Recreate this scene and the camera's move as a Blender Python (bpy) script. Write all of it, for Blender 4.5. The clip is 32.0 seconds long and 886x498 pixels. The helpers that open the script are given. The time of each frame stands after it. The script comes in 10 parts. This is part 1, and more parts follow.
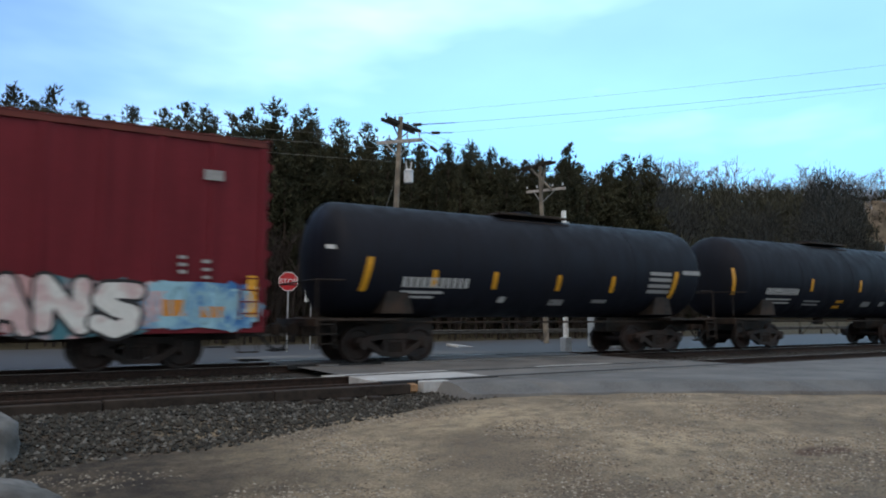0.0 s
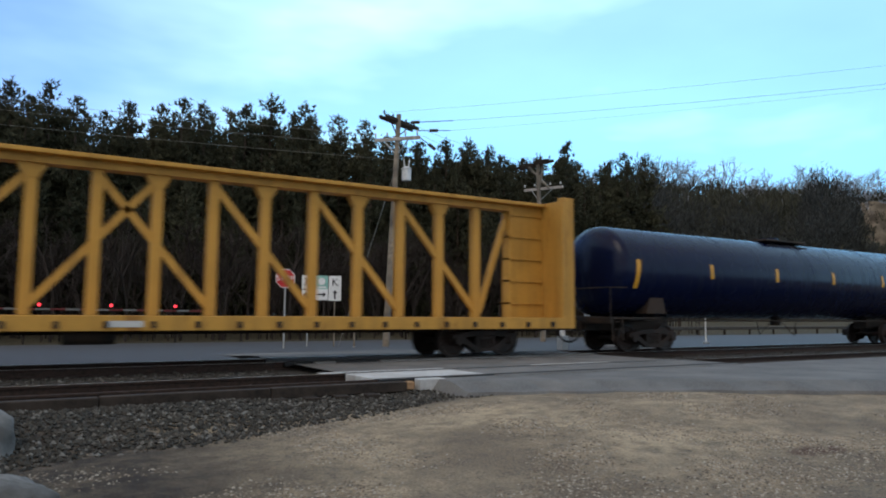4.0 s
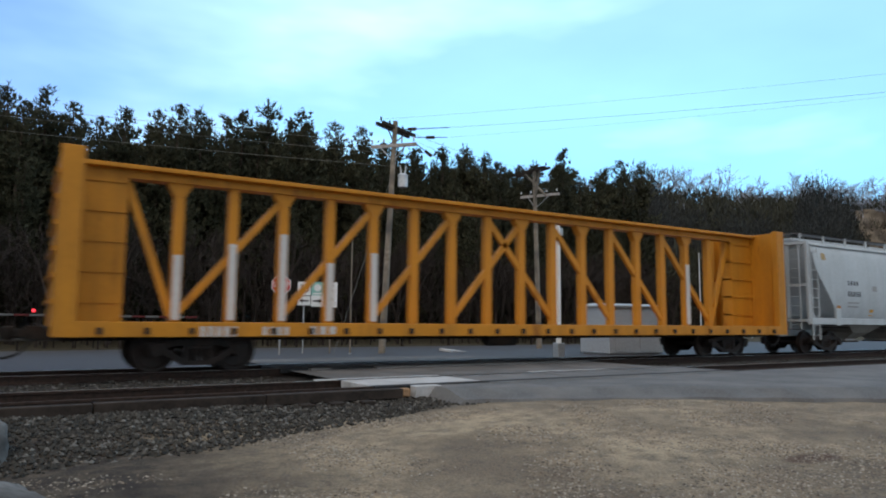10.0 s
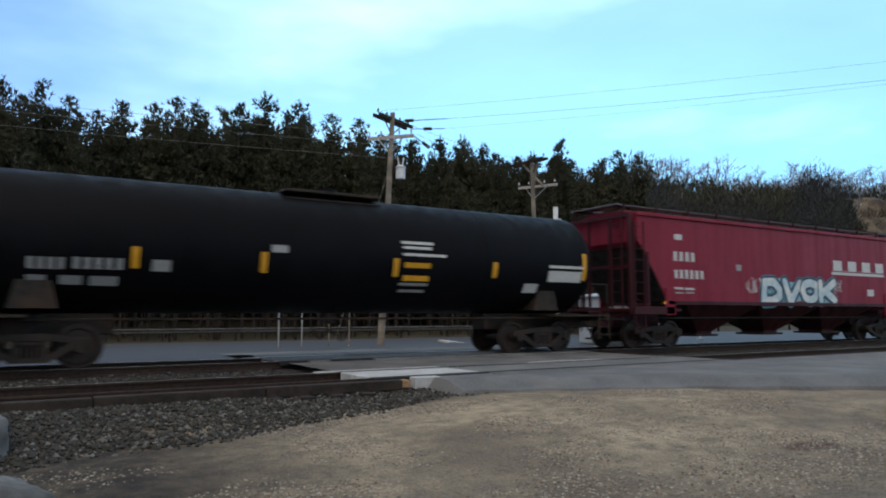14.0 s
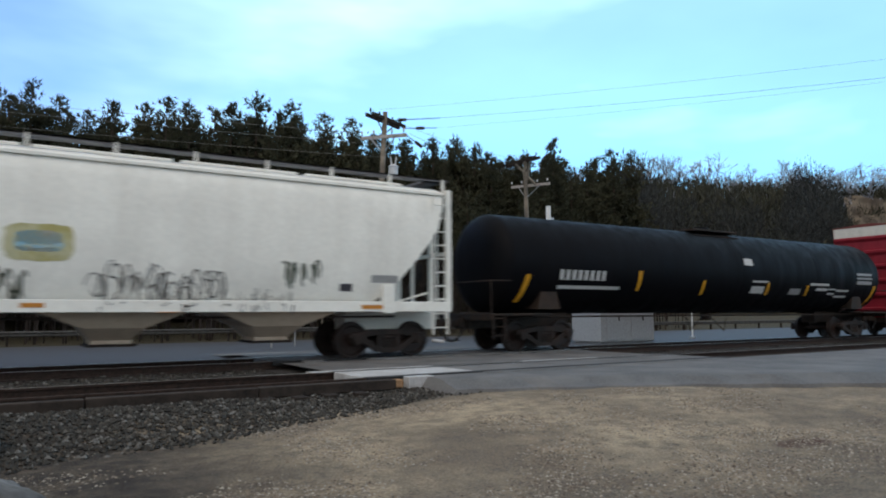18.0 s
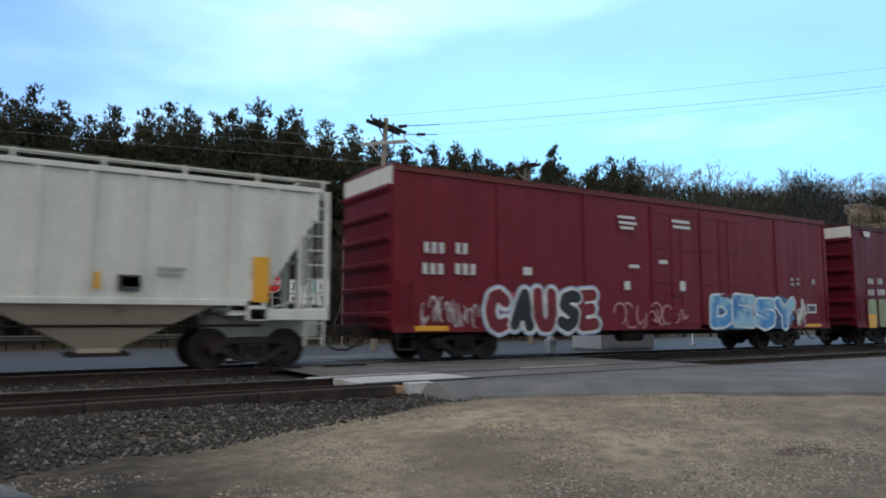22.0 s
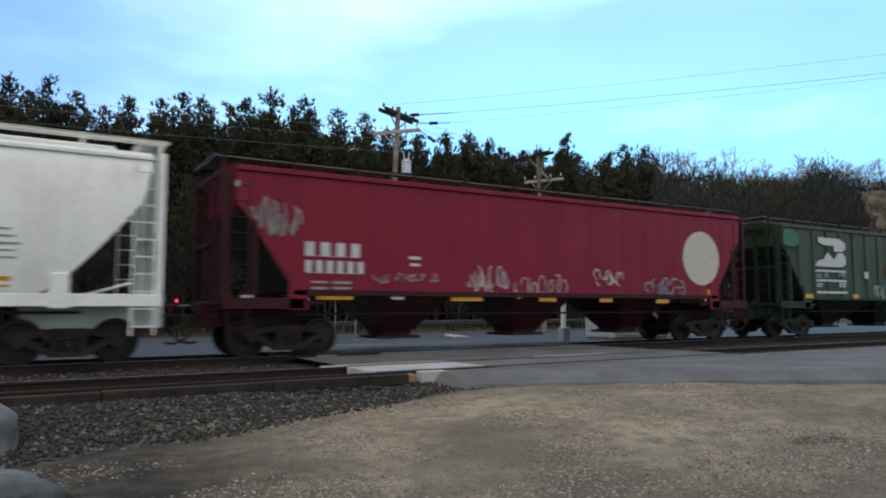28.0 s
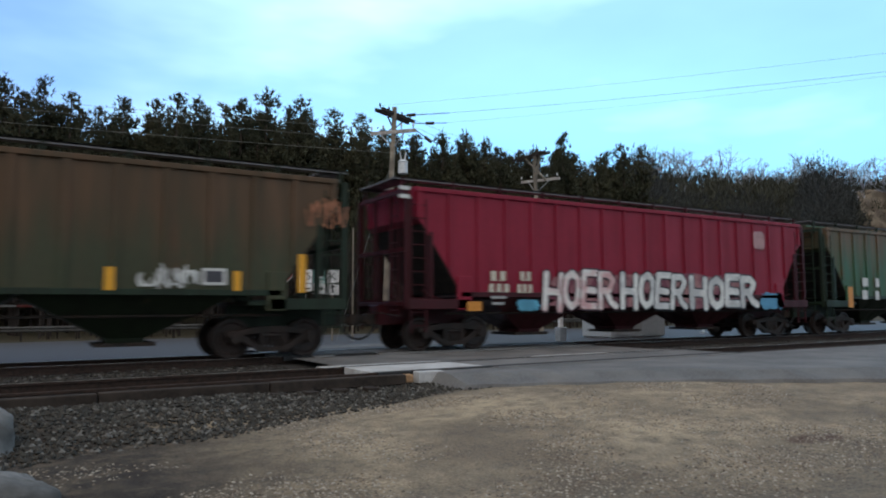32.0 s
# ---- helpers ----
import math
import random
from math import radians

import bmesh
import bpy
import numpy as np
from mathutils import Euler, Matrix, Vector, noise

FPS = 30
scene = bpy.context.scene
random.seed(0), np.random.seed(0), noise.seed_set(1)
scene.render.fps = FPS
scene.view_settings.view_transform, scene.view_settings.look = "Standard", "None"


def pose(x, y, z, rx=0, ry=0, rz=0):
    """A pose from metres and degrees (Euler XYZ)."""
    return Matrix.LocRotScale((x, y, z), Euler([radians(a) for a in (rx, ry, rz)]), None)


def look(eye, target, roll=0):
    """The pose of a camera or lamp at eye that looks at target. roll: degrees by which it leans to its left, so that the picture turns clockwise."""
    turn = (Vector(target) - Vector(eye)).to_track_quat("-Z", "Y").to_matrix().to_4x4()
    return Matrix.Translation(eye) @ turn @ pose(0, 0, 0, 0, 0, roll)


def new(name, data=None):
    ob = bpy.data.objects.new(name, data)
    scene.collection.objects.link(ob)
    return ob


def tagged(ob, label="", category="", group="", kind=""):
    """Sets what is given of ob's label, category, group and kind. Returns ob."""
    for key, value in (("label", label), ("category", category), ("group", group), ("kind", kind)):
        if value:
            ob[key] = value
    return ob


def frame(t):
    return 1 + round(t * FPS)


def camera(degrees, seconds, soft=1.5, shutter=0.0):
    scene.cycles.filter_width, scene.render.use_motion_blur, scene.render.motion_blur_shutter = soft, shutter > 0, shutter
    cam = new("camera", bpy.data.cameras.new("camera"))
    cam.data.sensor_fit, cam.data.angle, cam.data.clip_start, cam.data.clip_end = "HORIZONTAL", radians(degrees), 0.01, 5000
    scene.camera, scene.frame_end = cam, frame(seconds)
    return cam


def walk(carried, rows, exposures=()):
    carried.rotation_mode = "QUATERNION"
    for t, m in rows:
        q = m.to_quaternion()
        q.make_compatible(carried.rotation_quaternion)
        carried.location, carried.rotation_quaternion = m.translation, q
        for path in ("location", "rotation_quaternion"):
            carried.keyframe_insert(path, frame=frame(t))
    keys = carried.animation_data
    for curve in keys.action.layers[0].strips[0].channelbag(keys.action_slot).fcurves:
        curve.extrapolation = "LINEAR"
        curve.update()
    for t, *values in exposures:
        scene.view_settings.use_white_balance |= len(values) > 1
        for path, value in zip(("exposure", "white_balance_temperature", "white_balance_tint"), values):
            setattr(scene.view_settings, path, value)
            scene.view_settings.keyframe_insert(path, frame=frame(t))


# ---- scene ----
H_EYE = 1.12
WALK = [
    (0, 95.738, -0.000, -30.800), (0.5, 95.553, -0.413, -30.994), (1, 95.489, -0.481, -31.081), (1.5, 95.448, -0.498, -31.003),
    (2, 95.503, -0.502, -30.991), (2.5, 95.663, -0.374, -31.104), (3, 95.653, -0.326, -31.067), (3.5, 95.670, -0.394, -31.091),
    (5.5, 95.029, 0.066, -30.813), (6, 95.296, -0.144, -30.850), (6.5, 95.492, -0.176, -30.960), (7, 95.523, 0.000, -30.842),
    (7.5, 95.705, -0.202, -30.721), (8, 95.715, -0.347, -30.977), (8.5, 95.710, -0.392, -30.872), (9, 95.886, -0.517, -30.907),
    (9.5, 95.871, -0.420, -31.024), (10, 96.117, -0.433, -31.371), (10.5, 96.220, -0.358, -31.273), (11, 96.029, -0.305, -31.221),
    (11.5, 96.015, -0.288, -31.223), (12, 95.862, -0.270, -31.361), (12.5, 95.591, -0.015, -31.376), (13, 95.644, -0.031, -31.542),
    (13.5, 95.624, 0.034, -31.561), (14, 95.416, 0.008, -31.469), (14.5, 94.940, 0.186, -31.395), (16.5, 95.406, 0.348, -31.300),
    (17, 95.682, 0.444, -31.446), (17.5, 95.461, 0.338, -31.864), (18, 95.357, 0.274, -32.022), (18.5, 95.450, 0.176, -31.778),
    (19, 95.468, 0.075, -31.236), (19.5, 95.313, 0.158, -30.959), (20, 95.721, 0.134, -31.463), (20.5, 95.796, 0.216, -31.696),
    (21, 95.798, 0.143, -31.928), (21.5, 95.753, 0.133, -32.148), (22, 95.872, 0.019, -32.038), (22.5, 95.938, 0.105, -31.938),
    (23, 95.856, 0.166, -31.741), (23.5, 95.719, 0.182, -31.775), (24, 95.578, 0.207, -31.630), (24.5, 95.358, 0.174, -31.624),
    (25, 95.287, 0.201, -31.492), (25.5, 95.097, 0.409, -31.189), (27.5, 94.822, 0.134, -30.846), (28, 94.953, 0.094, -30.962),
    (28.5, 94.987, -0.330, -31.354), (29, 95.397, -0.452, -31.544), (29.5, 95.322, -0.228, -31.694), (30, 94.966, -0.058, -31.574),
    (30.5, 94.969, -0.092, -31.551), (31, 94.813, 0.088, -31.461), (31.5, 94.838, 0.289, -31.144), (32, 94.961, 0.297, -31.212),
]

cam = camera(65.28, 32.0, soft=1.9, shutter=0.18)
walk(cam, [(t, pose(0, 0, H_EYE, rx, ry, rz)) for t, rx, ry, rz in WALK],
     [(0, -0.03, 6690, 10), (32, -0.03, 6690, 10)])

# ---- world and light: thin bright cloud, a veiled low sun behind the camera ----
world = bpy.data.worlds.new("world")
scene.world = world
world.use_nodes = True
wn, wl = world.node_tree.nodes, world.node_tree.links
wn.clear()
w_out = wn.new("ShaderNodeOutputWorld")
w_bg = wn.new("ShaderNodeBackground")
w_sky = wn.new("ShaderNodeTexSky")
w_sky.sky_type = "NISHITA"
w_sky.sun_disc = False
w_sky.sun_elevation = radians(54)
w_sky.sun_rotation = radians(226)
w_sky.altitude = 200
w_sky.air_density = 1.0
w_sky.dust_density = 0.6
w_sky.ozone_density = 2.0
SUN_DIR = Vector((-0.42, -0.4, 0.8)).normalized()
w_co = wn.new("ShaderNodeTexCoord")
w_map = wn.new("ShaderNodeMapping")
w_map.inputs["Scale"].default_value = (1.0, 1.0, 2.6)
w_map.inputs["Rotation"].default_value = (0.1, 0.35, 0.5)
w_noise = wn.new("ShaderNodeTexNoise")
w_noise.inputs["Scale"].default_value = 1.7
w_noise.inputs["Detail"].default_value = 5
w_noise.inputs["Roughness"].default_value = 0.5
w_ramp = wn.new("ShaderNodeMapRange")
w_ramp.inputs["From Min"].default_value, w_ramp.inputs["From Max"].default_value = 0.3, 0.66
# the sky is clearest up to the north-west, and closes to thin bright cloud elsewhere
w_clear = wn.new("ShaderNodeVectorMath")
w_clear.operation = "DOT_PRODUCT"
w_clear.inputs[1].default_value = Vector((-0.24, 0.92, 0.3)).normalized()
w_near = wn.new("ShaderNodeMapRange")
w_near.inputs["From Min"].default_value, w_near.inputs["From Max"].default_value = 1.0, 0.86
w_veil = wn.new("ShaderNodeMix")
w_veil.data_type = "RGBA"
w_veil.inputs["A"].default_value = (1.0, 2.7, 8.8, 1)
w_blend = wn.new("ShaderNodeMath")
w_blend.operation = "MULTIPLY_ADD"
w_blend.inputs[1].default_value = 0.3
# thin cloud: blue-white away from the sun, cream towards it
w_dot = wn.new("ShaderNodeVectorMath")
w_dot.operation = "DOT_PRODUCT"
w_dot.inputs[1].default_value = SUN_DIR
w_side = wn.new("ShaderNodeMapRange")
w_side.inputs["From Min"].default_value, w_side.inputs["From Max"].default_value = -0.55, 0.75
w_tone = wn.new("ShaderNodeMix")
w_tone.data_type = "RGBA"
w_tone.inputs["A"].default_value = (3.1, 9.0, 14.6, 1)
w_tone.inputs["B"].default_value = (7.0, 5.9, 4.9, 1)
w_mix = wn.new("ShaderNodeMix")
w_mix.data_type = "RGBA"
wl.new(w_co.outputs["Generated"], w_map.inputs["Vector"])
wl.new(w_map.outputs["Vector"], w_noise.inputs["Vector"])
wl.new(w_noise.outputs["Fac"], w_ramp.inputs["Value"])
wl.new(w_co.outputs["Generated"], w_clear.inputs[0])
wl.new(w_clear.outputs["Value"], w_near.inputs["Value"])
w_half = wn.new("ShaderNodeMath")
w_half.operation = "MULTIPLY"
w_half.inputs[1].default_value = 0.74
wl.new(w_near.outputs["Result"], w_half.inputs[0])
wl.new(w_ramp.outputs["Result"], w_blend.inputs[0])
wl.new(w_half.outputs[0], w_blend.inputs[2])
w_blend.use_clamp = True
wl.new(w_co.outputs["Generated"], w_dot.inputs[0])
wl.new(w_dot.outputs["Value"], w_side.inputs["Value"])
wl.new(w_side.outputs["Result"], w_tone.inputs["Factor"])
# streaks where the veil is thick and white
w_streak = wn.new("ShaderNodeTexNoise")
w_streak.inputs["Scale"].default_value = 2.3
w_streak.inputs["Detail"].default_value = 4
w_thick = wn.new("ShaderNodeMapRange")
w_thick.inputs["From Min"].default_value, w_thick.inputs["From Max"].default_value = 0.48, 0.72
w_white = wn.new("ShaderNodeMix")
w_white.data_type = "RGBA"
w_white.inputs["B"].default_value = (7.6, 12.2, 14.6, 1)
w_shift = wn.new("ShaderNodeMapping")
w_shift.inputs["Scale"].default_value = (1.0, 1.0, 3.4)
w_shift.inputs["Rotation"].default_value = (0.0, 0.3, 0.2)
wl.new(w_co.outputs["Generated"], w_shift.inputs["Vector"])
wl.new(w_shift.outputs["Vector"], w_streak.inputs["Vector"])
wl.new(w_streak.outputs["Fac"], w_thick.inputs["Value"])
wl.new(w_thick.outputs["Result"], w_white.inputs["Factor"])
wl.new(w_tone.outputs["Result"], w_white.inputs["A"])
wl.new(w_white.outputs["Result"], w_veil.inputs["B"])
wl.new(w_blend.outputs[0], w_veil.inputs["Factor"])
wl.new(w_veil.outputs["Result"], w_mix.inputs["B"])
w_mix.inputs["Factor"].default_value = 0.86
wl.new(w_sky.outputs["Color"], w_mix.inputs["A"])
wl.new(w_mix.outputs["Result"], w_bg.inputs["Color"])
w_bg.inputs["Strength"].default_value = 0.135
wl.new(w_bg.outputs["Background"], w_out.inputs["Surface"])

sun_data = bpy.data.lights.new("sun", "SUN")
sun_data.energy = 0.75
sun_data.angle = radians(28)
sun_data.color = (1.0, 0.87, 0.72)
sun = new("sun", sun_data)
sun.matrix_world = look(SUN_DIR * 100, (0, 0, 0))


# ---- mesh helper ----
class Shape:
    """Collects vertices and faces of one mesh."""

    def __init__(self):
        self.v, self.f = [], []

    def add(self, verts, faces):
        n = len(self.v)
        self.v += [tuple(p) for p in verts]
        self.f += [tuple(i + n for i in q) for q in faces]
        return self

    def box(self, x0, x1, y0, y1, z0, z1, c=0.0):
        if c <= 0:
            vs = [(x, y, z) for z in (z0, z1) for y in (y0, y1) for x in (x0, x1)]
            return self.add(vs, [(0, 2, 3, 1), (4, 5, 7, 6), (0, 1, 5, 4), (2, 6, 7, 3), (0, 4, 6, 2), (1, 3, 7, 5)])
        ctr = Vector(((x0 + x1) / 2, (y0 + y1) / 2, (z0 + z1) / 2))
        h = ((x1 - x0) / 2, (y1 - y0) / 2, (z1 - z0) / 2)
        c = min(c, min(h) * 0.45)
        vs, idx, fs = [], {}, []
        for sx in (-1, 1):
            for sy in (-1, 1):
                for sz in (-1, 1):
                    s = (sx, sy, sz)
                    for a in range(3):
                        idx[s, a] = len(vs)
                        vs.append(ctr + Vector([s[k] * (h[k] if k == a else h[k] - c) for k in range(3)]))
        for a in range(3):
            b, d = (a + 1) % 3, (a + 2) % 3
            for sa in (-1, 1):
                q = []
                for sb, sd in ((-1, -1), (1, -1), (1, 1), (-1, 1)):
                    s = [0, 0, 0]
                    s[a], s[b], s[d] = sa, sb, sd
                    q.append(idx[tuple(s), a])
                fs.append(q if sa > 0 else q[::-1])
            for sb in (-1, 1):
                for sd in (-1, 1):
                    s0, s1 = [0, 0, 0], [0, 0, 0]
                    s0[a], s0[b], s0[d] = -1, sb, sd
                    s1[a], s1[b], s1[d] = 1, sb, sd
                    q = [idx[tuple(s0), b], idx[tuple(s1), b], idx[tuple(s1), d], idx[tuple(s0), d]]
                    fs.append(q if sb * sd > 0 else q[::-1])
        for sx in (-1, 1):
            for sy in (-1, 1):
                for sz in (-1, 1):
                    q = [idx[(sx, sy, sz), k] for k in range(3)]
                    fs.append(q if sx * sy * sz > 0 else q[::-1])
        return self.add(vs, fs)

    def cyl(self, p0, p1, r0, r1=None, n=10, caps=True):
        r1 = r0 if r1 is None else r1
        p0, p1 = Vector(p0), Vector(p1)
        d = (p1 - p0).normalized()
        a = d.orthogonal().normalized()
        b = d.cross(a)
        vs = []
        for p, r in ((p0, r0), (p1, r1)):
            for i in range(n):
                t = 2 * math.pi * i / n
                vs.append(p + (a * math.cos(t) + b * math.sin(t)) * r)
        fs = [(i, (i + 1) % n, n + (i + 1) % n, n + i) for i in range(n)]
        if caps:
            fs += [tuple(range(n - 1, -1, -1)), tuple(range(n, 2 * n))]
        return self.add(vs, fs)

    def tube(self, pts, r, n=6):
        for p, q in zip(pts[:-1], pts[1:]):
            self.cyl(p, q, r, n=n)
        return self

    def bar(self, p0, p1, w, h):
        """A square bar from p0 to p1, w across the y axis or x axis, h across the rest."""
        p0, p1 = Vector(p0), Vector(p1)
        d = (p1 - p0).normalized()
        side = Vector((0, 1, 0)) if abs(d.y) < 0.9 else Vector((1, 0, 0))
        up = d.cross(side).normalized()
        side = up.cross(d).normalized()
        vs = []
        for p in (p0, p1):
            for a, b in ((-1, -1), (1, -1), (1, 1), (-1, 1)):
                vs.append(p + side * (a * w / 2) + up * (b * h / 2))
        return self.add(vs, [(0, 1, 5, 4), (1, 2, 6, 5), (2, 3, 7, 6), (3, 0, 4, 7), (3, 2, 1, 0), (4, 5, 6, 7)])

    def lathe(self, prof, axis, origin, n=24):
        """Turns (along, radius) pairs about an axis through origin."""
        o = Vector(origin)
        vs, fs = [], []
        for s, r in prof:
            for i in range(n):
                t = 2 * math.pi * i / n
                c, q = r * math.cos(t), r * math.sin(t)
                vs.append(o + (Vector((s, c, q)) if axis == "x" else Vector((q, s, c)) if axis == "y" else Vector((c, q, s))))
        for k in range(len(prof) - 1):
            for i in range(n):
                j = (i + 1) % n
                fs.append((k * n + i, k * n + j, (k + 1) * n + j, (k + 1) * n + i))
        return self.add(vs, fs)

    def stack(self, levels):
        """Rectangles (half length, half width, z, x shift) one upon the other, closed at both ends."""
        vs, fs = [], []
        for hl, hw, z, *s in levels:
            dx = s[0] if s else 0
            vs += [(dx - hl, -hw, z), (dx + hl, -hw, z), (dx + hl, hw, z), (dx - hl, hw, z)]
        for k in range(len(levels) - 1):
            for i in range(4):
                j = (i + 1) % 4
                fs.append((k * 4 + i, k * 4 + j, k * 4 + 4 + j, k * 4 + 4 + i))
        m = 4 * (len(levels) - 1)
        fs += [(3, 2, 1, 0), (m, m + 1, m + 2, m + 3)]
        return self.add(vs, fs)

    def plate(self, pts, y0, y1):
        """An outline of (x, z) pairs given a thickness from y0 to y1."""
        n = len(pts)
        vs = [(x, y0, z) for x, z in pts] + [(x, y1, z) for x, z in pts]
        fs = [tuple(range(n)), tuple(range(2 * n - 1, n - 1, -1))]
        fs += [(i, n + i, n + (i + 1) % n, (i + 1) % n) for i in range(n)]
        return self.add(vs, fs)

    def mesh(self, name, smooth=None):
        me = bpy.data.meshes.new(name)
        me.from_pydata([tuple(p) for p in self.v], [], self.f)
        bm = bmesh.new()
        bm.from_mesh(me)
        bmesh.ops.recalc_face_normals(bm, faces=bm.faces)
        bm.to_mesh(me)
        bm.free()
        if smooth:
            for p in me.polygons:
                p.use_smooth = True
            me.set_sharp_from_angle(angle=radians(smooth))
        return me


def part(name, shape, material, parent, label="", at=None, smooth=None):
    me = shape if isinstance(shape, bpy.types.Mesh) else shape.mesh(name, smooth)
    if material is not None and not me.materials:
        me.materials.append(material)
    ob = new(name, me)
    if parent is not None:
        ob.parent = parent
    if at is not None:
        ob.matrix_basis = at if isinstance(at, Matrix) else Matrix.Translation(at)
    if label:
        tagged(ob, label)
    return ob


def thing(name, label, category, group="", kind="", at=(0, 0, 0)):
    ob = new(name)
    ob.empty_display_size = 0.3
    ob.location = at
    return tagged(ob, label, category, group, kind)


# ---- materials ----
def material(name, rough=0.6, metal=0.0):
    m = bpy.data.materials.new(name)
    m.use_nodes = True
    nt = m.node_tree
    bsdf = nt.nodes["Principled BSDF"]
    bsdf.inputs["Roughness"].default_value = rough
    bsdf.inputs["Metallic"].default_value = metal
    bsdf.inputs["Specular IOR Level"].default_value = 0.3
    return m, nt, bsdf


def add_node(nt, kind, **values):
    n = nt.nodes.new(kind)
    for k, v in values.items():
        n.inputs[k].default_value = v
    return n


def noise_node(nt, scale, stretch=(1, 1, 1), detail=5, space="Object", rough=0.55):
    co = nt.nodes.new("ShaderNodeTexCoord")
    mp = add_node(nt, "ShaderNodeMapping", Scale=stretch)
    no = add_node(nt, "ShaderNodeTexNoise", Scale=scale, Detail=detail, Roughness=rough)
    nt.links.new(co.outputs[space], mp.inputs["Vector"])
    nt.links.new(mp.outputs["Vector"], no.inputs["Vector"])
    return no


def ramp_node(nt, source, p0, p1, c0=(0, 0, 0, 1), c1=(1, 1, 1, 1)):
    r = nt.nodes.new("ShaderNodeValToRGB")
    r.color_ramp.elements[0].position, r.color_ramp.elements[1].position = p0, p1
    r.color_ramp.elements[0].color, r.color_ramp.elements[1].color = c0, c1
    nt.links.new(source, r.inputs["Fac"])
    return r


def mix_node(nt, fac, a, b, mode="MIX"):
    m = nt.nodes.new("ShaderNodeMix")
    m.data_type, m.blend_type = "RGBA", mode
    for key, v in (("Factor", fac), ("A", a), ("B", b)):
        if isinstance(v, (int, float)):
            m.inputs[key].default_value = v
        elif isinstance(v, (tuple, list)):
            m.inputs[key].default_value = (*v[:3], 1)
        else:
            nt.links.new(v, m.inputs[key])
    return m.outputs["Result"]


def bump(nt, bsdf, source, strength, distance=0.02):
    b = add_node(nt, "ShaderNodeBump", Strength=strength, Distance=distance)
    nt.links.new(source, b.inputs["Height"])
    nt.links.new(b.outputs["Normal"], bsdf.inputs["Normal"])


def paint(name, color, dirt=0.35, rust=0.0, rough=0.5, fade=0.3, dirt_color=(0.05, 0.04, 0.035), rust_color=(0.16, 0.06, 0.02), gloss=0.18):
    """Weathered paint on steel: faded patches, streaks that run down, rust and grime."""
    m, nt, bsdf = material(name, rough)
    bsdf.inputs["Specular IOR Level"].default_value = gloss
    big = noise_node(nt, 0.7, (1, 1, 1), 4)
    fine = noise_node(nt, 9.0, (1, 1, 1), 6)
    streak = noise_node(nt, 2.0, (1.3, 1.3, 0.12), 4)
    light = tuple(min(1, c * 1.25 + 0.004) for c in color)
    dark = tuple(c * 0.72 for c in color)
    c = mix_node(nt, ramp_node(nt, big.outputs["Fac"], 0.3, 0.7).outputs["Color"], dark, light)
    c = mix_node(nt, 1 - fade, c, color)
    d = ramp_node(nt, streak.outputs["Fac"], 0.42, 0.78)
    dm = nt.nodes.new("ShaderNodeMath")
    dm.operation = "MULTIPLY"
    dm.inputs[1].default_value = dirt
    nt.links.new(d.outputs["Color"], dm.inputs[0])
    c = mix_node(nt, dm.outputs[0], c, dirt_color)
    if rust > 0:
        rs = noise_node(nt, 1.7, (1.3, 1.3, 0.3), 8, rough=0.65)
        r = ramp_node(nt, rs.outputs["Fac"], 0.72 - 0.32 * rust, 0.86 - 0.3 * rust)
        c = mix_node(nt, r.outputs["Color"], c, rust_color)
    f2 = ramp_node(nt, fine.outputs["Fac"], 0.35, 0.75, (0.93, 0.93, 0.93, 1), (1.04, 1.04, 1.04, 1))
    c = mix_node(nt, 1.0, c, f2.outputs["Color"], "MULTIPLY")
    nt.links.new(c, bsdf.inputs["Base Color"])
    rr = ramp_node(nt, streak.outputs["Fac"], 0.3, 0.8, (rough - 0.12,) * 3 + (1,), (min(1, rough + 0.2),) * 3 + (1,))
    nt.links.new(rr.outputs["Color"], bsdf.inputs["Roughness"])
    bump(nt, bsdf, fine.outputs["Fac"], 0.06, 0.004)
    return m


def mottled(name, c0, c1, scale, rough=0.9, c2=None, scale2=0.5, bump_by=0.5, bump_dist=0.03, p=(0.35, 0.68)):
    m, nt, bsdf = material(name, rough)
    a = noise_node(nt, scale, detail=8, rough=0.6)
    c = mix_node(nt, ramp_node(nt, a.outputs["Fac"], *p).outputs["Color"], c0, c1)
    if c2:
        b = noise_node(nt, scale2, detail=5)
        c = mix_node(nt, ramp_node(nt, b.outputs["Fac"], 0.42, 0.66).outputs["Color"], c, c2)
    nt.links.new(c, bsdf.inputs["Base Color"])
    bump(nt, bsdf, a.outputs["Fac"], bump_by, bump_dist)
    return m


def plain(name, color, rough=0.6, metal=0.0, glow=0.0):
    m, nt, bsdf = material(name, rough, metal)
    a = noise_node(nt, 14.0, detail=4)
    r = ramp_node(nt, a.outputs["Fac"], 0.3, 0.7, (0.8, 0.8, 0.8, 1), (1.1, 1.1, 1.1, 1))
    nt.links.new(mix_node(nt, 1.0, color, r.outputs["Color"], "MULTIPLY"), bsdf.inputs["Base Color"])
    if glow:
        bsdf.inputs["Emission Color"].default_value = (*color, 1)
        bsdf.inputs["Emission Strength"].default_value = glow
    return m


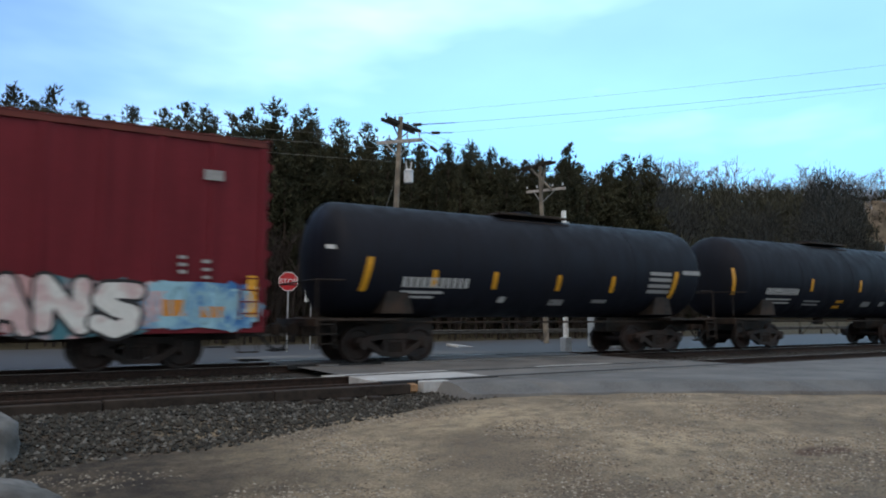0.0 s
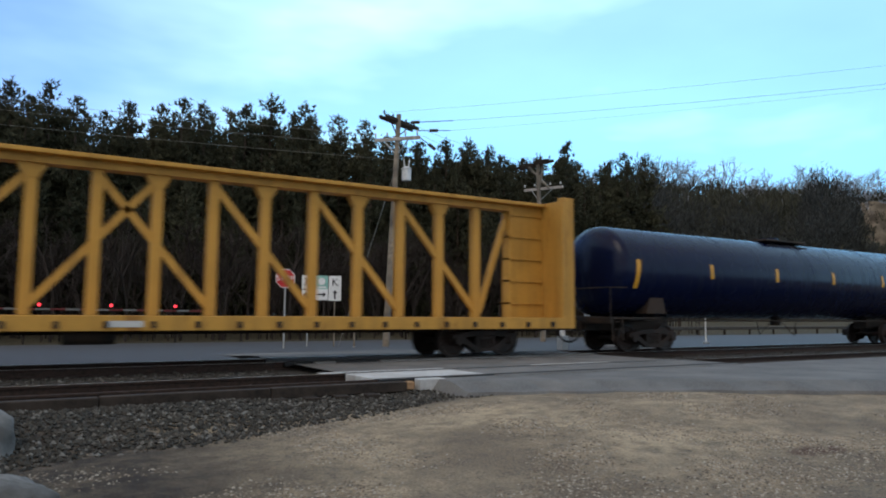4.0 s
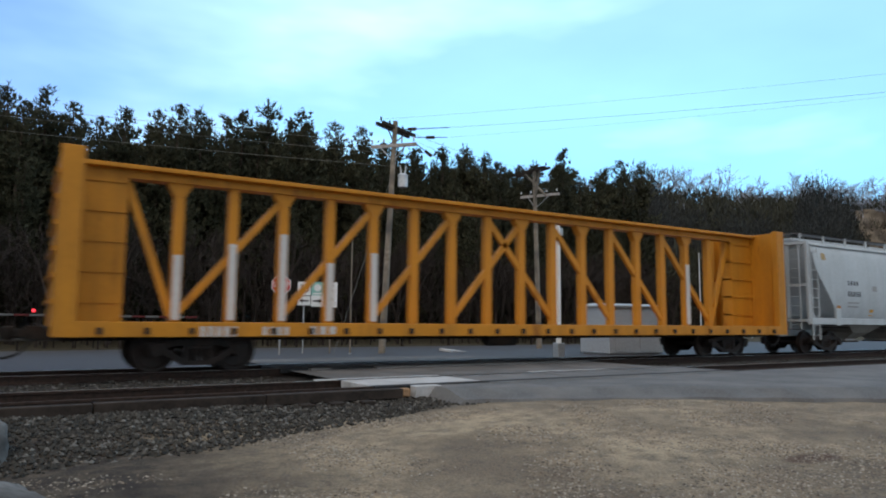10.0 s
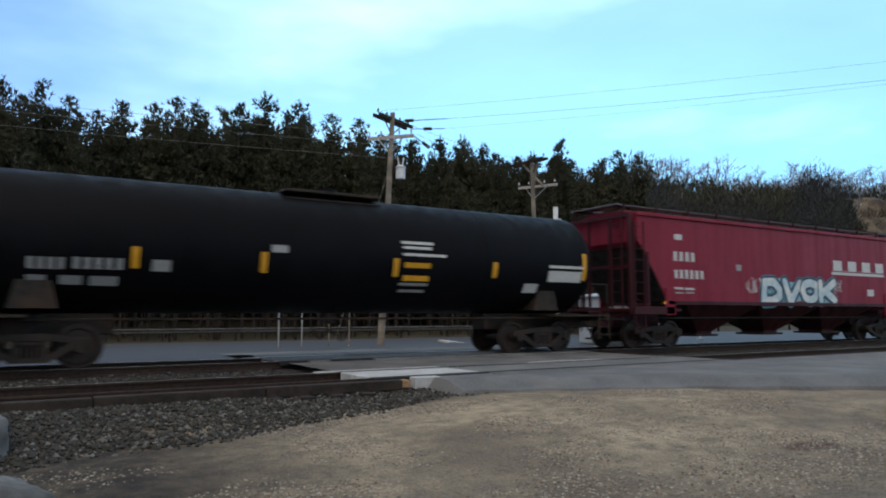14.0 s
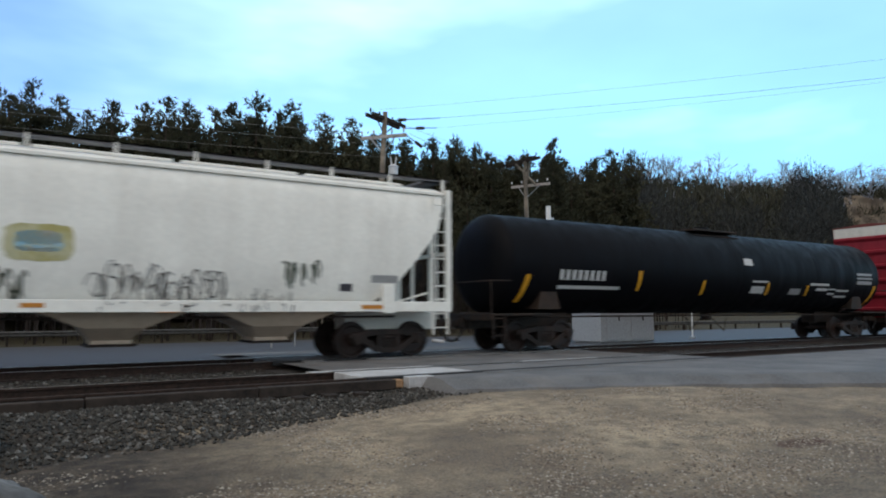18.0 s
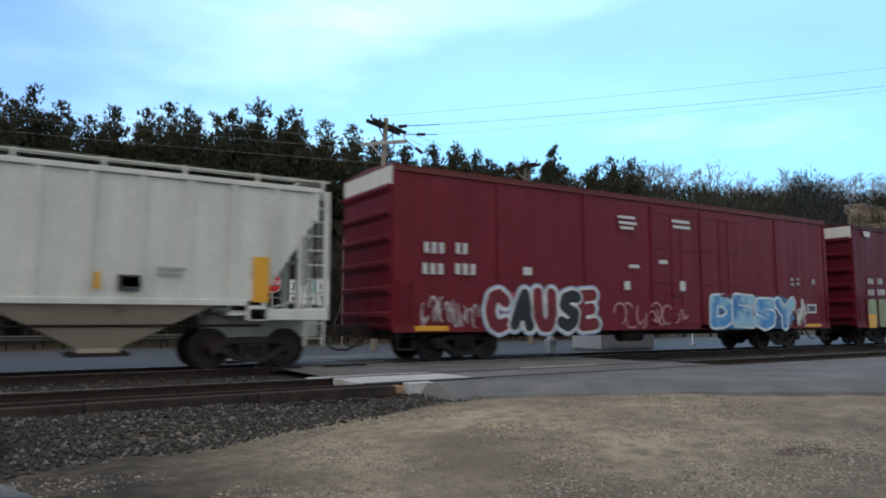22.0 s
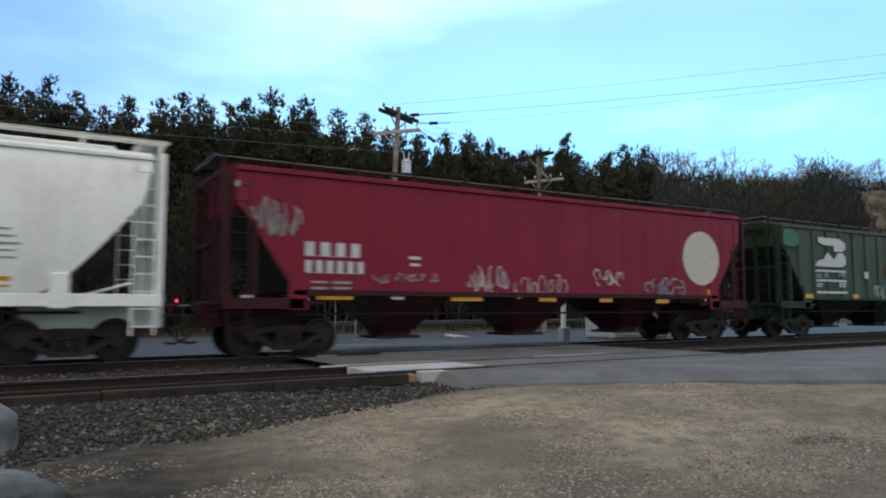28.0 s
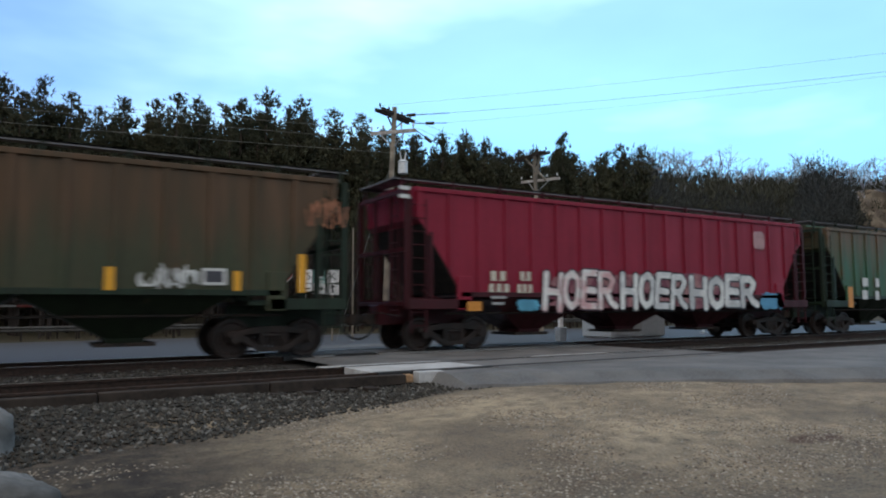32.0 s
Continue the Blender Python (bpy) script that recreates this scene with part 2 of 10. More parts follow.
STEEL_DARK = mottled("grimy_steel", (0.009, 0.008, 0.007), (0.026, 0.02, 0.017), 7, 0.75, (0.04, 0.024, 0.016), 2.0, 0.3, 0.01)
TRUCK_STEEL = mottled("truck_steel", (0.007, 0.006, 0.0055), (0.02, 0.015, 0.0125), 9, 0.75, (0.03, 0.018, 0.014), 2.0, 0.3, 0.01)
WHEEL_STEEL = mottled("wheel_steel", (0.016, 0.009, 0.007), (0.036, 0.02, 0.016), 11, 0.6, (0.016, 0.012, 0.01), 3.0, 0.2, 0.01)
TREAD_STEEL = plain("wheel_tread", (0.5, 0.48, 0.46), 0.28, 1.0)
RAIL_HEAD = plain("polished_rail", (0.62, 0.6, 0.57), 0.3, 1.0)
RAIL_RUST = mottled("rusty_rail", (0.014, 0.009, 0.007), (0.04, 0.023, 0.017), 12, 0.85)
YELLOW_STRIP = plain("yellow_reflector", (0.62, 0.3, 0.02), 0.35)
WHITE_MARK = plain("white_lettering", (0.5, 0.5, 0.49), 0.5)
GREY_MARK = plain("faded_lettering", (0.28, 0.28, 0.28), 0.5)
DARK_MARK = plain("dark_lettering", (0.05, 0.05, 0.06), 0.5)
RUBBER = plain("rubber_hose", (0.015, 0.015, 0.016), 0.7)


# ---- the ground and the roads ----
TRACK_Y = 17.17      # middle of the main track
SIDING_Y = 11.98     # middle of the near track
GAUGE = 0.7525       # half the distance between the rail heads' middles


def smooth_step(a, b, x):
    t = min(1.0, max(0.0, (x - a) / (b - a)))
    return t * t * (3 - 2 * t)


def ballast_edge(x):
    """Where the dirt meets the ballast, across the tracks."""
    return 8.1 + 0.55 * smooth_step(-0.5, 1.2, x) + 1.3 * smooth_step(1.0, 6.0, x) + 0.12 * math.sin(2.3 * x)


def ground_z(x, y):
    n = noise.noise(Vector((x * 0.35, y * 0.35, 0.3)))
    n2 = noise.noise(Vector((x * 1.3, y * 1.3, 4.3)))
    dirt = -0.42 + 0.05 * n + 0.012 * n2 + 0.22 * smooth_step(2.5, 8.0, x) * smooth_step(3.0, 8.5, y)
    bed = -0.19 + 0.012 * n2
    e = ballast_edge(x)
    z = dirt + (bed - dirt) * smooth_step(e - 0.2, e + 1.9, y)
    far = -0.22 - 0.35 * smooth_step(22, 45, y) + 0.03 * n
    z = z + (far - z) * smooth_step(18.9, 20.5, y)
    z += 1.2 * smooth_step(47, 60, y) + 9.0 * smooth_step(62, 130, y)
    # a wooded ridge, its foot cut back before the bluff
    foot = 150 + 88 * smooth_step(235, 290, x)
    ridge = smooth_step(foot, 262, y + 0.35 * x) * smooth_step(20, 180, x) * (34 + 3 * noise.noise(Vector((x * 0.012, y * 0.012, 7.7))))
    z += ridge + 18 * smooth_step(230, 480, x) * smooth_step(60, 220, y)
    z -= 0.0 if y > 0 else 0.3 * smooth_step(0, 40, -y)
    return z


def sheet(name, xs, ys, fz, mat, label, keep=None):
    verts = [(x, y, fz(x, y)) for y in ys for x in xs]
    nx = len(xs)
    faces = []
    for j in range(len(ys) - 1):
        for i in range(nx - 1):
            if keep is None or keep((xs[i] + xs[i + 1]) / 2, (ys[j] + ys[j + 1]) / 2):
                faces.append((j * nx + i, j * nx + i + 1, (j + 1) * nx + i + 1, (j + 1) * nx + i))
    me = bpy.data.meshes.new(name)
    me.from_pydata(verts, [], faces)
    for p in me.polygons:
        p.use_smooth = True
    me.materials.append(mat)
    return tagged(new(name, me), label, name.split("_")[0], kind="structure")


def spaced(stops):
    """Values from stop to stop: (start, step), ..., (end, 0)."""
    out = []
    for (a, s), (b, _) in zip(stops[:-1], stops[1:]):
        n = max(1, round((b - a) / s))
        out += [a + (b - a) * i / n for i in range(n)]
    return out + [stops[-1][0]]


def dirt_material():
    m, nt, bsdf = material("gravelly_dirt", 0.95)
    big = noise_node(nt, 0.55, detail=6)
    mid = noise_node(nt, 3.5, detail=7, rough=0.65)
    grit = noise_node(nt, 34.0, detail=6, rough=0.7)
    vor = nt.nodes.new("ShaderNodeTexVoronoi")
    vor.inputs["Scale"].default_value = 26
    co = nt.nodes.new("ShaderNodeTexCoord")
    nt.links.new(co.outputs["Object"], vor.inputs["Vector"])
    c = mix_node(nt, ramp_node(nt, big.outputs["Fac"], 0.36, 0.62).outputs["Color"], (0.165, 0.13, 0.095), (0.36, 0.288, 0.2))
    c = mix_node(nt, ramp_node(nt, mid.outputs["Fac"], 0.42, 0.72).outputs["Color"], c, (0.12, 0.097, 0.074))
    g = ramp_node(nt, grit.outputs["Fac"], 0.32, 0.72, (0.55, 0.55, 0.55, 1), (1.5, 1.48, 1.42, 1))
    c = mix_node(nt, 1.0, c, g.outputs["Color"], "MULTIPLY")
    pale = ramp_node(nt, vor.outputs["Distance"], 0.1, 0.22, (1, 1, 1, 1), (0, 0, 0, 1))
    spots = mix_node(nt, ramp_node(nt, mid.outputs["Fac"], 0.5, 0.6).outputs["Color"], (0, 0, 0), pale.outputs["Color"])
    c = mix_node(nt, spots, c, (0.4, 0.37, 0.32))
    # near the verge, below y = 6, the fine tan dirt turns darker
    verge = nt.nodes.new("ShaderNodeSeparateXYZ")
    nt.links.new(co.outputs["Object"], verge.inputs[0])
    vy = nt.nodes.new("ShaderNodeMapRange")
    vy.inputs["From Min"].default_value, vy.inputs["From Max"].default_value = 6.0, 3.5
    nt.links.new(verge.outputs["Y"], vy.inputs["Value"])
    vb = ramp_node(nt, big.outputs["Fac"], 0.3, 0.6, (1, 1, 1, 1), (0.55, 0.55, 0.55, 1))
    c = mix_node(nt, mix_node(nt, 1.0, vy.outputs["Result"], vb.outputs["Color"], "MULTIPLY"), c, mix_node(nt, ramp_node(nt, grit.outputs["Fac"], 0.35, 0.68).outputs["Color"], (0.045, 0.038, 0.03), (0.15, 0.125, 0.095)))
    # darker soil by the foot of the ballast, from x = 3.2 down
    soil_xyz = nt.nodes.new("ShaderNodeSeparateXYZ")
    nt.links.new(co.outputs["Object"], soil_xyz.inputs[0])
    wr = nt.nodes.new("ShaderNodeMapRange")
    wr.inputs["From Min"].default_value, wr.inputs["From Max"].default_value = 3.2, 1.0
    nt.links.new(soil_xyz.outputs["X"], wr.inputs["Value"])
    wm = nt.nodes.new("ShaderNodeMath")
    wm.operation = "MULTIPLY"
    nt.links.new(wr.outputs["Result"], wm.inputs[0])
    nt.links.new(ramp_node(nt, mid.outputs["Fac"], 0.2, 0.6, (0.6, 0.6, 0.6, 1), (1.0, 1.0, 1.0, 1)).outputs["Color"], wm.inputs[1])
    c = mix_node(nt, wm.outputs[0], c, mix_node(nt, ramp_node(nt, grit.outputs["Fac"], 0.35, 0.7).outputs["Color"], (0.014, 0.011, 0.009), (0.045, 0.035, 0.028)))
    # one old oil stain
    stain = add_node(nt, "ShaderNodeMapping", Location=(-7.9 / 1.15, -4.75 / 0.42, 0), Scale=(1 / 1.15, 1 / 0.42, 0))
    nt.links.new(co.outputs["Object"], stain.inputs["Vector"])
    far_off = nt.nodes.new("ShaderNodeVectorMath")
    far_off.operation = "LENGTH"
    nt.links.new(stain.outputs["Vector"], far_off.inputs[0])
    edge = nt.nodes.new("ShaderNodeMath")
    edge.operation = "ADD"
    nt.links.new(far_off.outputs["Value"], edge.inputs[0])
    nt.links.new(mid.outputs["Fac"], edge.inputs[1])
    c = mix_node(nt, ramp_node(nt, edge.outputs[0], 0.7, 1.25, (0.85, 0.85, 0.85, 1), (0, 0, 0, 1)).outputs["Color"], c, (0.055, 0.026, 0.02))
    # stony dark bed under the tracks
    bed = nt.nodes.new("ShaderNodeMapRange")
    bed.inputs["From Min"].default_value, bed.inputs["From Max"].default_value = 9.5, 10.3
    nt.links.new(soil_xyz.outputs["Y"], bed.inputs["Value"])
    c = mix_node(nt, bed.outputs["Result"], c, mix_node(nt, ramp_node(nt, grit.outputs["Fac"], 0.35, 0.7).outputs["Color"], (0.016, 0.0145, 0.0135), (0.075, 0.07, 0.066)))
    # the wood's floor and the far slope are brown leaf litter
    sep = nt.nodes.new("ShaderNodeSeparateXYZ")
    nt.links.new(co.outputs["Object"], sep.inputs[0])
    far = nt.nodes.new("ShaderNodeMapRange")
    far.inputs["From Min"].default_value, far.inputs["From Max"].default_value = 19.5, 24.0
    nt.links.new(sep.outputs["Y"], far.inputs["Value"])
    litter = mix_node(nt, ramp_node(nt, mid.outputs["Fac"], 0.35, 0.65).outputs["Color"], (0.035, 0.032, 0.018), (0.075, 0.06, 0.035))
    c = mix_node(nt, far.outputs["Result"], c, litter)
    nt.links.new(c, bsdf.inputs["Base Color"])
    bump(nt, bsdf, grit.outputs["Fac"], 0.7, 0.03)
    return m


DIRT = dirt_material()
ASPHALT = mottled("old_asphalt", (0.08, 0.079, 0.079), (0.125, 0.123, 0.122), 26, 0.85, (0.155, 0.15, 0.146), 0.8, 0.35, 0.01)
HIGHWAY = mottled("highway_asphalt", (0.043, 0.043, 0.048), (0.066, 0.066, 0.073), 16, 0.6, (0.05, 0.05, 0.056), 0.3, 0.3, 0.01)
CONCRETE = mottled("pale_concrete", (0.36, 0.365, 0.37), (0.5, 0.505, 0.51), 8, 0.8, (0.3, 0.29, 0.28), 1.2, 0.2, 0.01)
BALLAST = mottled("ballast_bed", (0.014, 0.0125, 0.012), (0.055, 0.052, 0.05), 22, 0.95, (0.1, 0.075, 0.058), 0.9, 0.8, 0.05)
STONE = None


def stone_material(name, cols):
    m, nt, bsdf = material(name, 0.9)
    geo = nt.nodes.new("ShaderNodeNewGeometry")
    r = nt.nodes.new("ShaderNodeValToRGB")
    r.color_ramp.elements[0].color = (*cols[0], 1)
    r.color_ramp.elements[1].color = (*cols[-1], 1)
    for k, col in enumerate(cols[1:-1]):
        e = r.color_ramp.elements.new((k + 1) / (len(cols) - 1))
        e.color = (*col, 1)
    nt.links.new(geo.outputs["Random Per Island"], r.inputs["Fac"])
    a = noise_node(nt, 30, detail=4)
    f = ramp_node(nt, a.outputs["Fac"], 0.3, 0.7, (0.75, 0.75, 0.75, 1), (1.15, 1.15, 1.15, 1))
    nt.links.new(mix_node(nt, 1.0, r.outputs["Color"], f.outputs["Color"], "MULTIPLY"), bsdf.inputs["Base Color"])
    return m


STONE = stone_material("crushed_stone", [(0.014, 0.0135, 0.012), (0.032, 0.03, 0.026), (0.05, 0.047, 0.041), (0.036, 0.03, 0.023), (0.15, 0.145, 0.135)])
PEBBLE = stone_material("pale_gravel", [(0.07, 0.057, 0.046), (0.18, 0.155, 0.125), (0.36, 0.325, 0.27), (0.12, 0.09, 0.067), (0.24, 0.2, 0.155)])

xs = spaced([(-3000, 600), (-600, 120), (-120, 12), (-24, 2.0), (-6, 0.25), (22, 1.5), (60, 12), (396, 40), (700, 300), (3000, 0)])
ys = spaced([(-3000, 600), (-600, 120), (-120, 15), (-15, 1.5), (0, 0.3), (12, 1.0), (24, 4.0), (64, 8), (260, 30), (560, 120), (1000, 500), (3000, 0)])
ground = sheet("ground", xs, ys, ground_z, DIRT, "tan gravelly dirt beside the tracks, brown leaf litter under the wood")


def road_z(x, y):
    z = ground_z(x, y) + 0.03
    top = -0.012 - 0.1 * smooth_step(10.2, 6.5, y)
    if 10.2 <= y <= 19.2:
        top = -0.012
    z2 = top if y <= 19.2 else top + (-0.16 - top) * smooth_step(19.2, 23, y)
    return max(z, z2) if y < 19.2 else z2


def near_edge(x):
    return 10.1 - 0.35 * (x - 5.6) + 0.3 * math.sin(1.1 * x) * 0.3 - 0.25 * smooth_step(9.5, 12, x) * (x - 9.5)


rx = [6.3] + spaced([(6.5, 0.35), (40, 0)])
rows_v, rows_f = [], []
ry_n = 14
for i, x in enumerate(rx):
    y0 = max(-12.0, near_edge(x) + 0.06 * math.sin(5 * x) + 0.05 * math.sin(11.3 * x))
    for j in range(ry_n + 1):
        y = y0 + 0.06 * min(j, 1) + (11.15 - y0 - 0.06) * max(0, j - 1) / (ry_n - 1)
        rows_v.append((x, y, ground_z(x, y) - 0.05 if j == 0 or i == 0 else max(ground_z(x, y) + 0.02, -0.012 - 0.15 * smooth_step(0.8, 0.0, y - y0))))
for i in range(len(rx) - 1):
    for j in range(ry_n):
        a = i * (ry_n + 1) + j
        rows_f.append((a, a + ry_n + 1, a + ry_n + 2, a + 1))
me = bpy.data.meshes.new("road")
me.from_pydata(rows_v, [], rows_f)
me.materials.append(ASPHALT)
tagged(new("road_apron", me), "worn grey asphalt apron leading up to the level crossing", "road", kind="structure")

CROSS = (5.6, 15.4)
sheet("road_crossing", spaced([(CROSS[0], 0.5), (CROSS[1], 0)]), spaced([(11.15, 0.4), (23.5, 0)]),
      lambda x, y: road_z(x, y) - 0.03 * (1 if y < 19 else 0), ASPHALT, "grey asphalt between the rails of the level crossing")
sheet("road_highway", spaced([(-400, 40), (-80, 6), (120, 40), (500, 0)]), spaced([(20.4, 1.2), (43, 0)]),
      lambda x, y: ground_z(x, y) + 0.05, HIGHWAY, "smooth blue-grey highway running beside the railway")


# ---- rails, ties, crossing panels ----
def rail_shape(x0, x1):
    half = [(0.0, 0.0), (0.034, 0.0), (0.037, -0.012), (0.035, -0.038), (0.009, -0.05), (0.009, -0.14), (0.07, -0.162), (0.07, -0.175)]
    prof = half + [(-y, z) for y, z in half[:0:-1]]
    n = len(prof)
    s = Shape()
    vs = [(x, y, z) for x in (x0, x1) for y, z in prof]
    fs = [(i, (i + 1) % n, n + (i + 1) % n, n + i) for i in range(n)]
    fs += [tuple(range(n)), tuple(range(2 * n - 1, n - 1, -1))]
    return s.add(vs, fs)


def head_shape(x0, x1, w=0.052):
    return Shape().box(x0, x1, -w / 2, w / 2, 0.0, 0.002)


TIE_WOOD = mottled("creosoted_wood", (0.011, 0.008, 0.007), (0.03, 0.022, 0.017), 10, 0.9, (0.04, 0.03, 0.024), 2.0, 0.5, 0.01)
TIMBER_END = mottled("cut_timber", (0.22, 0.13, 0.07), (0.36, 0.22, 0.12), 14, 0.85)
tie_mesh = Shape().box(-0.115, 0.115, -1.3, 1.3, -0.33, -0.165, 0.012).mesh("tie")
plate_mesh = Shape().box(-0.09, 0.09, -0.16, 0.16, -0.166, -0.155).mesh("tie_plate")
for nm, yc, shiny, lab in (("track_main", TRACK_Y, True, "main railway track with polished rail heads"),
                           ("track_siding", SIDING_Y, False, "rusty siding track half sunk in ballast")):
    trk = thing(nm, lab, "track", kind="structure", at=(0, yc, 0))
    for s in (-1, 1):
        part("rail", rail_shape(-300, 420), RAIL_RUST, trk, "rusty steel rail", at=(0, s * GAUGE, 0))
        if shiny or s > 0:
            part("rail_head", head_shape(-300, 420), RAIL_HEAD, trk, "polished running surface of the rail", at=(0, s * GAUGE, 0))
    random.seed(5)
    for i in range(150):
        x = -32 + 0.53 * i
        if CROSS[0] - 0.3 < x < CROSS[1] + 0.3:
            continue
        dz = -0.012 if shiny else -0.02
        part("tie", tie_mesh, TIE_WOOD, trk, at=pose(x + random.uniform(-0.03, 0.03), random.uniform(-0.05, 0.05), dz, 0, 0, random.uniform(-1, 1)))
        if -8 < x < 30:
            for s in (-1, 1):
                part("tie_plate", plate_mesh, RAIL_RUST, trk, at=(x, s * GAUGE, -0.008))

panels = thing("crossing_panels", "pale concrete panels set between the rails of the level crossing", "crossing panel", kind="structure")
for yc in (SIDING_Y, TRACK_Y):
    n = 4
    w = (CROSS[1] - CROSS[0]) / n
    near = yc < 13
    for k in range(n):
        x0, x1 = CROSS[0] - 0.2 + k * w, CROSS[0] - 0.2 + (k + 1) * w - 0.02
        pale = CONCRETE if near and k == 0 else ASPHALT
        part("panel", Shape().box(x0, x1, yc - GAUGE + 0.1, yc - 0.02, -0.2, 0.003, 0.01), pale, panels)
        part("panel", Shape().box(x0, x1, yc, yc + GAUGE - 0.1, -0.2, 0.003, 0.01), pale, panels)
        part("panel", Shape().box(x0 + 0.7 * (k == 0), x1 - (1.2 if k == 0 else 0), yc - GAUGE - 0.32, yc - GAUGE - 0.06, -0.2, 0.002, 0.01), pale, panels)
        part("panel", Shape().box(x0 - 0.4 * (k == 0), x1, yc + GAUGE + 0.06, yc + GAUGE + 0.36, -0.2, 0.002, 0.01), CONCRETE if k in (0, 2) else ASPHALT, panels)
# black strips put in for the dark of the open flange grooves
for yc in (SIDING_Y, TRACK_Y):
    for sy in (-1, 1):
        for dy in (-0.075, 0.075):
            y = yc + sy * GAUGE + dy
            part("flange_strip", Shape().box(CROSS[0] - 0.2, CROSS[1] + 0.1, y - 0.035, y + 0.035, -0.1, 0.006, 0.004), RUBBER, panels, "black strip drawn for the dark flange groove by the rail")
timber = thing("crossing_timber", "dark timber with a freshly cut brown end beside the rail", "timber", at=(5.85, SIDING_Y - GAUGE - 0.2, -0.03))
for k in range(4):
    part("beam", Shape().box(-2.45 * (k + 1) + 0.015, -2.45 * k, -0.11, 0.11, -0.17, 0.0, 0.012), TIE_WOOD, timber, at=(0, 0.01 * (k % 2), -0.006 * k))
part("end_grain", Shape().box(0.0, 0.16, -0.1, 0.1, -0.15, -0.005, 0.02), TIMBER_END, timber, "cut brown end of the timber")


# ---- loose stone ----
OCTA = np.array([(1, 0, 0), (-1, 0, 0), (0, 1, 0), (0, -1, 0), (0, 0, 1), (0, 0, -1)], float)
OCTF = np.array([(0, 2, 4), (2, 1, 4), (1, 3, 4), (3, 0, 4), (2, 0, 5), (1, 2, 5), (3, 1, 5), (0, 3, 5)])


def scatter(name, spots, size, mat, label, category, seed, flat=0.75):
    rng = np.random.default_rng(seed)
    n = len(spots)
    s = rng.uniform(size[0], size[1], (n, 1, 1)) * rng.uniform(0.7, 1.3, (n, 6, 3))
    v = OCTA[None] * s + rng.uniform(-0.25, 0.25, (n, 6, 3)) * size[0]
    v[:, :, 2] *= flat
    a = rng.uniform(0, 6.28, n)
    c, q = np.cos(a)[:, None], np.sin(a)[:, None]
    vx, vy = v[:, :, 0] * c - v[:, :, 1] * q, v[:, :, 0] * q + v[:, :, 1] * c
    v = np.stack([vx, vy, v[:, :, 2]], 2) + np.array(spots)[:, None, :]
    f = (OCTF[None] + 6 * np.arange(n)[:, None, None]).reshape(-1, 3)
    me = bpy.data.meshes.new(name)
    me.from_pydata(v.reshape(-1, 3).tolist(), [], f.tolist())
    me.materials.append(mat)
    return tagged(new(name, me), label, category, kind="stuff")


random.seed(11)
spots = []
while len(spots) < 15000:
    x, y = random.uniform(-4.5, 7.4), random.uniform(7.9, 11.2)
    if y > ballast_edge(x) - 0.15 + random.uniform(-0.12, 0.25) and y < max(near_edge(x) + 0.1, 11.2 - 8 * max(0, x - 6.3)):
        spots.append((x, y, ground_z(x, y) + random.uniform(-0.012, 0.025)))
while len(spots) < 26000:
    x, y = random.uniform(-9.0, 6.0) if random.random() < 0.8 else random.uniform(15.2, 34), random.uniform(11.1, 19.3)
    if CROSS[0] - 0.5 < x < CROSS[1] + 0.3:
        continue
    spots.append((x, y, ground_z(x, y) + random.uniform(-0.01, 0.025)))
while len(spots) < 29000:
    x, y = random.uniform(15.6, 36), random.uniform(9.8, 13)
    if y > 10.6:
        spots.append((x, y, ground_z(x, y) + random.uniform(-0.01, 0.02)))
scatter("ballast", spots, (0.018, 0.045), STONE, "grey crushed stone ballast heaped along the track", "ballast", 3)
spots = []
random.seed(12)
while len(spots) < 26000:
    x, y = random.uniform(-2, 11), random.uniform(2.6, 9.6)
    if y < ballast_edge(x) + 0.1 and y < near_edge(x) - 0.02 and noise.noise(Vector((x * 0.8, y * 0.8, 9))) > random.uniform(-0.35, 0.35) + 0.25 * smooth_step(4.5, 6.5, y):
        spots.append((x, y, ground_z(x, y) + 0.001))
scatter("gravel", spots, (0.006, 0.021), PEBBLE, "pale loose gravel strewn over the dirt", "gravel", 4, 0.6)


def boulder(at, size, seed, label):
    bm = bmesh.new()
    bmesh.ops.create_icosphere(bm, subdivisions=4, radius=1)
    for v in bm.verts:
        p = v.co.copy()
        d = 1 + 0.22 * noise.noise(p * 1.3 + Vector((seed, 0, 0))) + 0.08 * noise.noise(p * 4 + Vector((0, seed, 0)))
        q = Vector([math.copysign(abs(c) ** 0.75, c) for c in p])
        v.co = Vector((q.x * size[0], q.y * size[1], q.z * size[2])) * d
    me = bpy.data.meshes.new("boulder")
    bm.to_mesh(me)
    bm.free()
    for p in me.polygons:
        p.use_smooth = True
    me.materials.append(ROCK)
    ob = new("boulder", me)
    ob.location = at
    return tagged(ob, label, "boulder", "boulders by the track")


ROCK = mottled("limestone", (0.1, 0.098, 0.096), (0.24, 0.236, 0.23), 6, 0.9, (0.06, 0.058, 0.055), 1.6, 0.6, 0.03)
boulder((-0.5, 9.0, -0.3), (0.52, 0.5, 0.42), 3.1, "grey limestone boulder at the foot of the ballast")
boulder((-0.44, 6.75, -0.44), (0.72, 0.5, 0.24), 8.4, "pale flat-topped limestone block on the dirt")


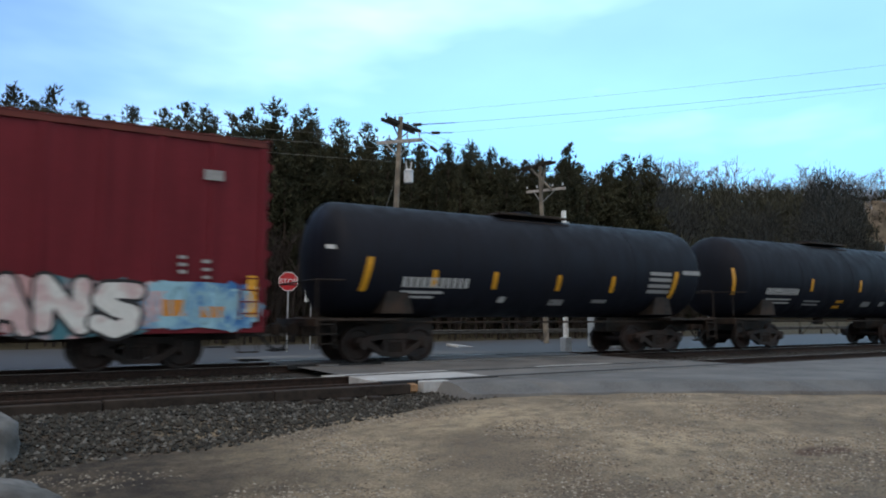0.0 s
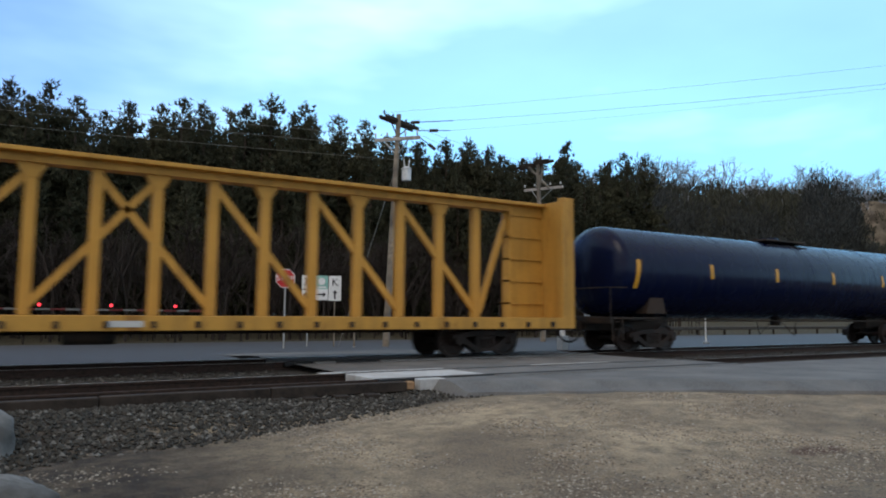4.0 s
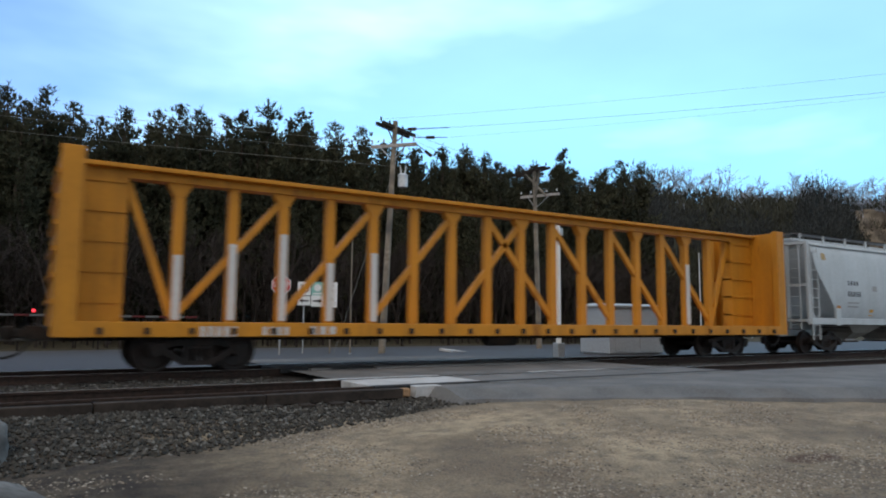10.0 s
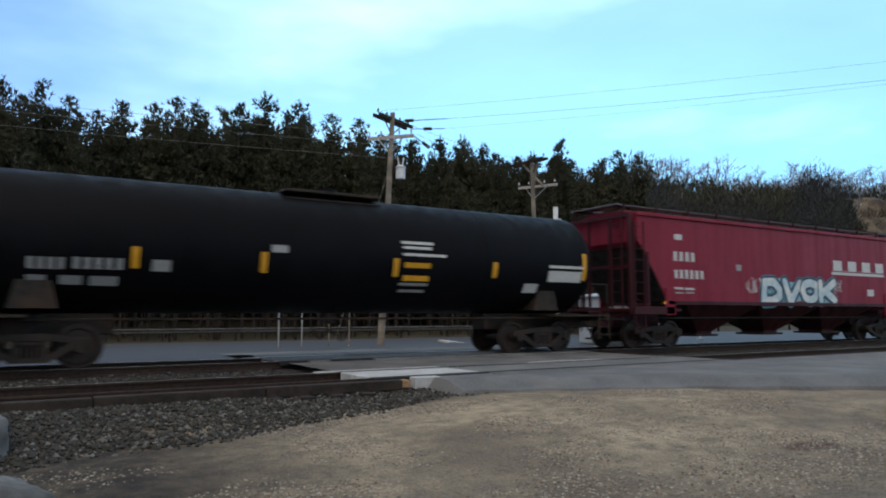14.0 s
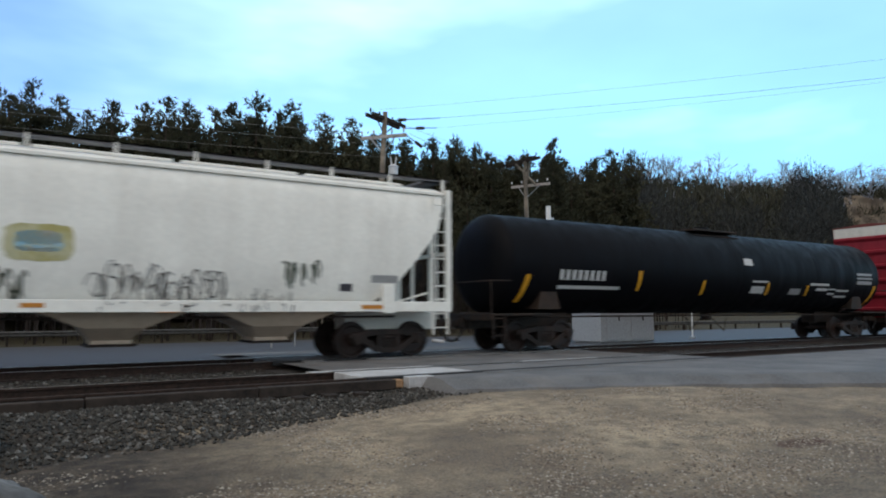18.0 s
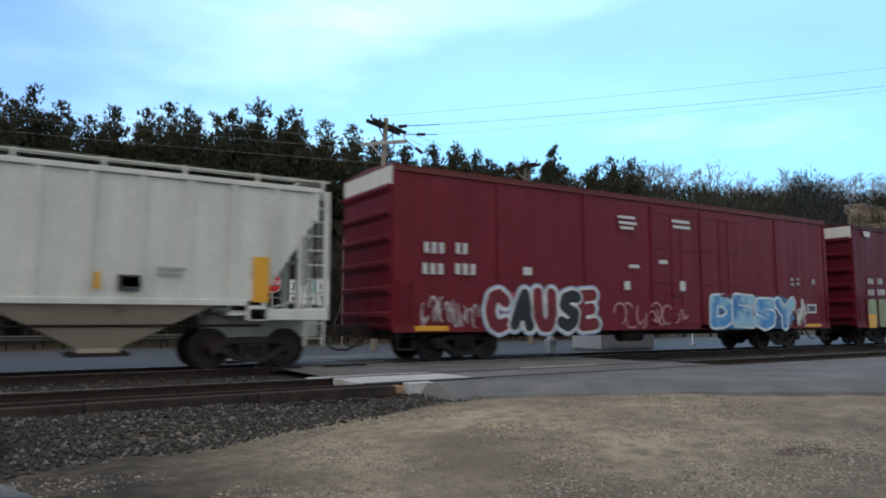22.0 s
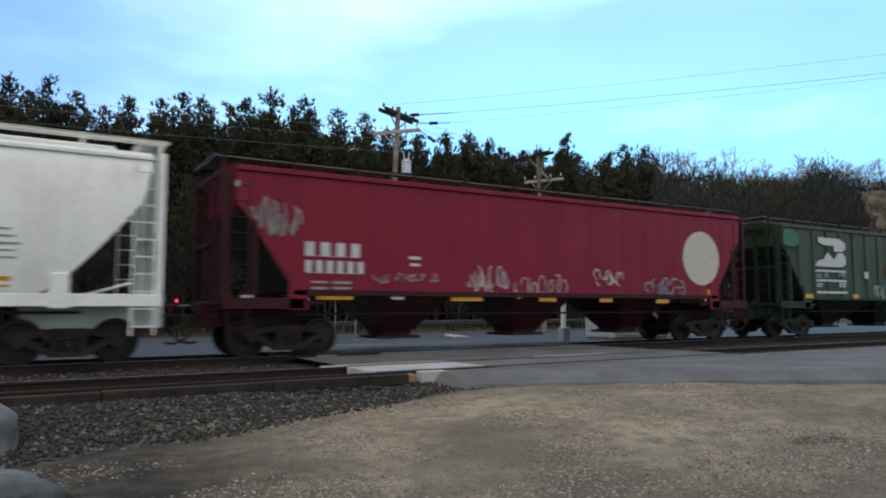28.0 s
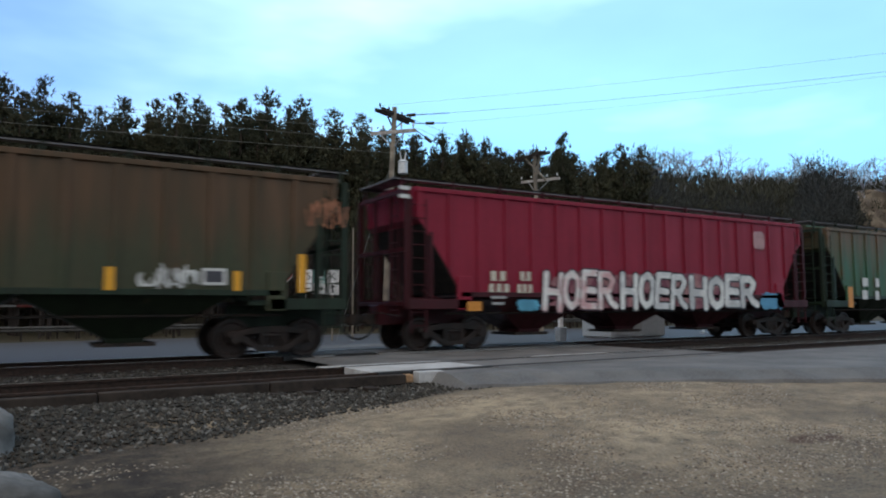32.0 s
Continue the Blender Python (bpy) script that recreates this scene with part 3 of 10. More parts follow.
# ---- roadside things beyond the tracks ----
WOOD_POLE = mottled("grey_pole_wood", (0.17, 0.14, 0.11), (0.31, 0.265, 0.21), 6, 0.9, (0.1, 0.09, 0.08), 1.5, 0.4, 0.01)
GALV = plain("galvanised_steel", (0.42, 0.43, 0.44), 0.45, 0.6)
SIGN_WHITE = plain("sign_white", (0.75, 0.76, 0.76), 0.5)
SIGN_RED = plain("sign_red", (0.5, 0.03, 0.035), 0.45)
SIGN_TEAL = plain("sign_teal", (0.25, 0.5, 0.45), 0.5)
SIGN_BLACK = plain("sign_black", (0.02, 0.02, 0.02), 0.5)
INSULATOR = plain("porcelain", (0.5, 0.5, 0.5), 0.3)
TRANSFORMER = plain("transformer_grey", (0.6, 0.62, 0.64), 0.5)
LAMP_RED = plain("red_lamp", (1.0, 0.04, 0.06), 0.4, 0, 2.2)


def letters(text, size, mat, parent, at, extrude=0.002, thicken=0.0, name="lettering", label="", shear=0.0, stretch=1.0):
    cu = bpy.data.curves.new("letters", "FONT")
    cu.body, cu.size, cu.extrude, cu.offset, cu.shear = text, size, extrude, thicken, shear
    cu.align_x, cu.align_y = "CENTER", "CENTER"
    cu.resolution_u = 4
    tmp = bpy.data.objects.new("letters", cu)
    scene.collection.objects.link(tmp)
    dg = bpy.context.evaluated_depsgraph_get()
    me = bpy.data.meshes.new_from_object(tmp.evaluated_get(dg))
    bpy.data.objects.remove(tmp)
    bpy.data.curves.remove(cu)
    me.materials.clear()
    me.transform(Matrix.Diagonal((stretch, 1, 1, 1)))
    return part(name, me, mat, parent, label, at=at)


def facing(x, y, z, turn=0):
    """A pose for lettering that stands upright and faces the camera's side of the tracks."""
    return pose(x, y, z, 90, 0, turn)


def octagon(r):
    return [(r * math.cos(math.pi / 8 + k * math.pi / 4), r * math.sin(math.pi / 8 + k * math.pi / 4)) for k in range(8)]


TURN = -18
stop = thing("stop_sign", "red octagonal stop sign on a pale post beside the crossing road", "stop sign", at=(9.2, 28, -0.35))
stop.rotation_euler = (0, 0, radians(TURN))
part("post", Shape().box(-0.035, 0.035, 0.01, 0.05, 0, 2.75, 0.006), GALV, stop)
face = part("sign_face", Shape().plate(octagon(0.42), -0.01, 0.004), SIGN_WHITE, stop, at=(0, 0, 3.0))
part("red_field", Shape().plate(octagon(0.39), -0.016, -0.011), SIGN_RED, face)
letters("STOP", 0.3, SIGN_WHITE, face, facing(0, -0.02, 0), name="legend")

routes = thing("route_signs", "white and teal road direction signs on two posts", "road sign", at=(11.3, 29.3, -0.4))
routes.rotation_euler = (0, 0, radians(TURN))
part("post", Shape().box(-0.62, -0.56, 0.01, 0.05, 0, 3.3, 0.006), GALV, routes)
part("post", Shape().box(0.56, 0.62, 0.01, 0.05, 0, 3.3, 0.006), WOOD_POLE, routes)
for x, z, w, h, mat, txt in ((-0.59, 3.0, 0.56, 0.6, SIGN_WHITE, "35"), (-0.59, 2.46, 0.56, 0.4, SIGN_WHITE, ""), (0.0, 3.0, 0.56, 0.6, SIGN_TEAL, ""), (0.0, 2.46, 0.56, 0.5, SIGN_WHITE, ""),
                             (0.59, 3.0, 0.56, 0.6, SIGN_WHITE, "K"), (0.59, 2.46, 0.56, 0.55, SIGN_WHITE, "")):
    pl = part("sign_panel", Shape().box(-w / 2, w / 2, -0.012, 0.006, -h / 2, h / 2, 0.004), mat, routes, at=(x, 0, z))
    if txt:
        letters(txt, 0.46, SIGN_BLACK, pl, facing(0, -0.016, 0.0), name="legend")
    elif mat is SIGN_WHITE and x <= 0:
        part("arrow", Shape().plate([(p * (1 if x < 0 else -1), q) for p, q in ((-0.2, 0.0), (-0.06, 0.11), (-0.06, 0.035), (0.2, 0.035), (0.2, -0.035), (-0.06, -0.035), (-0.06, -0.11))], -0.018, -0.013), SIGN_BLACK, pl)
    elif mat is SIGN_WHITE:
        part("arrow", Shape().plate([(0.0, 0.2), (0.11, 0.06), (0.035, 0.06), (0.035, -0.2), (-0.035, -0.2), (-0.035, 0.06), (-0.11, 0.06)], -0.018, -0.013), SIGN_BLACK, pl)
    else:
        part("emblem", Shape().plate(octagon(0.17), -0.018, -0.013), SIGN_WHITE, pl, "pale round emblem", at=(0, 0, 0.04))
        part("name_bar", Shape().box(-0.2, 0.2, -0.018, -0.013, -0.25, -0.18), SIGN_WHITE, pl)


PALE_ARM = mottled("weathered_arm", (0.3, 0.27, 0.25), (0.48, 0.44, 0.41), 6, 0.9)


def utility_pole(base, top, arms, label, transformer=None, strain=(), cross=False):
    ob = thing("utility_pole", label, "utility pole", "utility poles", at=base)
    b, t = Vector(base), Vector(top)
    part("pole", Shape().cyl((0, 0, -0.5), t - b, 0.17, 0.11, 12), WOOD_POLE, ob, smooth=50)
    axis = t - b
    for n, (p, q) in enumerate(arms):
        p, q = Vector(p) - b, Vector(q) - b
        across = (q - p).cross(Vector((0, 0, 1))).normalized()
        # a dark double arm on top, single pale arms below
        for off in (-0.17, 0.17) if n == 0 else (-0.14,):
            part("crossarm", Shape().bar(p + across * off, q + across * off, 0.11, 0.15), TIE_WOOD if n == 0 else PALE_ARM, ob)
        for k in (0.04, 0.3, 0.7, 0.96):
            c = p.lerp(q, k) + Vector((0, 0, 0.07))
            pin = part("insulator", Shape().cyl(c, c + Vector((0, 0, 0.1)), 0.02, n=6), STEEL_DARK, ob)
            part("bell", Shape().lathe([(0.1, 0.0), (0.1, 0.06), (0.15, 0.035), (0.18, 0.05), (0.24, 0.02), (0.24, 0.0)], "z", c, 8), INSULATOR if n else STEEL_DARK, pin)
        m = p.lerp(q, 0.5)
        foot = axis * ((m.z - 0.75) / axis.z)
        for k in (0.2, 0.8):
            part("arm_brace", Shape().bar(p.lerp(q, k), foot, 0.03, 0.05), STEEL_DARK if n == 0 else GALV, ob)
    if strain:
        for p, q in strain:
            p, q = Vector(p) - b, Vector(q) - b
            d = (q - p).normalized()
            rod = part("strain_rod", Shape().cyl(p, q, 0.018, n=6), STEEL_DARK, ob)
            part("disc_insulator", Shape().cyl(p + d * 0.55, p + d * 0.95, 0.075, n=10), STEEL_DARK, rod)
    if cross:
        (a0, a1), (b0, b1) = [[Vector(e) - b for e in arm] for arm in arms]
        for p, q in ((a0.lerp(a1, 0.32), b0.lerp(b1, 0.66)), (a0.lerp(a1, 0.78), b0.lerp(b1, 0.42))):
            part("cross_brace", Shape().bar(p, q, 0.09, 0.11), WOOD_POLE, ob)
    if transformer:
        c = Vector(transformer) - b
        tr = part("transformer", Shape().cyl(c - Vector((0, 0, 0.3)), c + Vector((0, 0, 0.24)), 0.22, n=14), TRANSFORMER, ob, "pale grey pole transformer", smooth=40)
        part("lid", Shape().cyl(c + Vector((0, 0, 0.24)), c + Vector((0, 0, 0.34)), 0.27, 0.12, 14), TRANSFORMER, tr)
        for dx in (-0.09, 0.09):
            part("bushing", Shape().cyl(c + Vector((dx, 0, 0.3)), c + Vector((dx * 1.7, 0, 0.72)), 0.05, 0.025, 8), INSULATOR, tr)
    return ob


utility_pole((13.85, 28, -0.4), (14.4, 28, 10.45), [((13.43, 27.69, 10.15), (15.77, 28.91, 10.15)), ((13.43, 28.62, 9.25), (14.92, 26.98, 9.25))],
             "leaning grey wooden utility pole with two crossarms", (14.75, 27.85, 7.65),
             [((14.6, 28.3, 10.15), (17.0, 27.4, 10.42)), ((16.0, 29.0, 10.15), (17.4, 28.3, 10.2)), ((14.92, 27.0, 9.25), (15.5, 26.7, 8.75))])
utility_pole((25.9, 31.7, -0.4), (25.8, 31.95, 10.25), [((25.63, 33.7, 10.2), (25.77, 30.7, 10.2)), ((25.28, 32.7, 8.7), (26.42, 30.5, 8.7))],
             "wooden utility pole with braced crossarms before the pines", None, (), True)
utility_pole((-22, 50, -0.4), (-22, 50, 13.8), [((-23.2, 49.4, 13.4), (-20.8, 50.6, 13.4))], "wooden utility pole among the pines", None)
utility_pole((42, -6, -0.6), (42, -6, 11.1), [((40.9, -6.6, 10.75), (43.1, -5.4, 10.75)), ((40.9, -6.6, 9.9), (43.1, -5.4, 9.9))],
             "wooden utility pole on the near side of the tracks", None)


WIRE_METAL = plain("bare_aluminium_wire", (0.2, 0.2, 0.19), 0.5, 0.3)


def wire(p, q, sag, thick=0.006, mat=None, label="thin dark overhead wire strung between poles"):
    cu = bpy.data.curves.new("wire", "CURVE")
    cu.dimensions, cu.bevel_depth, cu.bevel_resolution = "3D", thick, 1
    sp = cu.splines.new("POLY")
    n = 24
    sp.points.add(n)
    p, q = Vector(p), Vector(q)
    for k in range(n + 1):
        c = p.lerp(q, k / n) - Vector((0, 0, sag * 4 * (k / n) * (1 - k / n)))
        sp.points[k].co = (*c, 1)
    cu.materials.append(mat or SIGN_BLACK)
    return tagged(new("overhead_wire", cu), label, "wire", "overhead wires")


for p, q, thick in (((13.4, 27.7, 10.3), (41.0, -6.5, 10.95), 0.0035), ((17.0, 27.4, 10.42), (43.0, -5.4, 10.95), 0.0055), ((17.4, 28.3, 10.2), (42.4, -5.8, 10.95), 0.003)):
    wire(p, q, 0.5, thick)
for p, q in (((14.3, 28, 8.3), (-22, 50, 12.5)), ((14.33, 28, 8.9), (-20.9, 50.5, 13.5)), ((13.1, 28.4, 9.4), (-23.1, 49.5, 13.6))):
    wire(p, q, 0.25, 0.008, WIRE_METAL, "bare grey overhead wire strung between poles")
wire((16.0, 29.0, 10.3), (27.5, 32.3, 10.4), 0.3)
wire((15.3, 27.3, 9.4), (27.2, 31.0, 8.9), 0.3)
wire((14.3, 28.0, 8.0), (11.2, 27.2, -0.4), 0.0, 0.008, WIRE_METAL, "steel guy wire bracing the pole")

pole = thing("signal_mast", "tall pale round mast beside the crossing", "mast", at=(18.3, 21.2, -0.22))
part("mast", Shape().cyl((0, 0, 0), (0, 0, 5.65), 0.11, 0.1, 14), SIGN_WHITE, pole, smooth=40)
part("base", Shape().box(-0.17, 0.17, -0.17, 0.17, 0, 0.6, 0.02), GALV, pole)
part("bracket", Shape().box(0.08, 0.24, -0.06, 0.06, 4.9, 5.2, 0.01), GALV, pole)

CABINET = plain("cabinet_grey", (0.4, 0.42, 0.44), 0.5, 0.2)
cab = thing("signal_cabinet", "pale grey steel signal equipment hut beside the track", "equipment hut", at=(22.8, 22.5, -0.22))
part("body", Shape().box(-1.35, 1.95, -0.9, 0.9, 0.1, 2.1, 0.02), CABINET, cab)
part("roof", Shape().stack([(1.74, 1.02, 2.1, 0.3), (1.74, 1.02, 2.16, 0.3), (1.5, 0.3, 2.26, 0.3)]), CABINET, cab)
part("foundation", Shape().box(-1.25, 1.85, -0.8, 0.8, -0.1, 0.1, 0.01), CONCRETE, cab)
for x in (-0.6, 0.9):
    d = part("door", Shape().box(x - 0.42, x + 0.42, -0.925, -0.9, 0.2, 2.0, 0.01), CABINET, cab)
    part("handle", Shape().box(x + 0.28, x + 0.33, -0.96, -0.925, 1.0, 1.2, 0.008), STEEL_DARK, d)
whip = thing("antenna_mast", "thin pale antenna mast", "antenna", at=(29.4, 23.2, -0.22))
part("mast", Shape().cyl((0, 0, 0), (0, 0, 5.0), 0.035, 0.02, 8), SIGN_WHITE, whip)
part("foot", Shape().box(-0.12, 0.12, -0.12, 0.12, 0, 0.15, 0.01), GALV, whip)
stake = thing("marker_pole", "slender pale marker pole by the highway", "pole", at=(12.35, 28, -0.4))
part("pole", Shape().cyl((0, 0, 0), (0, 0, 5.1), 0.045, 0.03, 8), WOOD_POLE, stake)
part("collar", Shape().cyl((0, 0, 0), (0, 0, 0.2), 0.08, n=8), GALV, stake)
slab = thing("concrete_slab", "pale tilted concrete slab lying beyond the tracks", "slab", at=(17.5, 27.8, -0.26))
part("slab", Shape().box(-0.7, 0.7, -0.35, 0.35, 0, 0.14, 0.03), CONCRETE, slab, at=pose(0, 0, 0.0, 6, 5, 25))

gate = thing("crossing_gate", "lowered level-crossing gate arm with red lamps", "crossing gate", at=(-2.4, 24, -0.24))
part("pedestal", Shape().box(-0.25, 0.25, -0.25, 0.25, 0, 1.5, 0.03), GALV, gate)
part("mast", Shape().cyl((0, 0.4, 0), (0, 0.4, 4.2), 0.06, n=10), GALV, gate)
part("counterweight", Shape().box(-1.2, -0.3, -0.1, 0.1, 1.3, 1.75, 0.03), STEEL_DARK, gate)
STRIPE = [plain("dull_white_stripe", (0.16, 0.16, 0.16), 0.6), plain("dull_red_stripe", (0.12, 0.02, 0.02), 0.6)]
for k in range(18):
    part("arm_section", Shape().box(0.25 + k * 0.4, 0.645 + k * 0.4, -0.04, 0.0, 1.49 - 0.002 * k, 1.55 - 0.002 * k, 0.006), STRIPE[k % 2], gate)
for x in (2.75, 4.7, 6.6):
    lamp = part("lamp", Shape().cyl((x, -0.07, 1.64), (x, 0.03, 1.64), 0.055, n=12), SIGN_BLACK, gate, "black lamp housing")
    part("lens", Shape().cyl((x, -0.085, 1.64), (x, -0.07, 1.64), 0.05, n=12), LAMP_RED, lamp, "glowing red lens")

DULL_STEEL = mottled("dull_steel", (0.045, 0.043, 0.04), (0.08, 0.077, 0.073), 3, 0.8)
rail_thing = thing("guardrail", "long steel guardrail on posts along the highway", "guardrail", at=(0, 45, -0.6))
prof = [(0.0, 0.55), (-0.08, 0.6), (-0.08, 0.66), (0.0, 0.71), (-0.08, 0.76), (-0.08, 0.82), (0.0, 0.87)]
for k in range(40):
    x0 = -40 + 4 * k
    s = Shape()
    vs = [(x, y, z) for x in (x0, x0 + 4.05) for y, z in prof] + [(x, y + 0.012, z) for x in (x0, x0 + 4.05) for y, z in prof]
    m = len(prof)
    fs = [(i, i + 1, m + i + 1, m + i) for i in range(m - 1)] + [(2 * m + i, 3 * m + i, 3 * m + i + 1, 2 * m + i + 1) for i in range(m - 1)]
    fs += [(0, m, 3 * m, 2 * m), (m - 1, 3 * m - 1, 4 * m - 1, 2 * m - 1)]
    part("beam", s.add(vs, fs), DULL_STEEL, rail_thing)
    part("post", Shape().box(x0 - 0.06, x0 + 0.06, 0.02, 0.2, -0.1, 0.85, 0.01), TIE_WOOD, rail_thing)


# ---- the wood ----
def needle_material(name, c0, c1):
    m, nt, bsdf = material(name, 0.85)
    geo = nt.nodes.new("ShaderNodeNewGeometry")
    info = nt.nodes.new("ShaderNodeObjectInfo")
    r = ramp_node(nt, geo.outputs["Random Per Island"], 0.0, 1.0, (*c0, 1), (*c1, 1))
    t = ramp_node(nt, info.outputs["Random"], 0.0, 1.0, (0.75, 0.8, 0.75, 1), (1.25, 1.2, 1.1, 1))
    nt.links.new(mix_node(nt, 1.0, r.outputs["Color"], t.outputs["Color"], "MULTIPLY"), bsdf.inputs["Base Color"])
    return m


NEEDLES = needle_material("pine_needles", (0.029, 0.031, 0.018), (0.05, 0.05, 0.029))
BARK = mottled("pine_bark", (0.03, 0.022, 0.017), (0.09, 0.065, 0.05), 5, 0.95)
TWIG = stone_material("bare_twigs", [(0.022, 0.017, 0.015), (0.04, 0.031, 0.027), (0.065, 0.052, 0.046)])
# the ridge twigs carry distance haze in their pale bluish colours
HAZED_TWIG = stone_material("hazed_bare_wood", [(0.26, 0.275, 0.33), (0.38, 0.4, 0.47), (0.48, 0.5, 0.57)])
SLOPE = needle_material("slope_evergreens", (0.026, 0.028, 0.02), (0.055, 0.053, 0.038))


def pine_crown(seed, height, bare, full):
    """Whorls of up-swept branches, long below and short above, thick with sprays of needles; candles at the tip."""
    rng = np.random.default_rng(seed)
    tri = []
    stems = []
    z = height * bare
    lean = rng.uniform(-0.3, 0.3, 2)

    def tuft(c, up, k, ln, wide=0.07):
        v = up[None] + rng.normal(0, 0.55, (k, 3))
        v /= np.linalg.norm(v, axis=1)[:, None]
        n = np.cross(v, rng.normal(0, 1, (k, 3)))
        n /= np.linalg.norm(n, axis=1)[:, None] + 1e-6
        L = rng.uniform(0.6, 1.3, (k, 1)) * ln
        w = rng.uniform(0.5, 1.2, (k, 1)) * wide
        tri.append(np.stack([c - n * w, c + n * w, c + v * L], 1))

    while z < height - 0.35:
        f = (z / height - bare) / (1 - bare)
        reach = height * full * min(1, 0.75 + 1.5 * f) * (1 - f) ** 0.8 + 0.1
        gap = rng.uniform(0.42, 0.7) * (1 - 0.4 * f)
        for b in range(5 if f < 0.8 else 4):
            a = rng.uniform(0, 6.283)
            L = reach * rng.uniform(0.55, 1.15)
            rise = rng.uniform(-0.05, 0.2) + 0.55 * f * f
            o = np.array([lean[0] * f, lean[1] * f, z + rng.uniform(-0.15, 0.15)])
            d = np.array([math.cos(a), math.sin(a), rise])
            curl = rng.uniform(0.15, 0.32)
            stems.append((o, o + d * L * 0.6 + np.array([0, 0, curl * L * 0.36])))
            for k in range(3 + int(L * 5.0)):
                u = 1 - 0.8 * rng.random() ** 1.5
                spread = 0.1 + 0.16 * u * min(1, L)
                c = o + d * L * u + np.array([0, 0, curl * L * u * u]) + rng.normal(0, spread, 3) * (1, 1, 0.6)
                up = d * 0.7 + np.array([0, 0, 0.75]) + rng.uniform(-0.3, 0.3, 3)
                tuft(c, up / np.linalg.norm(up), 5, 0.42 if f < 0.85 else 0.3, 0.085 if f < 0.85 else 0.055)
        z += gap
    tip = np.array([lean[0], lean[1], height])
    for q in range(8):
        tuft(tip - np.array([0, 0, 0.05 + 0.15 * q]), np.array([0, 0, 1.0]), 3, 0.26, 0.045)
    for q in range(5):
        a = rng.uniform(0, 6.283)
        e = tip + np.array([0.34 * math.cos(a), 0.34 * math.sin(a), -rng.uniform(0.35, 0.9)])
        tuft(e, np.array([0.45 * math.cos(a), 0.45 * math.sin(a), 0.8]), 5, 0.3, 0.045)
    t = np.concatenate(tri).reshape(-1, 3)
    me = bpy.data.meshes.new("crown")
    me.from_pydata(t.tolist(), [], np.arange(len(t)).reshape(-1, 3).tolist())
    me.materials.append(NEEDLES)
    tr = Shape()
    tr.cyl((0, 0, -0.5), (lean[0] * 0.4, lean[1] * 0.4, height * 0.6), 0.17, 0.1, 8)
    tr.cyl((lean[0] * 0.4, lean[1] * 0.4, height * 0.6), tip, 0.1, 0.02, 6)
    for o, e in stems[::3]:
        tr.cyl(o, e, 0.03, 0.01, 3, caps=False)
    tm = tr.mesh("trunk", 50)
    tm.materials.append(BARK)
    return me, tm


PINES = [pine_crown(21, 15.0, 0.06, 0.19), pine_crown(22, 16.0, 0.08, 0.2), pine_crown(23, 14.0, 0.06, 0.22), pine_crown(24, 17.0, 0.1, 0.17), pine_crown(25, 15.5, 0.06, 0.23), pine_crown(26, 16.5, 0.08, 0.18)]
PINE_H = [15.0, 16.0, 14.0, 17.0, 15.5, 16.5]


def pine(x, y, top, k, turn):
    z = ground_z(x, y)
    s = (top - z) / PINE_H[k]
    ob = thing("pine_tree", "tall dark green pine with ragged branches in the wood", "pine tree", "pines of the wood", at=(x, y, z))
    ob.rotation_euler = (0, 0, turn)
    ob.scale = (s * 0.95, s * 0.95, s)
    part("trunk", PINES[k][1], None, ob)
    part("crown", PINES[k][0], None, ob, "ragged crown of dark needles")


random.seed(31)
# the wood's skyline: (bearing along the track at 60 m out, height of the tops)
SKY = [(-30, 17.0), (-8, 17.5), (-1, 17.7), (3, 17.0), (5, 16.2), (8, 17.5), (14, 18.4), (20, 19.0), (23, 18.5), (30, 18.3), (34, 17.9), (43, 18.5), (47, 18.9), (56, 19.0), (59, 18.9), (64, 21.2), (73, 22.4), (84, 23.8), (90, 23.4), (96, 24.6), (100, 24.3), (107, 25.8), (122, 27.8), (200, 38.0)]
# the tallest pines of the wood's front: (bearing, top)
PEAKS = [(-9, 18.6), (-5, 19.2), (-1.6, 18.9), (0.8, 18.8), (2.5, 18.2), (6.3, 18.3), (8.4, 18.5), (10.1, 19.3), (12.4, 19.4), (15.6, 19.6), (18.0, 21.1), (21.2, 20.4), (24.8, 20.1), (27.8, 20.0), (36.4, 19.6), (39.6, 20.0), (41.5, 19.5), (52.5, 21.2)]


def sky_top(x):
    for (a, h), (b, g) in zip(SKY[:-1], SKY[1:]):
        if a <= x <= b:
            return h + (g - h) * (x - a) / (b - a)
    return SKY[0][1] if x < SKY[0][0] else SKY[-1][1]


def plant_row(y, x0, x1, step, low, high):
    x = x0
    while x < x1:
        bearing = x * 60.0 / y
        yy = y + random.uniform(-2.0, 2.0)
        top = 1.12 + (sky_top(bearing) - 1.12) * yy / 60.0 * random.uniform(low, high)
        pine(x, yy, top, random.randrange(6), random.uniform(0, 6.28))
        x += step * random.uniform(0.7, 1.3)


for bearing, top in PEAKS:
    y = 60 + random.uniform(-2.5, 2.5)
    pine(bearing * y / 60, y, 1.12 + (top - 1.12) * y / 60, random.choice((0, 1, 2, 4)), random.uniform(0, 6.28))
plant_row(52, -18, 46, 3.4, 0.55, 0.8)
plant_row(57, -18, 54, 2.0, 0.84, 1.01)
plant_row(62, -20, 62, 1.9, 0.93, 1.05)
plant_row(68, -22, 76, 2.1, 0.93, 1.05)
plant_row(76, -24, 76, 2.4, 0.85, 0.98)
plant_row(84, -26, 80, 3.0, 0.8, 0.94)


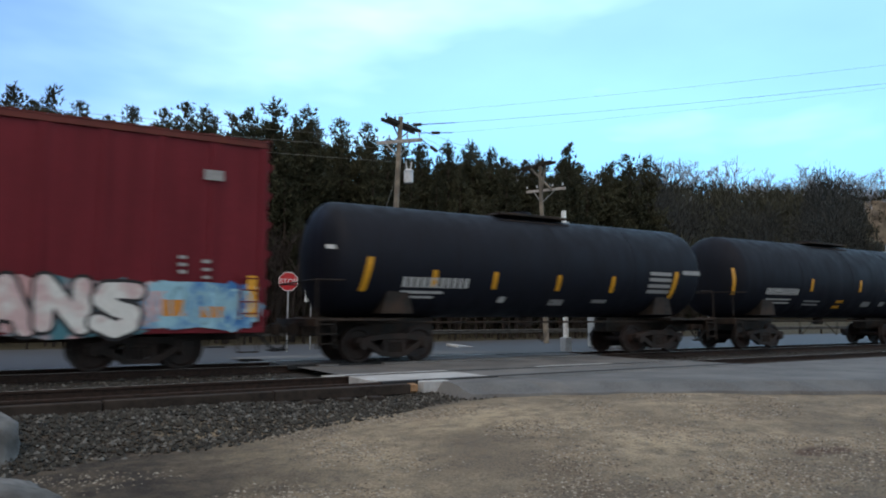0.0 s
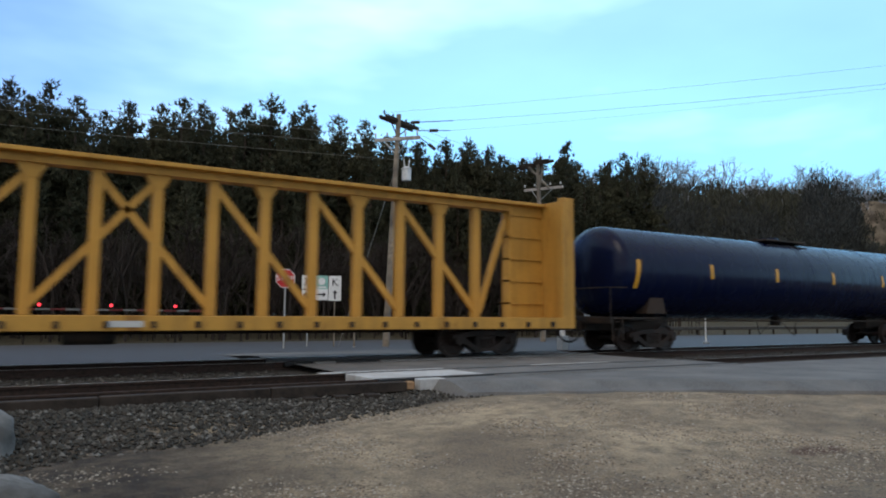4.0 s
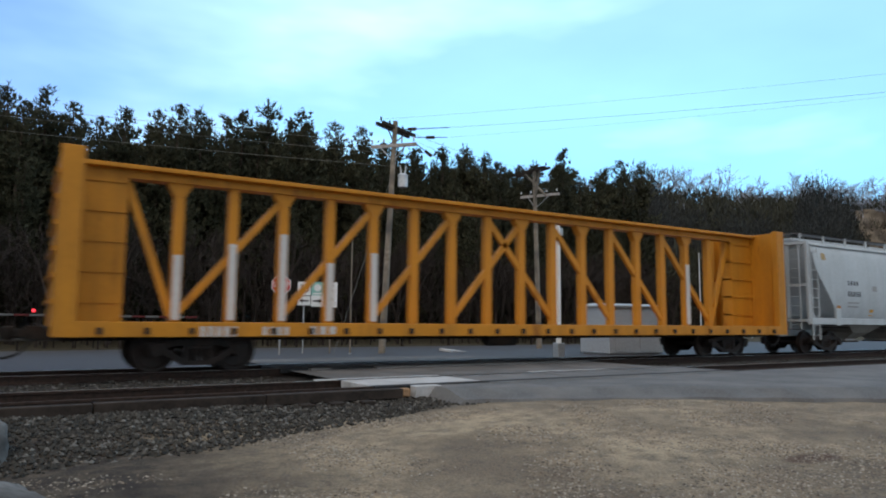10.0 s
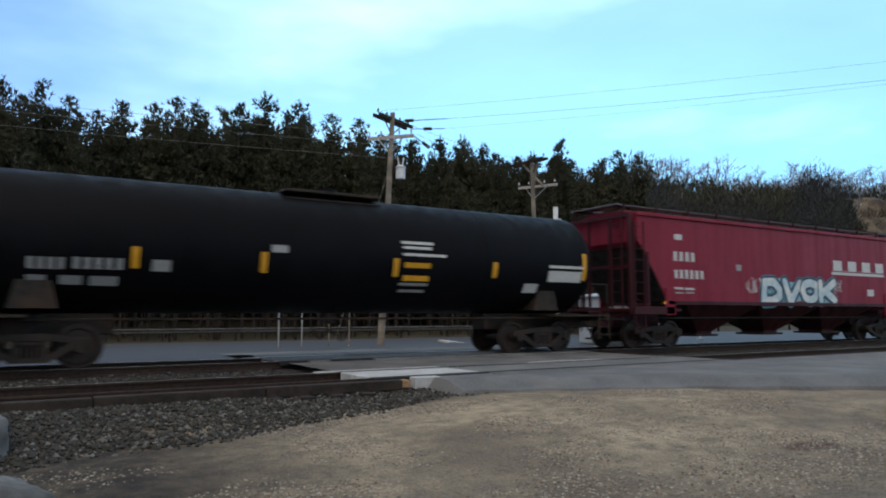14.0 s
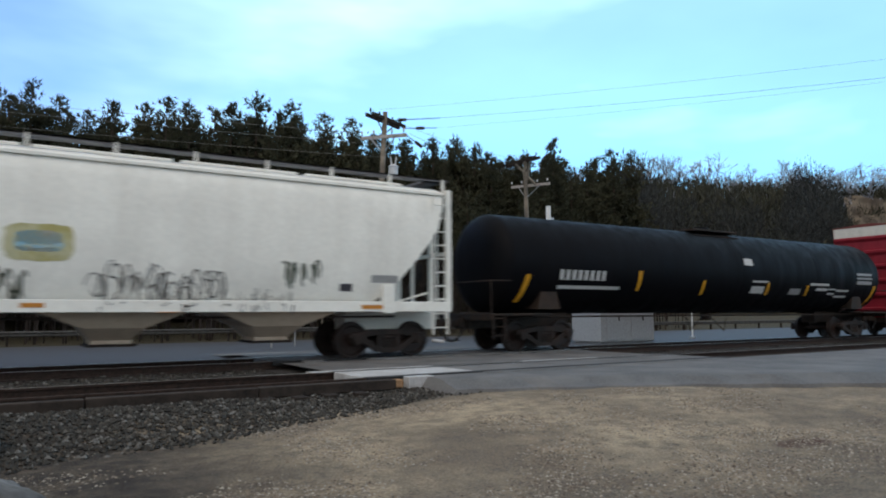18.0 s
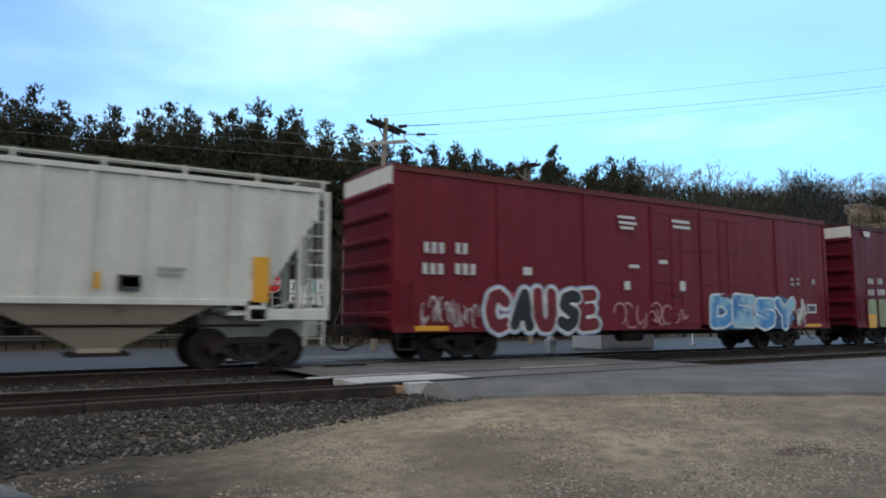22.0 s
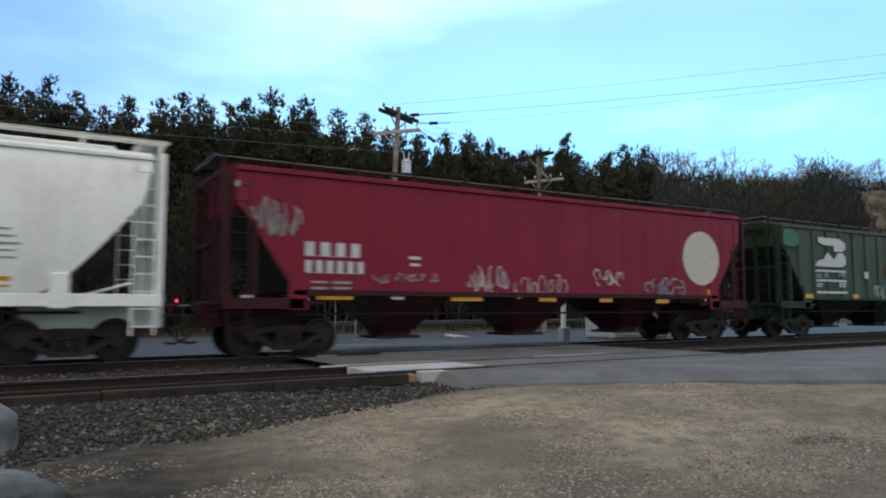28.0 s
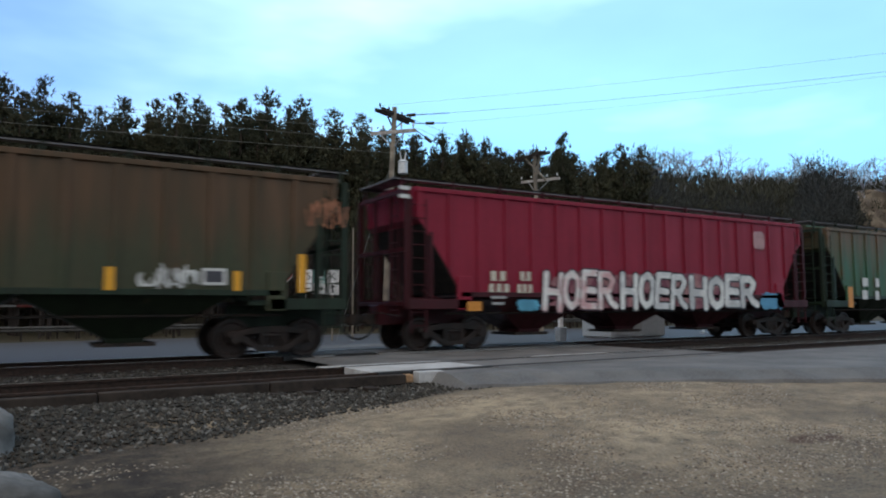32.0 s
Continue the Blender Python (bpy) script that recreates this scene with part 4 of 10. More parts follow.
def bare_prototype(rng, depth, spread, stout):
    """A leafless tree one metre high: a stem that forks again and again into thin twigs."""
    tri = []

    def limb(o, d, L, r, left):
        e = o + d * L
        n = np.cross(d, rng.normal(0, 1, 3))
        n /= np.linalg.norm(n) + 1e-9
        for s in (n, np.cross(d, n)):
            tri.append((o - s * r, o + s * r, e + s * r * 0.6))
            tri.append((o - s * r, e + s * r * 0.6, e - s * r * 0.6))
        if left == 0:
            return
        for k in range(rng.integers(2, 4)):
            v = d + rng.normal(0, 0.42 * spread, 3)
            v[2] += 0.12
            v /= np.linalg.norm(v)
            limb(o + d * L * rng.uniform(0.6, 1.0), v, L * rng.uniform(0.55, 0.8), r * 0.68, left - 1)

    limb(np.zeros(3), np.array([0, 0, 1.0]), 0.36, stout, depth)
    t = np.array(tri)
    return t / t[:, :, 2].max()


def bare_trees(name, spots, label, seed, depth, spread, mat, stout):
    rng = np.random.default_rng(seed)
    kinds = [bare_prototype(rng, depth, spread, stout) for k in range(9)]
    out = []
    for x, y, h in spots:
        a = rng.uniform(0, 6.283)
        c, q = math.cos(a), math.sin(a)
        t = kinds[rng.integers(9)] * h
        t = np.stack([t[:, :, 0] * c - t[:, :, 1] * q, t[:, :, 0] * q + t[:, :, 1] * c, t[:, :, 2]], 2)
        out.append(t + np.array([x, y, ground_z(x, y) - 0.1]))
    t = np.concatenate(out).reshape(-1, 3)
    me = bpy.data.meshes.new(name)
    me.from_pydata(t.tolist(), [], np.arange(len(t)).reshape(-1, 3).tolist())
    me.materials.append(mat)
    return tagged(new(name, me), label, "trees", kind="stuff")


def room(x, y):
    """Height left for a tree there under the skyline."""
    return 1.12 + (sky_top(x * 60.0 / y) - 1.12) * y / 60.0 - ground_z(x, y)


def below_bluff(x, y, h):
    """Trees stay low where the bluff stands open to the view."""
    if 113 < x * 60.0 / y < 150 and y + 0.35 * x < 252:
        return min(h, 1.12 + 0.195 * y - ground_z(x, y))
    return h


random.seed(41)
bare_trees("brush", [(random.uniform(-14, 60), random.uniform(46.5, 54), random.uniform(2.5, 9.0)) for k in range(420)],
           "tangle of bare brown saplings at the wood's edge", 6, 5, 1.0, TWIG, 0.01)
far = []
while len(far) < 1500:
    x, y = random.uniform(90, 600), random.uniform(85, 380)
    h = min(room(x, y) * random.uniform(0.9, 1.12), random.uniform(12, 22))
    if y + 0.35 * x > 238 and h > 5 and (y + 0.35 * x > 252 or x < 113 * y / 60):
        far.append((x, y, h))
bare_trees("far_wood", far, "distant leafless wood along the ridge, paled by painted haze", 7, 5, 1.3, HAZED_TWIG, 0.014)


def rounded_trees(name, spots, label, seed, mat, k=120, fine=1.0):
    """Far trees of a close wood: full rounded crowns of twigs and sprays, too distant to tell apart."""
    rng = np.random.default_rng(seed)
    out = []
    for x, y, h in spots:
        z = ground_z(x, y)
        u = rng.normal(0, 1, (k, 3))
        u /= np.linalg.norm(u, axis=1)[:, None]
        r = rng.random((k, 1)) ** 0.45 * (1 + 0.18 * np.sin(3 * np.arctan2(u[:, 1:2], u[:, 0:1]) + x))
        wide = min(4.5, h * rng.uniform(0.3, 0.42))
        c = np.array([x, y, z + 0.55 * h]) + u * r * np.array([wide, wide, 0.45 * h])
        v = u * 0.7 + np.array([0, 0, 0.7]) + rng.normal(0, 0.3, (k, 3))
        n = np.cross(v, rng.normal(0, 1, (k, 3)))
        n /= np.linalg.norm(n, axis=1)[:, None] + 1e-6
        w, L = rng.uniform(0.07, 0.2, (k, 1)) * fine, rng.uniform(0.6, 1.3, (k, 1)) * fine
        out.append(np.stack([c - n * w, c + n * w, c + v * L], 1))
    t = np.concatenate(out).reshape(-1, 3)
    me = bpy.data.meshes.new(name)
    me.from_pydata(t.tolist(), [], np.arange(len(t)).reshape(-1, 3).tolist())
    me.materials.append(mat)
    return tagged(new(name, me), label, "trees", kind="stuff")


spots = []
while len(spots) < 3000:
    x, y = random.uniform(55, 420), random.uniform(66, 260)
    h = below_bluff(x, y, min(room(x, y) * 0.9 - 8.0, random.uniform(6, 12)))
    if y < 1.3 * x and h > 4 and random.random() < 0.25 + 0.75 * smooth_step(240, 120, y + 0.2 * x):
        spots.append((x, y, h))
rounded_trees("hillside_wood", spots, "dark evergreen wood covering the hillside", 9, SLOPE, 110, 1.6)
# leafless thickets that stand up before the ridge
THICKET = needle_material("leafless_thicket", (0.015, 0.017, 0.017), (0.036, 0.038, 0.038))
spots = []
for k in range(66):
    bearing = random.choice((random.uniform(59, 72), random.uniform(60, 120), random.uniform(100, 112)))
    y = random.uniform(78, 125)
    x = bearing * y / 60
    h = below_bluff(x, y, room(x, y) * (random.uniform(0.8, 0.95) if bearing < 68 or 102 < bearing < 109 else random.uniform(0.5, 0.76)))
    if h > 4:
        spots.append((x, y, h))
rounded_trees("thicket", spots, "grey-brown leafless thickets on the lower slope", 10, THICKET, 1500, 0.75)


def rock_face():
    """A weathered bluff that breaks out of the wooded slope."""
    nx, nz = 46, 22
    vs = []
    for j in range(nz + 1):
        for i in range(nx + 1):
            x, z = 293 + 75 * i / nx, 24 + 24 * j / nz + 2 * math.sin(i * 0.3)
            d = 5 * noise.noise(Vector((x * 0.09, z * 0.05, 2))) + 2.2 * noise.noise(Vector((x * 0.3, z * 0.35, 5)))
            vs.append((x, 152 + d + 5 * j / nz - 0.35 * (x - 282), z))
    n = nx + 1
    fs = [(j * n + i, j * n + i + 1, (j + 1) * n + i + 1, (j + 1) * n + i) for j in range(nz) for i in range(nx)]
    back = len(vs)
    vs += [(x + 52, y + 25, z) for x, y, z in vs]
    fs += [tuple(back + k for k in q[::-1]) for q in fs]
    rim = [i for i in range(n)] + [j * n + nx for j in range(1, nz + 1)] + [nz * n + i for i in range(nx - 1, -1, -1)] + [j * n for j in range(nz - 1, 0, -1)]
    fs += [(rim[k], back + rim[k], back + rim[(k + 1) % len(rim)], rim[(k + 1) % len(rim)]) for k in range(len(rim))]
    return Shape().add(vs, fs)


for k in range(95):
    x, y = random.uniform(62, 330), random.uniform(62, 150)
    if y < 0.9 * x and room(x, y) > 9:
        pine(x, y, ground_z(x, y) + max(3, below_bluff(x, y, min(room(x, y) - 2, random.uniform(7, 13)))), random.randrange(6), random.uniform(0, 6.28))
CLIFF = mottled("sandstone", (0.12, 0.095, 0.07), (0.27, 0.22, 0.165), 0.3, 0.95, (0.07, 0.055, 0.045), 0.08, 0.6, 0.5)
tagged(part("rock_bluff", rock_face(), CLIFF, None, smooth=60), "tan sandstone bluff among the trees of the far slope", "cliff", kind="structure")


# ---- freight cars: shared running gear ----
WR = 0.457
N_SIDE = -1          # the side that faces the camera


def wheelset_mesh():
    s = Shape()
    for sy in (-1, 1):
        yb = sy * 0.72
        prof = [(yb - sy * 0.07, 0.0), (yb - sy * 0.07, 0.12), (yb - sy * 0.03, 0.14), (yb - sy * 0.015, 0.33), (yb - sy * 0.06, 0.375),
                (yb - sy * 0.075, WR + 0.024), (yb - sy * 0.045, WR + 0.024), (yb - sy * 0.03, WR), (yb + sy * 0.06, WR - 0.004), (yb + sy * 0.062, 0.385),
                (yb + sy * 0.015, 0.345), (yb + sy * 0.005, 0.15), (yb + sy * 0.05, 0.13), (yb + sy * 0.06, 0.0)]
        s.lathe(prof, "y", (0, 0, 0), 28)
    s.cyl((0, -1.12, 0), (0, 1.12, 0), 0.075, n=12)
    for sy in (-1, 1):
        for k in range(3):
            a = k * 2.094 + 0.4
            s.cyl((0.055 * math.cos(a), sy * 1.12, 0.055 * math.sin(a)), (0.055 * math.cos(a), sy * 1.145, 0.055 * math.sin(a)), 0.018, n=6)
    return s.mesh("wheelset", 35)


def truck_mesh():
    s = Shape()
    ax = 0.89
    for sy in (-1, 1):
        y0, y1 = sy * 0.93, sy * 1.1
        y0, y1 = min(y0, y1), max(y0, y1)
        zc = WR
        # side frame: top chord, sloping struts, spring seat and pedestals
        s.plate([(-ax - 0.22, zc + 0.05), (-ax - 0.2, zc + 0.17), (-ax + 0.15, zc + 0.22), (-0.3, zc + 0.28), (0.3, zc + 0.28), (ax - 0.15, zc + 0.22), (ax + 0.2, zc + 0.17), (ax + 0.22, zc + 0.05),
                 (ax - 0.12, zc + 0.08), (0.32, zc + 0.14), (-0.32, zc + 0.14), (-ax + 0.12, zc + 0.08)], y0, y1)
        for sx in (-1, 1):
            pts = [(sx * (ax - 0.18), zc + 0.1), (sx * (ax - 0.02), zc + 0.02), (sx * 0.36, zc - 0.28), (sx * 0.24, zc - 0.2)]
            s.plate(pts if sx > 0 else pts[::-1], y0, y1)
            s.box(sx * 0.27 - 0.05, sx * 0.27 + 0.05, y0, y1, zc - 0.25, zc + 0.2)
            s.box(sx * ax - 0.13, sx * ax + 0.13, y0 - 0.02, y1 + 0.02, zc + 0.02, zc + 0.19, 0.02)
            s.cyl((sx * ax, sy * 0.92, zc), (sx * ax, sy * 1.16, zc), 0.115, n=14)
        s.plate([(-0.36, zc - 0.3), (-0.4, zc - 0.2), (0.4, zc - 0.2), (0.36, zc - 0.3)], y0, y1)
        for k in range(-2, 3):
            if k != 0 or True:
                s.cyl((k * 0.1, sy * 1.02, zc - 0.2), (k * 0.1, sy * 1.02, zc + 0.04), 0.043, n=8)
        s.box(-0.24, 0.24, y0 + 0.02, y1 - 0.02, zc + 0.04, zc + 0.13, 0.015)
    s.box(-0.22, 0.22, -1.0, 1.0, zc + 0.02, zc + 0.26, 0.03)
    s.cyl((0, 0, zc + 0.2), (0, 0, zc + 0.4), 0.2, n=14)
    for sx in (-1, 1):
        s.box(sx * 0.33 - 0.04, sx * 0.33 + 0.04, -0.85, 0.85, zc - 0.12, zc - 0.02)
    return s.mesh("truck", 35)


WHEELSET, TRUCK = wheelset_mesh(), truck_mesh()
WHEELSET.materials.append(WHEEL_STEEL)
FRONT_SETS, REAR_SETS = [], []


def add_truck(car, x, mat=None):
    me = TRUCK
    if mat is not None:
        me = TRUCK.copy()
        me.materials.clear()
        me.materials.append(mat)
    t = part("truck", me, TRUCK_STEEL, car, at=(x, 0, 0))
    FRONT_SETS.append(part("wheelset", WHEELSET, None, t, "rust-brown steel wheels on their axle", at=(-0.89, 0, WR)))
    REAR_SETS.append(part("wheelset", WHEELSET, None, t, "rust-brown steel wheels on their axle", at=(0.89, 0, WR)))


def coupler_mesh():
    s = Shape()
    s.box(-0.5, 0.02, -0.09, 0.09, -0.09, 0.09, 0.02)
    s.box(-0.02, 0.2, -0.16, 0.03, -0.15, 0.15, 0.03)
    s.box(0.05, 0.26, 0.02, 0.15, -0.13, 0.13, 0.03)
    return s.mesh("coupler")


COUPLER = coupler_mesh()
COUPLER.materials.append(STEEL_DARK)
HOSE = Shape().tube([(0, 0, 0), (0.12, 0, -0.12), (0.28, 0.01, -0.3), (0.5, 0.02, -0.38), (0.7, 0.02, -0.36)], 0.028, 8).mesh("air_hose", 60)
HOSE.materials.append(RUBBER)


def add_ends(car, hl, gap):
    """Coupler, hose and cut lever at each end of a car that is 2 hl long."""
    for s in (-1, 1):
        turn = 0 if s > 0 else 180
        part("coupler", COUPLER, None, car, "rusty knuckle coupler", at=pose(s * (hl + gap - 0.22), 0, 0.85, 0, 0, turn))
        part("drawbar", Shape().box(min(s * (hl - 0.5), s * (hl + gap - 0.4)), max(s * (hl - 0.5), s * (hl + gap - 0.4)), -0.15, 0.15, 0.7, 1.0, 0.02), STEEL_DARK, car)
        part("air_hose", HOSE, None, car, "black rubber brake hose", at=pose(s * (hl + gap * 0.3), -0.35, 0.72, 0, 0, turn))
        part("cut_lever", Shape().tube([(s * (hl + 0.05), -1.3, 0.95), (s * (hl + 0.12), -0.6, 1.0), (s * (hl + 0.3), -0.1, 1.05)], 0.014, 6), STEEL_DARK, car)


def ladder(car, x, y, z0, z1, w, n, mat, along="x", name="ladder"):
    """Two stiles and n rungs."""
    s = Shape()
    for k in (-1, 1):
        a = (x + k * w / 2, y) if along == "x" else (x, y + k * w / 2)
        s.box(a[0] - 0.02, a[0] + 0.02, a[1] - 0.02, a[1] + 0.02, z0, z1)
    for i in range(n):
        z = z0 + (z1 - z0) * (i + 0.5) / n
        p = ((x - w / 2, y, z), (x + w / 2, y, z)) if along == "x" else ((x, y - w / 2, z), (x, y + w / 2, z))
        s.cyl(p[0], p[1], 0.014, n=6)
    return part(name, s, mat, car)


def lettering_rows(s, x, z, w, h, n, face):
    """n plain upright blocks on one thin line, in place of characters."""
    step = w / n
    levels = (z, z + 0.04 * h, z + h)
    vs, fs = [], []
    for k in range(n):
        for xx in (x + k * step, x + k * step + 0.58 * step):
            vs += [(xx, face(q) - 0.009, q) for q in levels]
        m = 6 * k
        fs += [(m, m + 3, m + 4, m + 1), (m + 1, m + 4, m + 5, m + 2)]
        if k:
            fs.append((m - 3, m, m + 1, m - 2))
    s.add(vs, fs)


def marks(car, rows, face, mat, name="lettering", label="row of painted lettering"):
    """rows: x, z, width, height, count; count 0 is a plain bar."""
    for x, z, w, h, n in rows:
        s = Shape()
        if n == 0:
            lift = 0.008 if mat in (DARK_MARK, TEAL_MARK) else 0.01 if mat is YELLOW_STRIP else 0.006
            ya, yb = face(z) - lift, face(z + h) - lift
            s.add([(x, ya, z), (x + w, ya, z), (x + w, yb, z + h), (x, yb, z + h), (x, ya + 0.004, z), (x + w, ya + 0.004, z), (x + w, yb + 0.004, z + h), (x, yb + 0.004, z + h)],
                  [(0, 1, 2, 3), (7, 6, 5, 4), (0, 4, 5, 1), (3, 2, 6, 7), (0, 3, 7, 4), (1, 5, 6, 2)])
        else:
            lettering_rows(s, x, z, w, h, n, face)
        part(name, s, mat, car, label)


def patch_shape(outline, face, off):
    """A flat outline of (x, z) laid on the car's side."""
    n = len(outline)
    cx, cz = sum(p[0] for p in outline) / n, sum(p[1] for p in outline) / n
    vs, fs = [], []
    # rings towards the middle let the patch follow a curved side
    rings = (1.0, 0.88, 0.75, 0.6, 0.45, 0.3, 0.15)
    for r in rings:
        for x, z in outline:
            zz = cz + (z - cz) * r
            vs.append((cx + (x - cx) * r, face(zz) - off - 0.0015, zz))
    for k in range(len(rings) - 1):
        for i in range(n):
            j = (i + 1) % n
            fs.append((k * n + i, k * n + j, k * n + n + j, k * n + n + i))
    m = (len(rings) - 1) * n
    vs.append((cx, face(cz) - off - 0.0015, cz))
    fs += [(m + i, m + (i + 1) % n, len(vs) - 1) for i in range(n)]
    return Shape().add(vs, fs)


def topped_patch(tops, z0, face, off):
    """A sprayed area with a level foot at z0 and an uneven top, given as (x, z) pairs, laid on the car's side."""
    rows = 8
    vs = []
    for x, top in tops:
        for k in range(rows + 1):
            z = z0 + (top - z0) * k / rows
            vs.append((x, face(z) - off, z))
    n = rows + 1
    return Shape().add(vs, [(i * n + k, i * n + n + k, i * n + n + k + 1, i * n + k + 1) for i in range(len(tops) - 1) for k in range(rows)])


SPRAY = {}


def spray(c0, c1=None, scale=1.6):
    key = (c0, c1, scale)
    if key not in SPRAY:
        m, nt, bsdf = material("spray_paint", 0.5)
        a = noise_node(nt, scale, (1, 1, 1), 4)
        c = mix_node(nt, ramp_node(nt, a.outputs["Fac"], 0.42, 0.58).outputs["Color"], c0, c1 or tuple(v * 0.7 for v in c0))
        b = noise_node(nt, 20, (1, 1, 0.3), 4)
        f = ramp_node(nt, b.outputs["Fac"], 0.3, 0.7, (0.8, 0.8, 0.8, 1), (1.1, 1.1, 1.1, 1))
        nt.links.new(mix_node(nt, 1.0, c, f.outputs["Color"], "MULTIPLY"), bsdf.inputs["Base Color"])
        SPRAY[key] = m
    return SPRAY[key]


def cloud(x0, x1, z0, z1, seed, ragged=0.2):
    rng = random.Random(seed)
    pts = []
    n = 44
    cx, cz, a, b = (x0 + x1) / 2, (z0 + z1) / 2, (x1 - x0) / 2, (z1 - z0) / 2
    for k in range(n):
        t = 2 * math.pi * k / n
        c, q = math.cos(t), math.sin(t)
        r = 1 - ragged * rng.random()
        x = math.copysign(abs(c) ** 0.45, c) * a * r
        z = math.copysign(abs(q) ** 0.45, q) * b * (1 - ragged * 1.2 * rng.random())
        pts.append((cx + x, max(z0, cz + z)))
    return pts


# strokes of sprayed letters in a unit box
STROKES = {
    "A": [[(0, 0), (0.3, 0.6), (0.5, 1), (0.7, 0.6), (1, 0)], [(0.22, 0.35), (0.78, 0.35)]],
    "C": [[(1, 0.85), (0.6, 1), (0.2, 0.88), (0, 0.5), (0.2, 0.1), (0.6, 0), (1, 0.15)]],
    "D": [[(0, 0), (0, 1), (0.55, 1), (0.95, 0.7), (0.95, 0.3), (0.55, 0), (0, 0)]],
    "E": [[(1, 1), (0, 1), (0, 0), (1, 0)], [(0, 0.5), (0.8, 0.5)]],
    "G": [[(1, 0.85), (0.55, 1), (0.1, 0.8), (0, 0.4), (0.2, 0.05), (0.6, 0), (1, 0.12), (1, 0.45), (0.6, 0.45)]],
    "H": [[(0, 0), (0, 1)], [(1, 0), (1, 1)], [(0, 0.5), (1, 0.5)]],
    "K": [[(0, 0), (0, 1)], [(1, 1), (0.1, 0.45)], [(0.35, 0.6), (1, 0)]],
    "L": [[(0, 1), (0, 0), (1, 0)]],
    "M": [[(0, 0), (0.1, 1), (0.5, 0.35), (0.9, 1), (1, 0)]],
    "N": [[(0, 0), (0, 1), (1, 0), (1, 1)]],
    "O": [[(0.5, 1), (0.1, 0.8), (0, 0.45), (0.15, 0.12), (0.5, 0), (0.88, 0.15), (1, 0.5), (0.88, 0.85), (0.5, 1)]],
    "P": [[(0, 0), (0, 1), (0.7, 1), (1, 0.76), (0.7, 0.48), (0.05, 0.45)]],
    "R": [[(0, 0), (0, 1), (0.65, 1), (0.95, 0.78), (0.65, 0.52), (0.05, 0.5)], [(0.45, 0.5), (0.8, 0.12), (1.15, 0)]],
    "S": [[(1, 0.9), (0.6, 1), (0.15, 0.92), (0.05, 0.68), (0.5, 0.52), (0.95, 0.36), (0.9, 0.08), (0.5, 0), (0, 0.1)]],
    "T": [[(0, 1), (1, 1)], [(0.5, 1), (0.5, 0)]],
    "U": [[(0, 1), (0, 0.25), (0.3, 0), (0.7, 0), (1, 0.25), (1, 1)]],
    "V": [[(0, 1), (0.45, 0), (1, 1)]],
    "Y": [[(0, 1), (0.5, 0.5), (1, 1)], [(0.5, 0.5), (0.5, 0)]],
}


def fat_strokes(lines, width, face, off):
    """Round-ended sprayed strokes along lines of (x, z) pairs, laid on the car's side."""
    s = Shape()
    r = width / 2
    for m, line in enumerate(lines):
        vs, fs, middle = [], [], []
        for k, (x, z) in enumerate(line):
            y = -off - 0.0003 * m - 0.00015 * k
            n = len(vs)
            middle.append(n)
            ring = [(x + r * math.cos(6.2832 * i / 12), z + r * math.sin(6.2832 * i / 12)) for i in range(12)]
            vs += [(x, face(z) + y, z)] + [(a, face(b) + y, b) for a, b in ring]
            fs += [(n, n + i + 1, n + (i + 1) % 12 + 1) for i in range(12)]
        for k in range(len(line) - 1):
            (x, z), (x1, z1) = line[k], line[k + 1]
            d = math.hypot(x1 - x, z1 - z) or 1e-6
            nx, nz = -(z1 - z) / d * r, (x1 - x) / d * r
            y = -off - 0.0003 * m - 0.00015 * k - 0.00008
            n = len(vs)
            vs += [(a + q * nx, face(b + q * nz) + y, b + q * nz) for a, b in ((x, z), (x1, z1)) for q in (-1, 1)]
            fs += [(n, n + 2, middle[k + 1], middle[k]), (middle[k], middle[k + 1], n + 3, n + 1)]
        s.add(vs, fs)
    return s


def sprayed(car, letters_lines, width, fills, line, halo, shine, face, edge=0.07, fill2=None):
    """Letters one over the other: a halo, then each letter's outline, fill and shine."""
    if halo:
        for k, lines in enumerate(letters_lines):
            part("graffiti_halo", fat_strokes(lines, width + 4 * edge, face, 0.007 + 0.0003 * k), spray(halo), car, "pale sprayed edge round the letters")
    for k, lines in enumerate(letters_lines):
        off = 0.013 + 0.005 * (k % 4)
        part("graffiti_outline", fat_strokes(lines, width + 2 * edge, face, off), spray(line), car, "sprayed outline")
        part("graffiti_letter", fat_strokes(lines, width, face, off + 0.0025), spray(fills[k % len(fills)], fill2), car, "sprayed letter")
        if shine:
            short = [[(x - 0.2 * width, z + 0.22 * width) for x, z in ln[:max(2, len(ln) // 2)]] for ln in lines[:1]]
            part("graffiti_shine", fat_strokes(short, width * 0.22, face, off + 0.0045), spray(shine), car, "pale highlight sprayed on a letter")


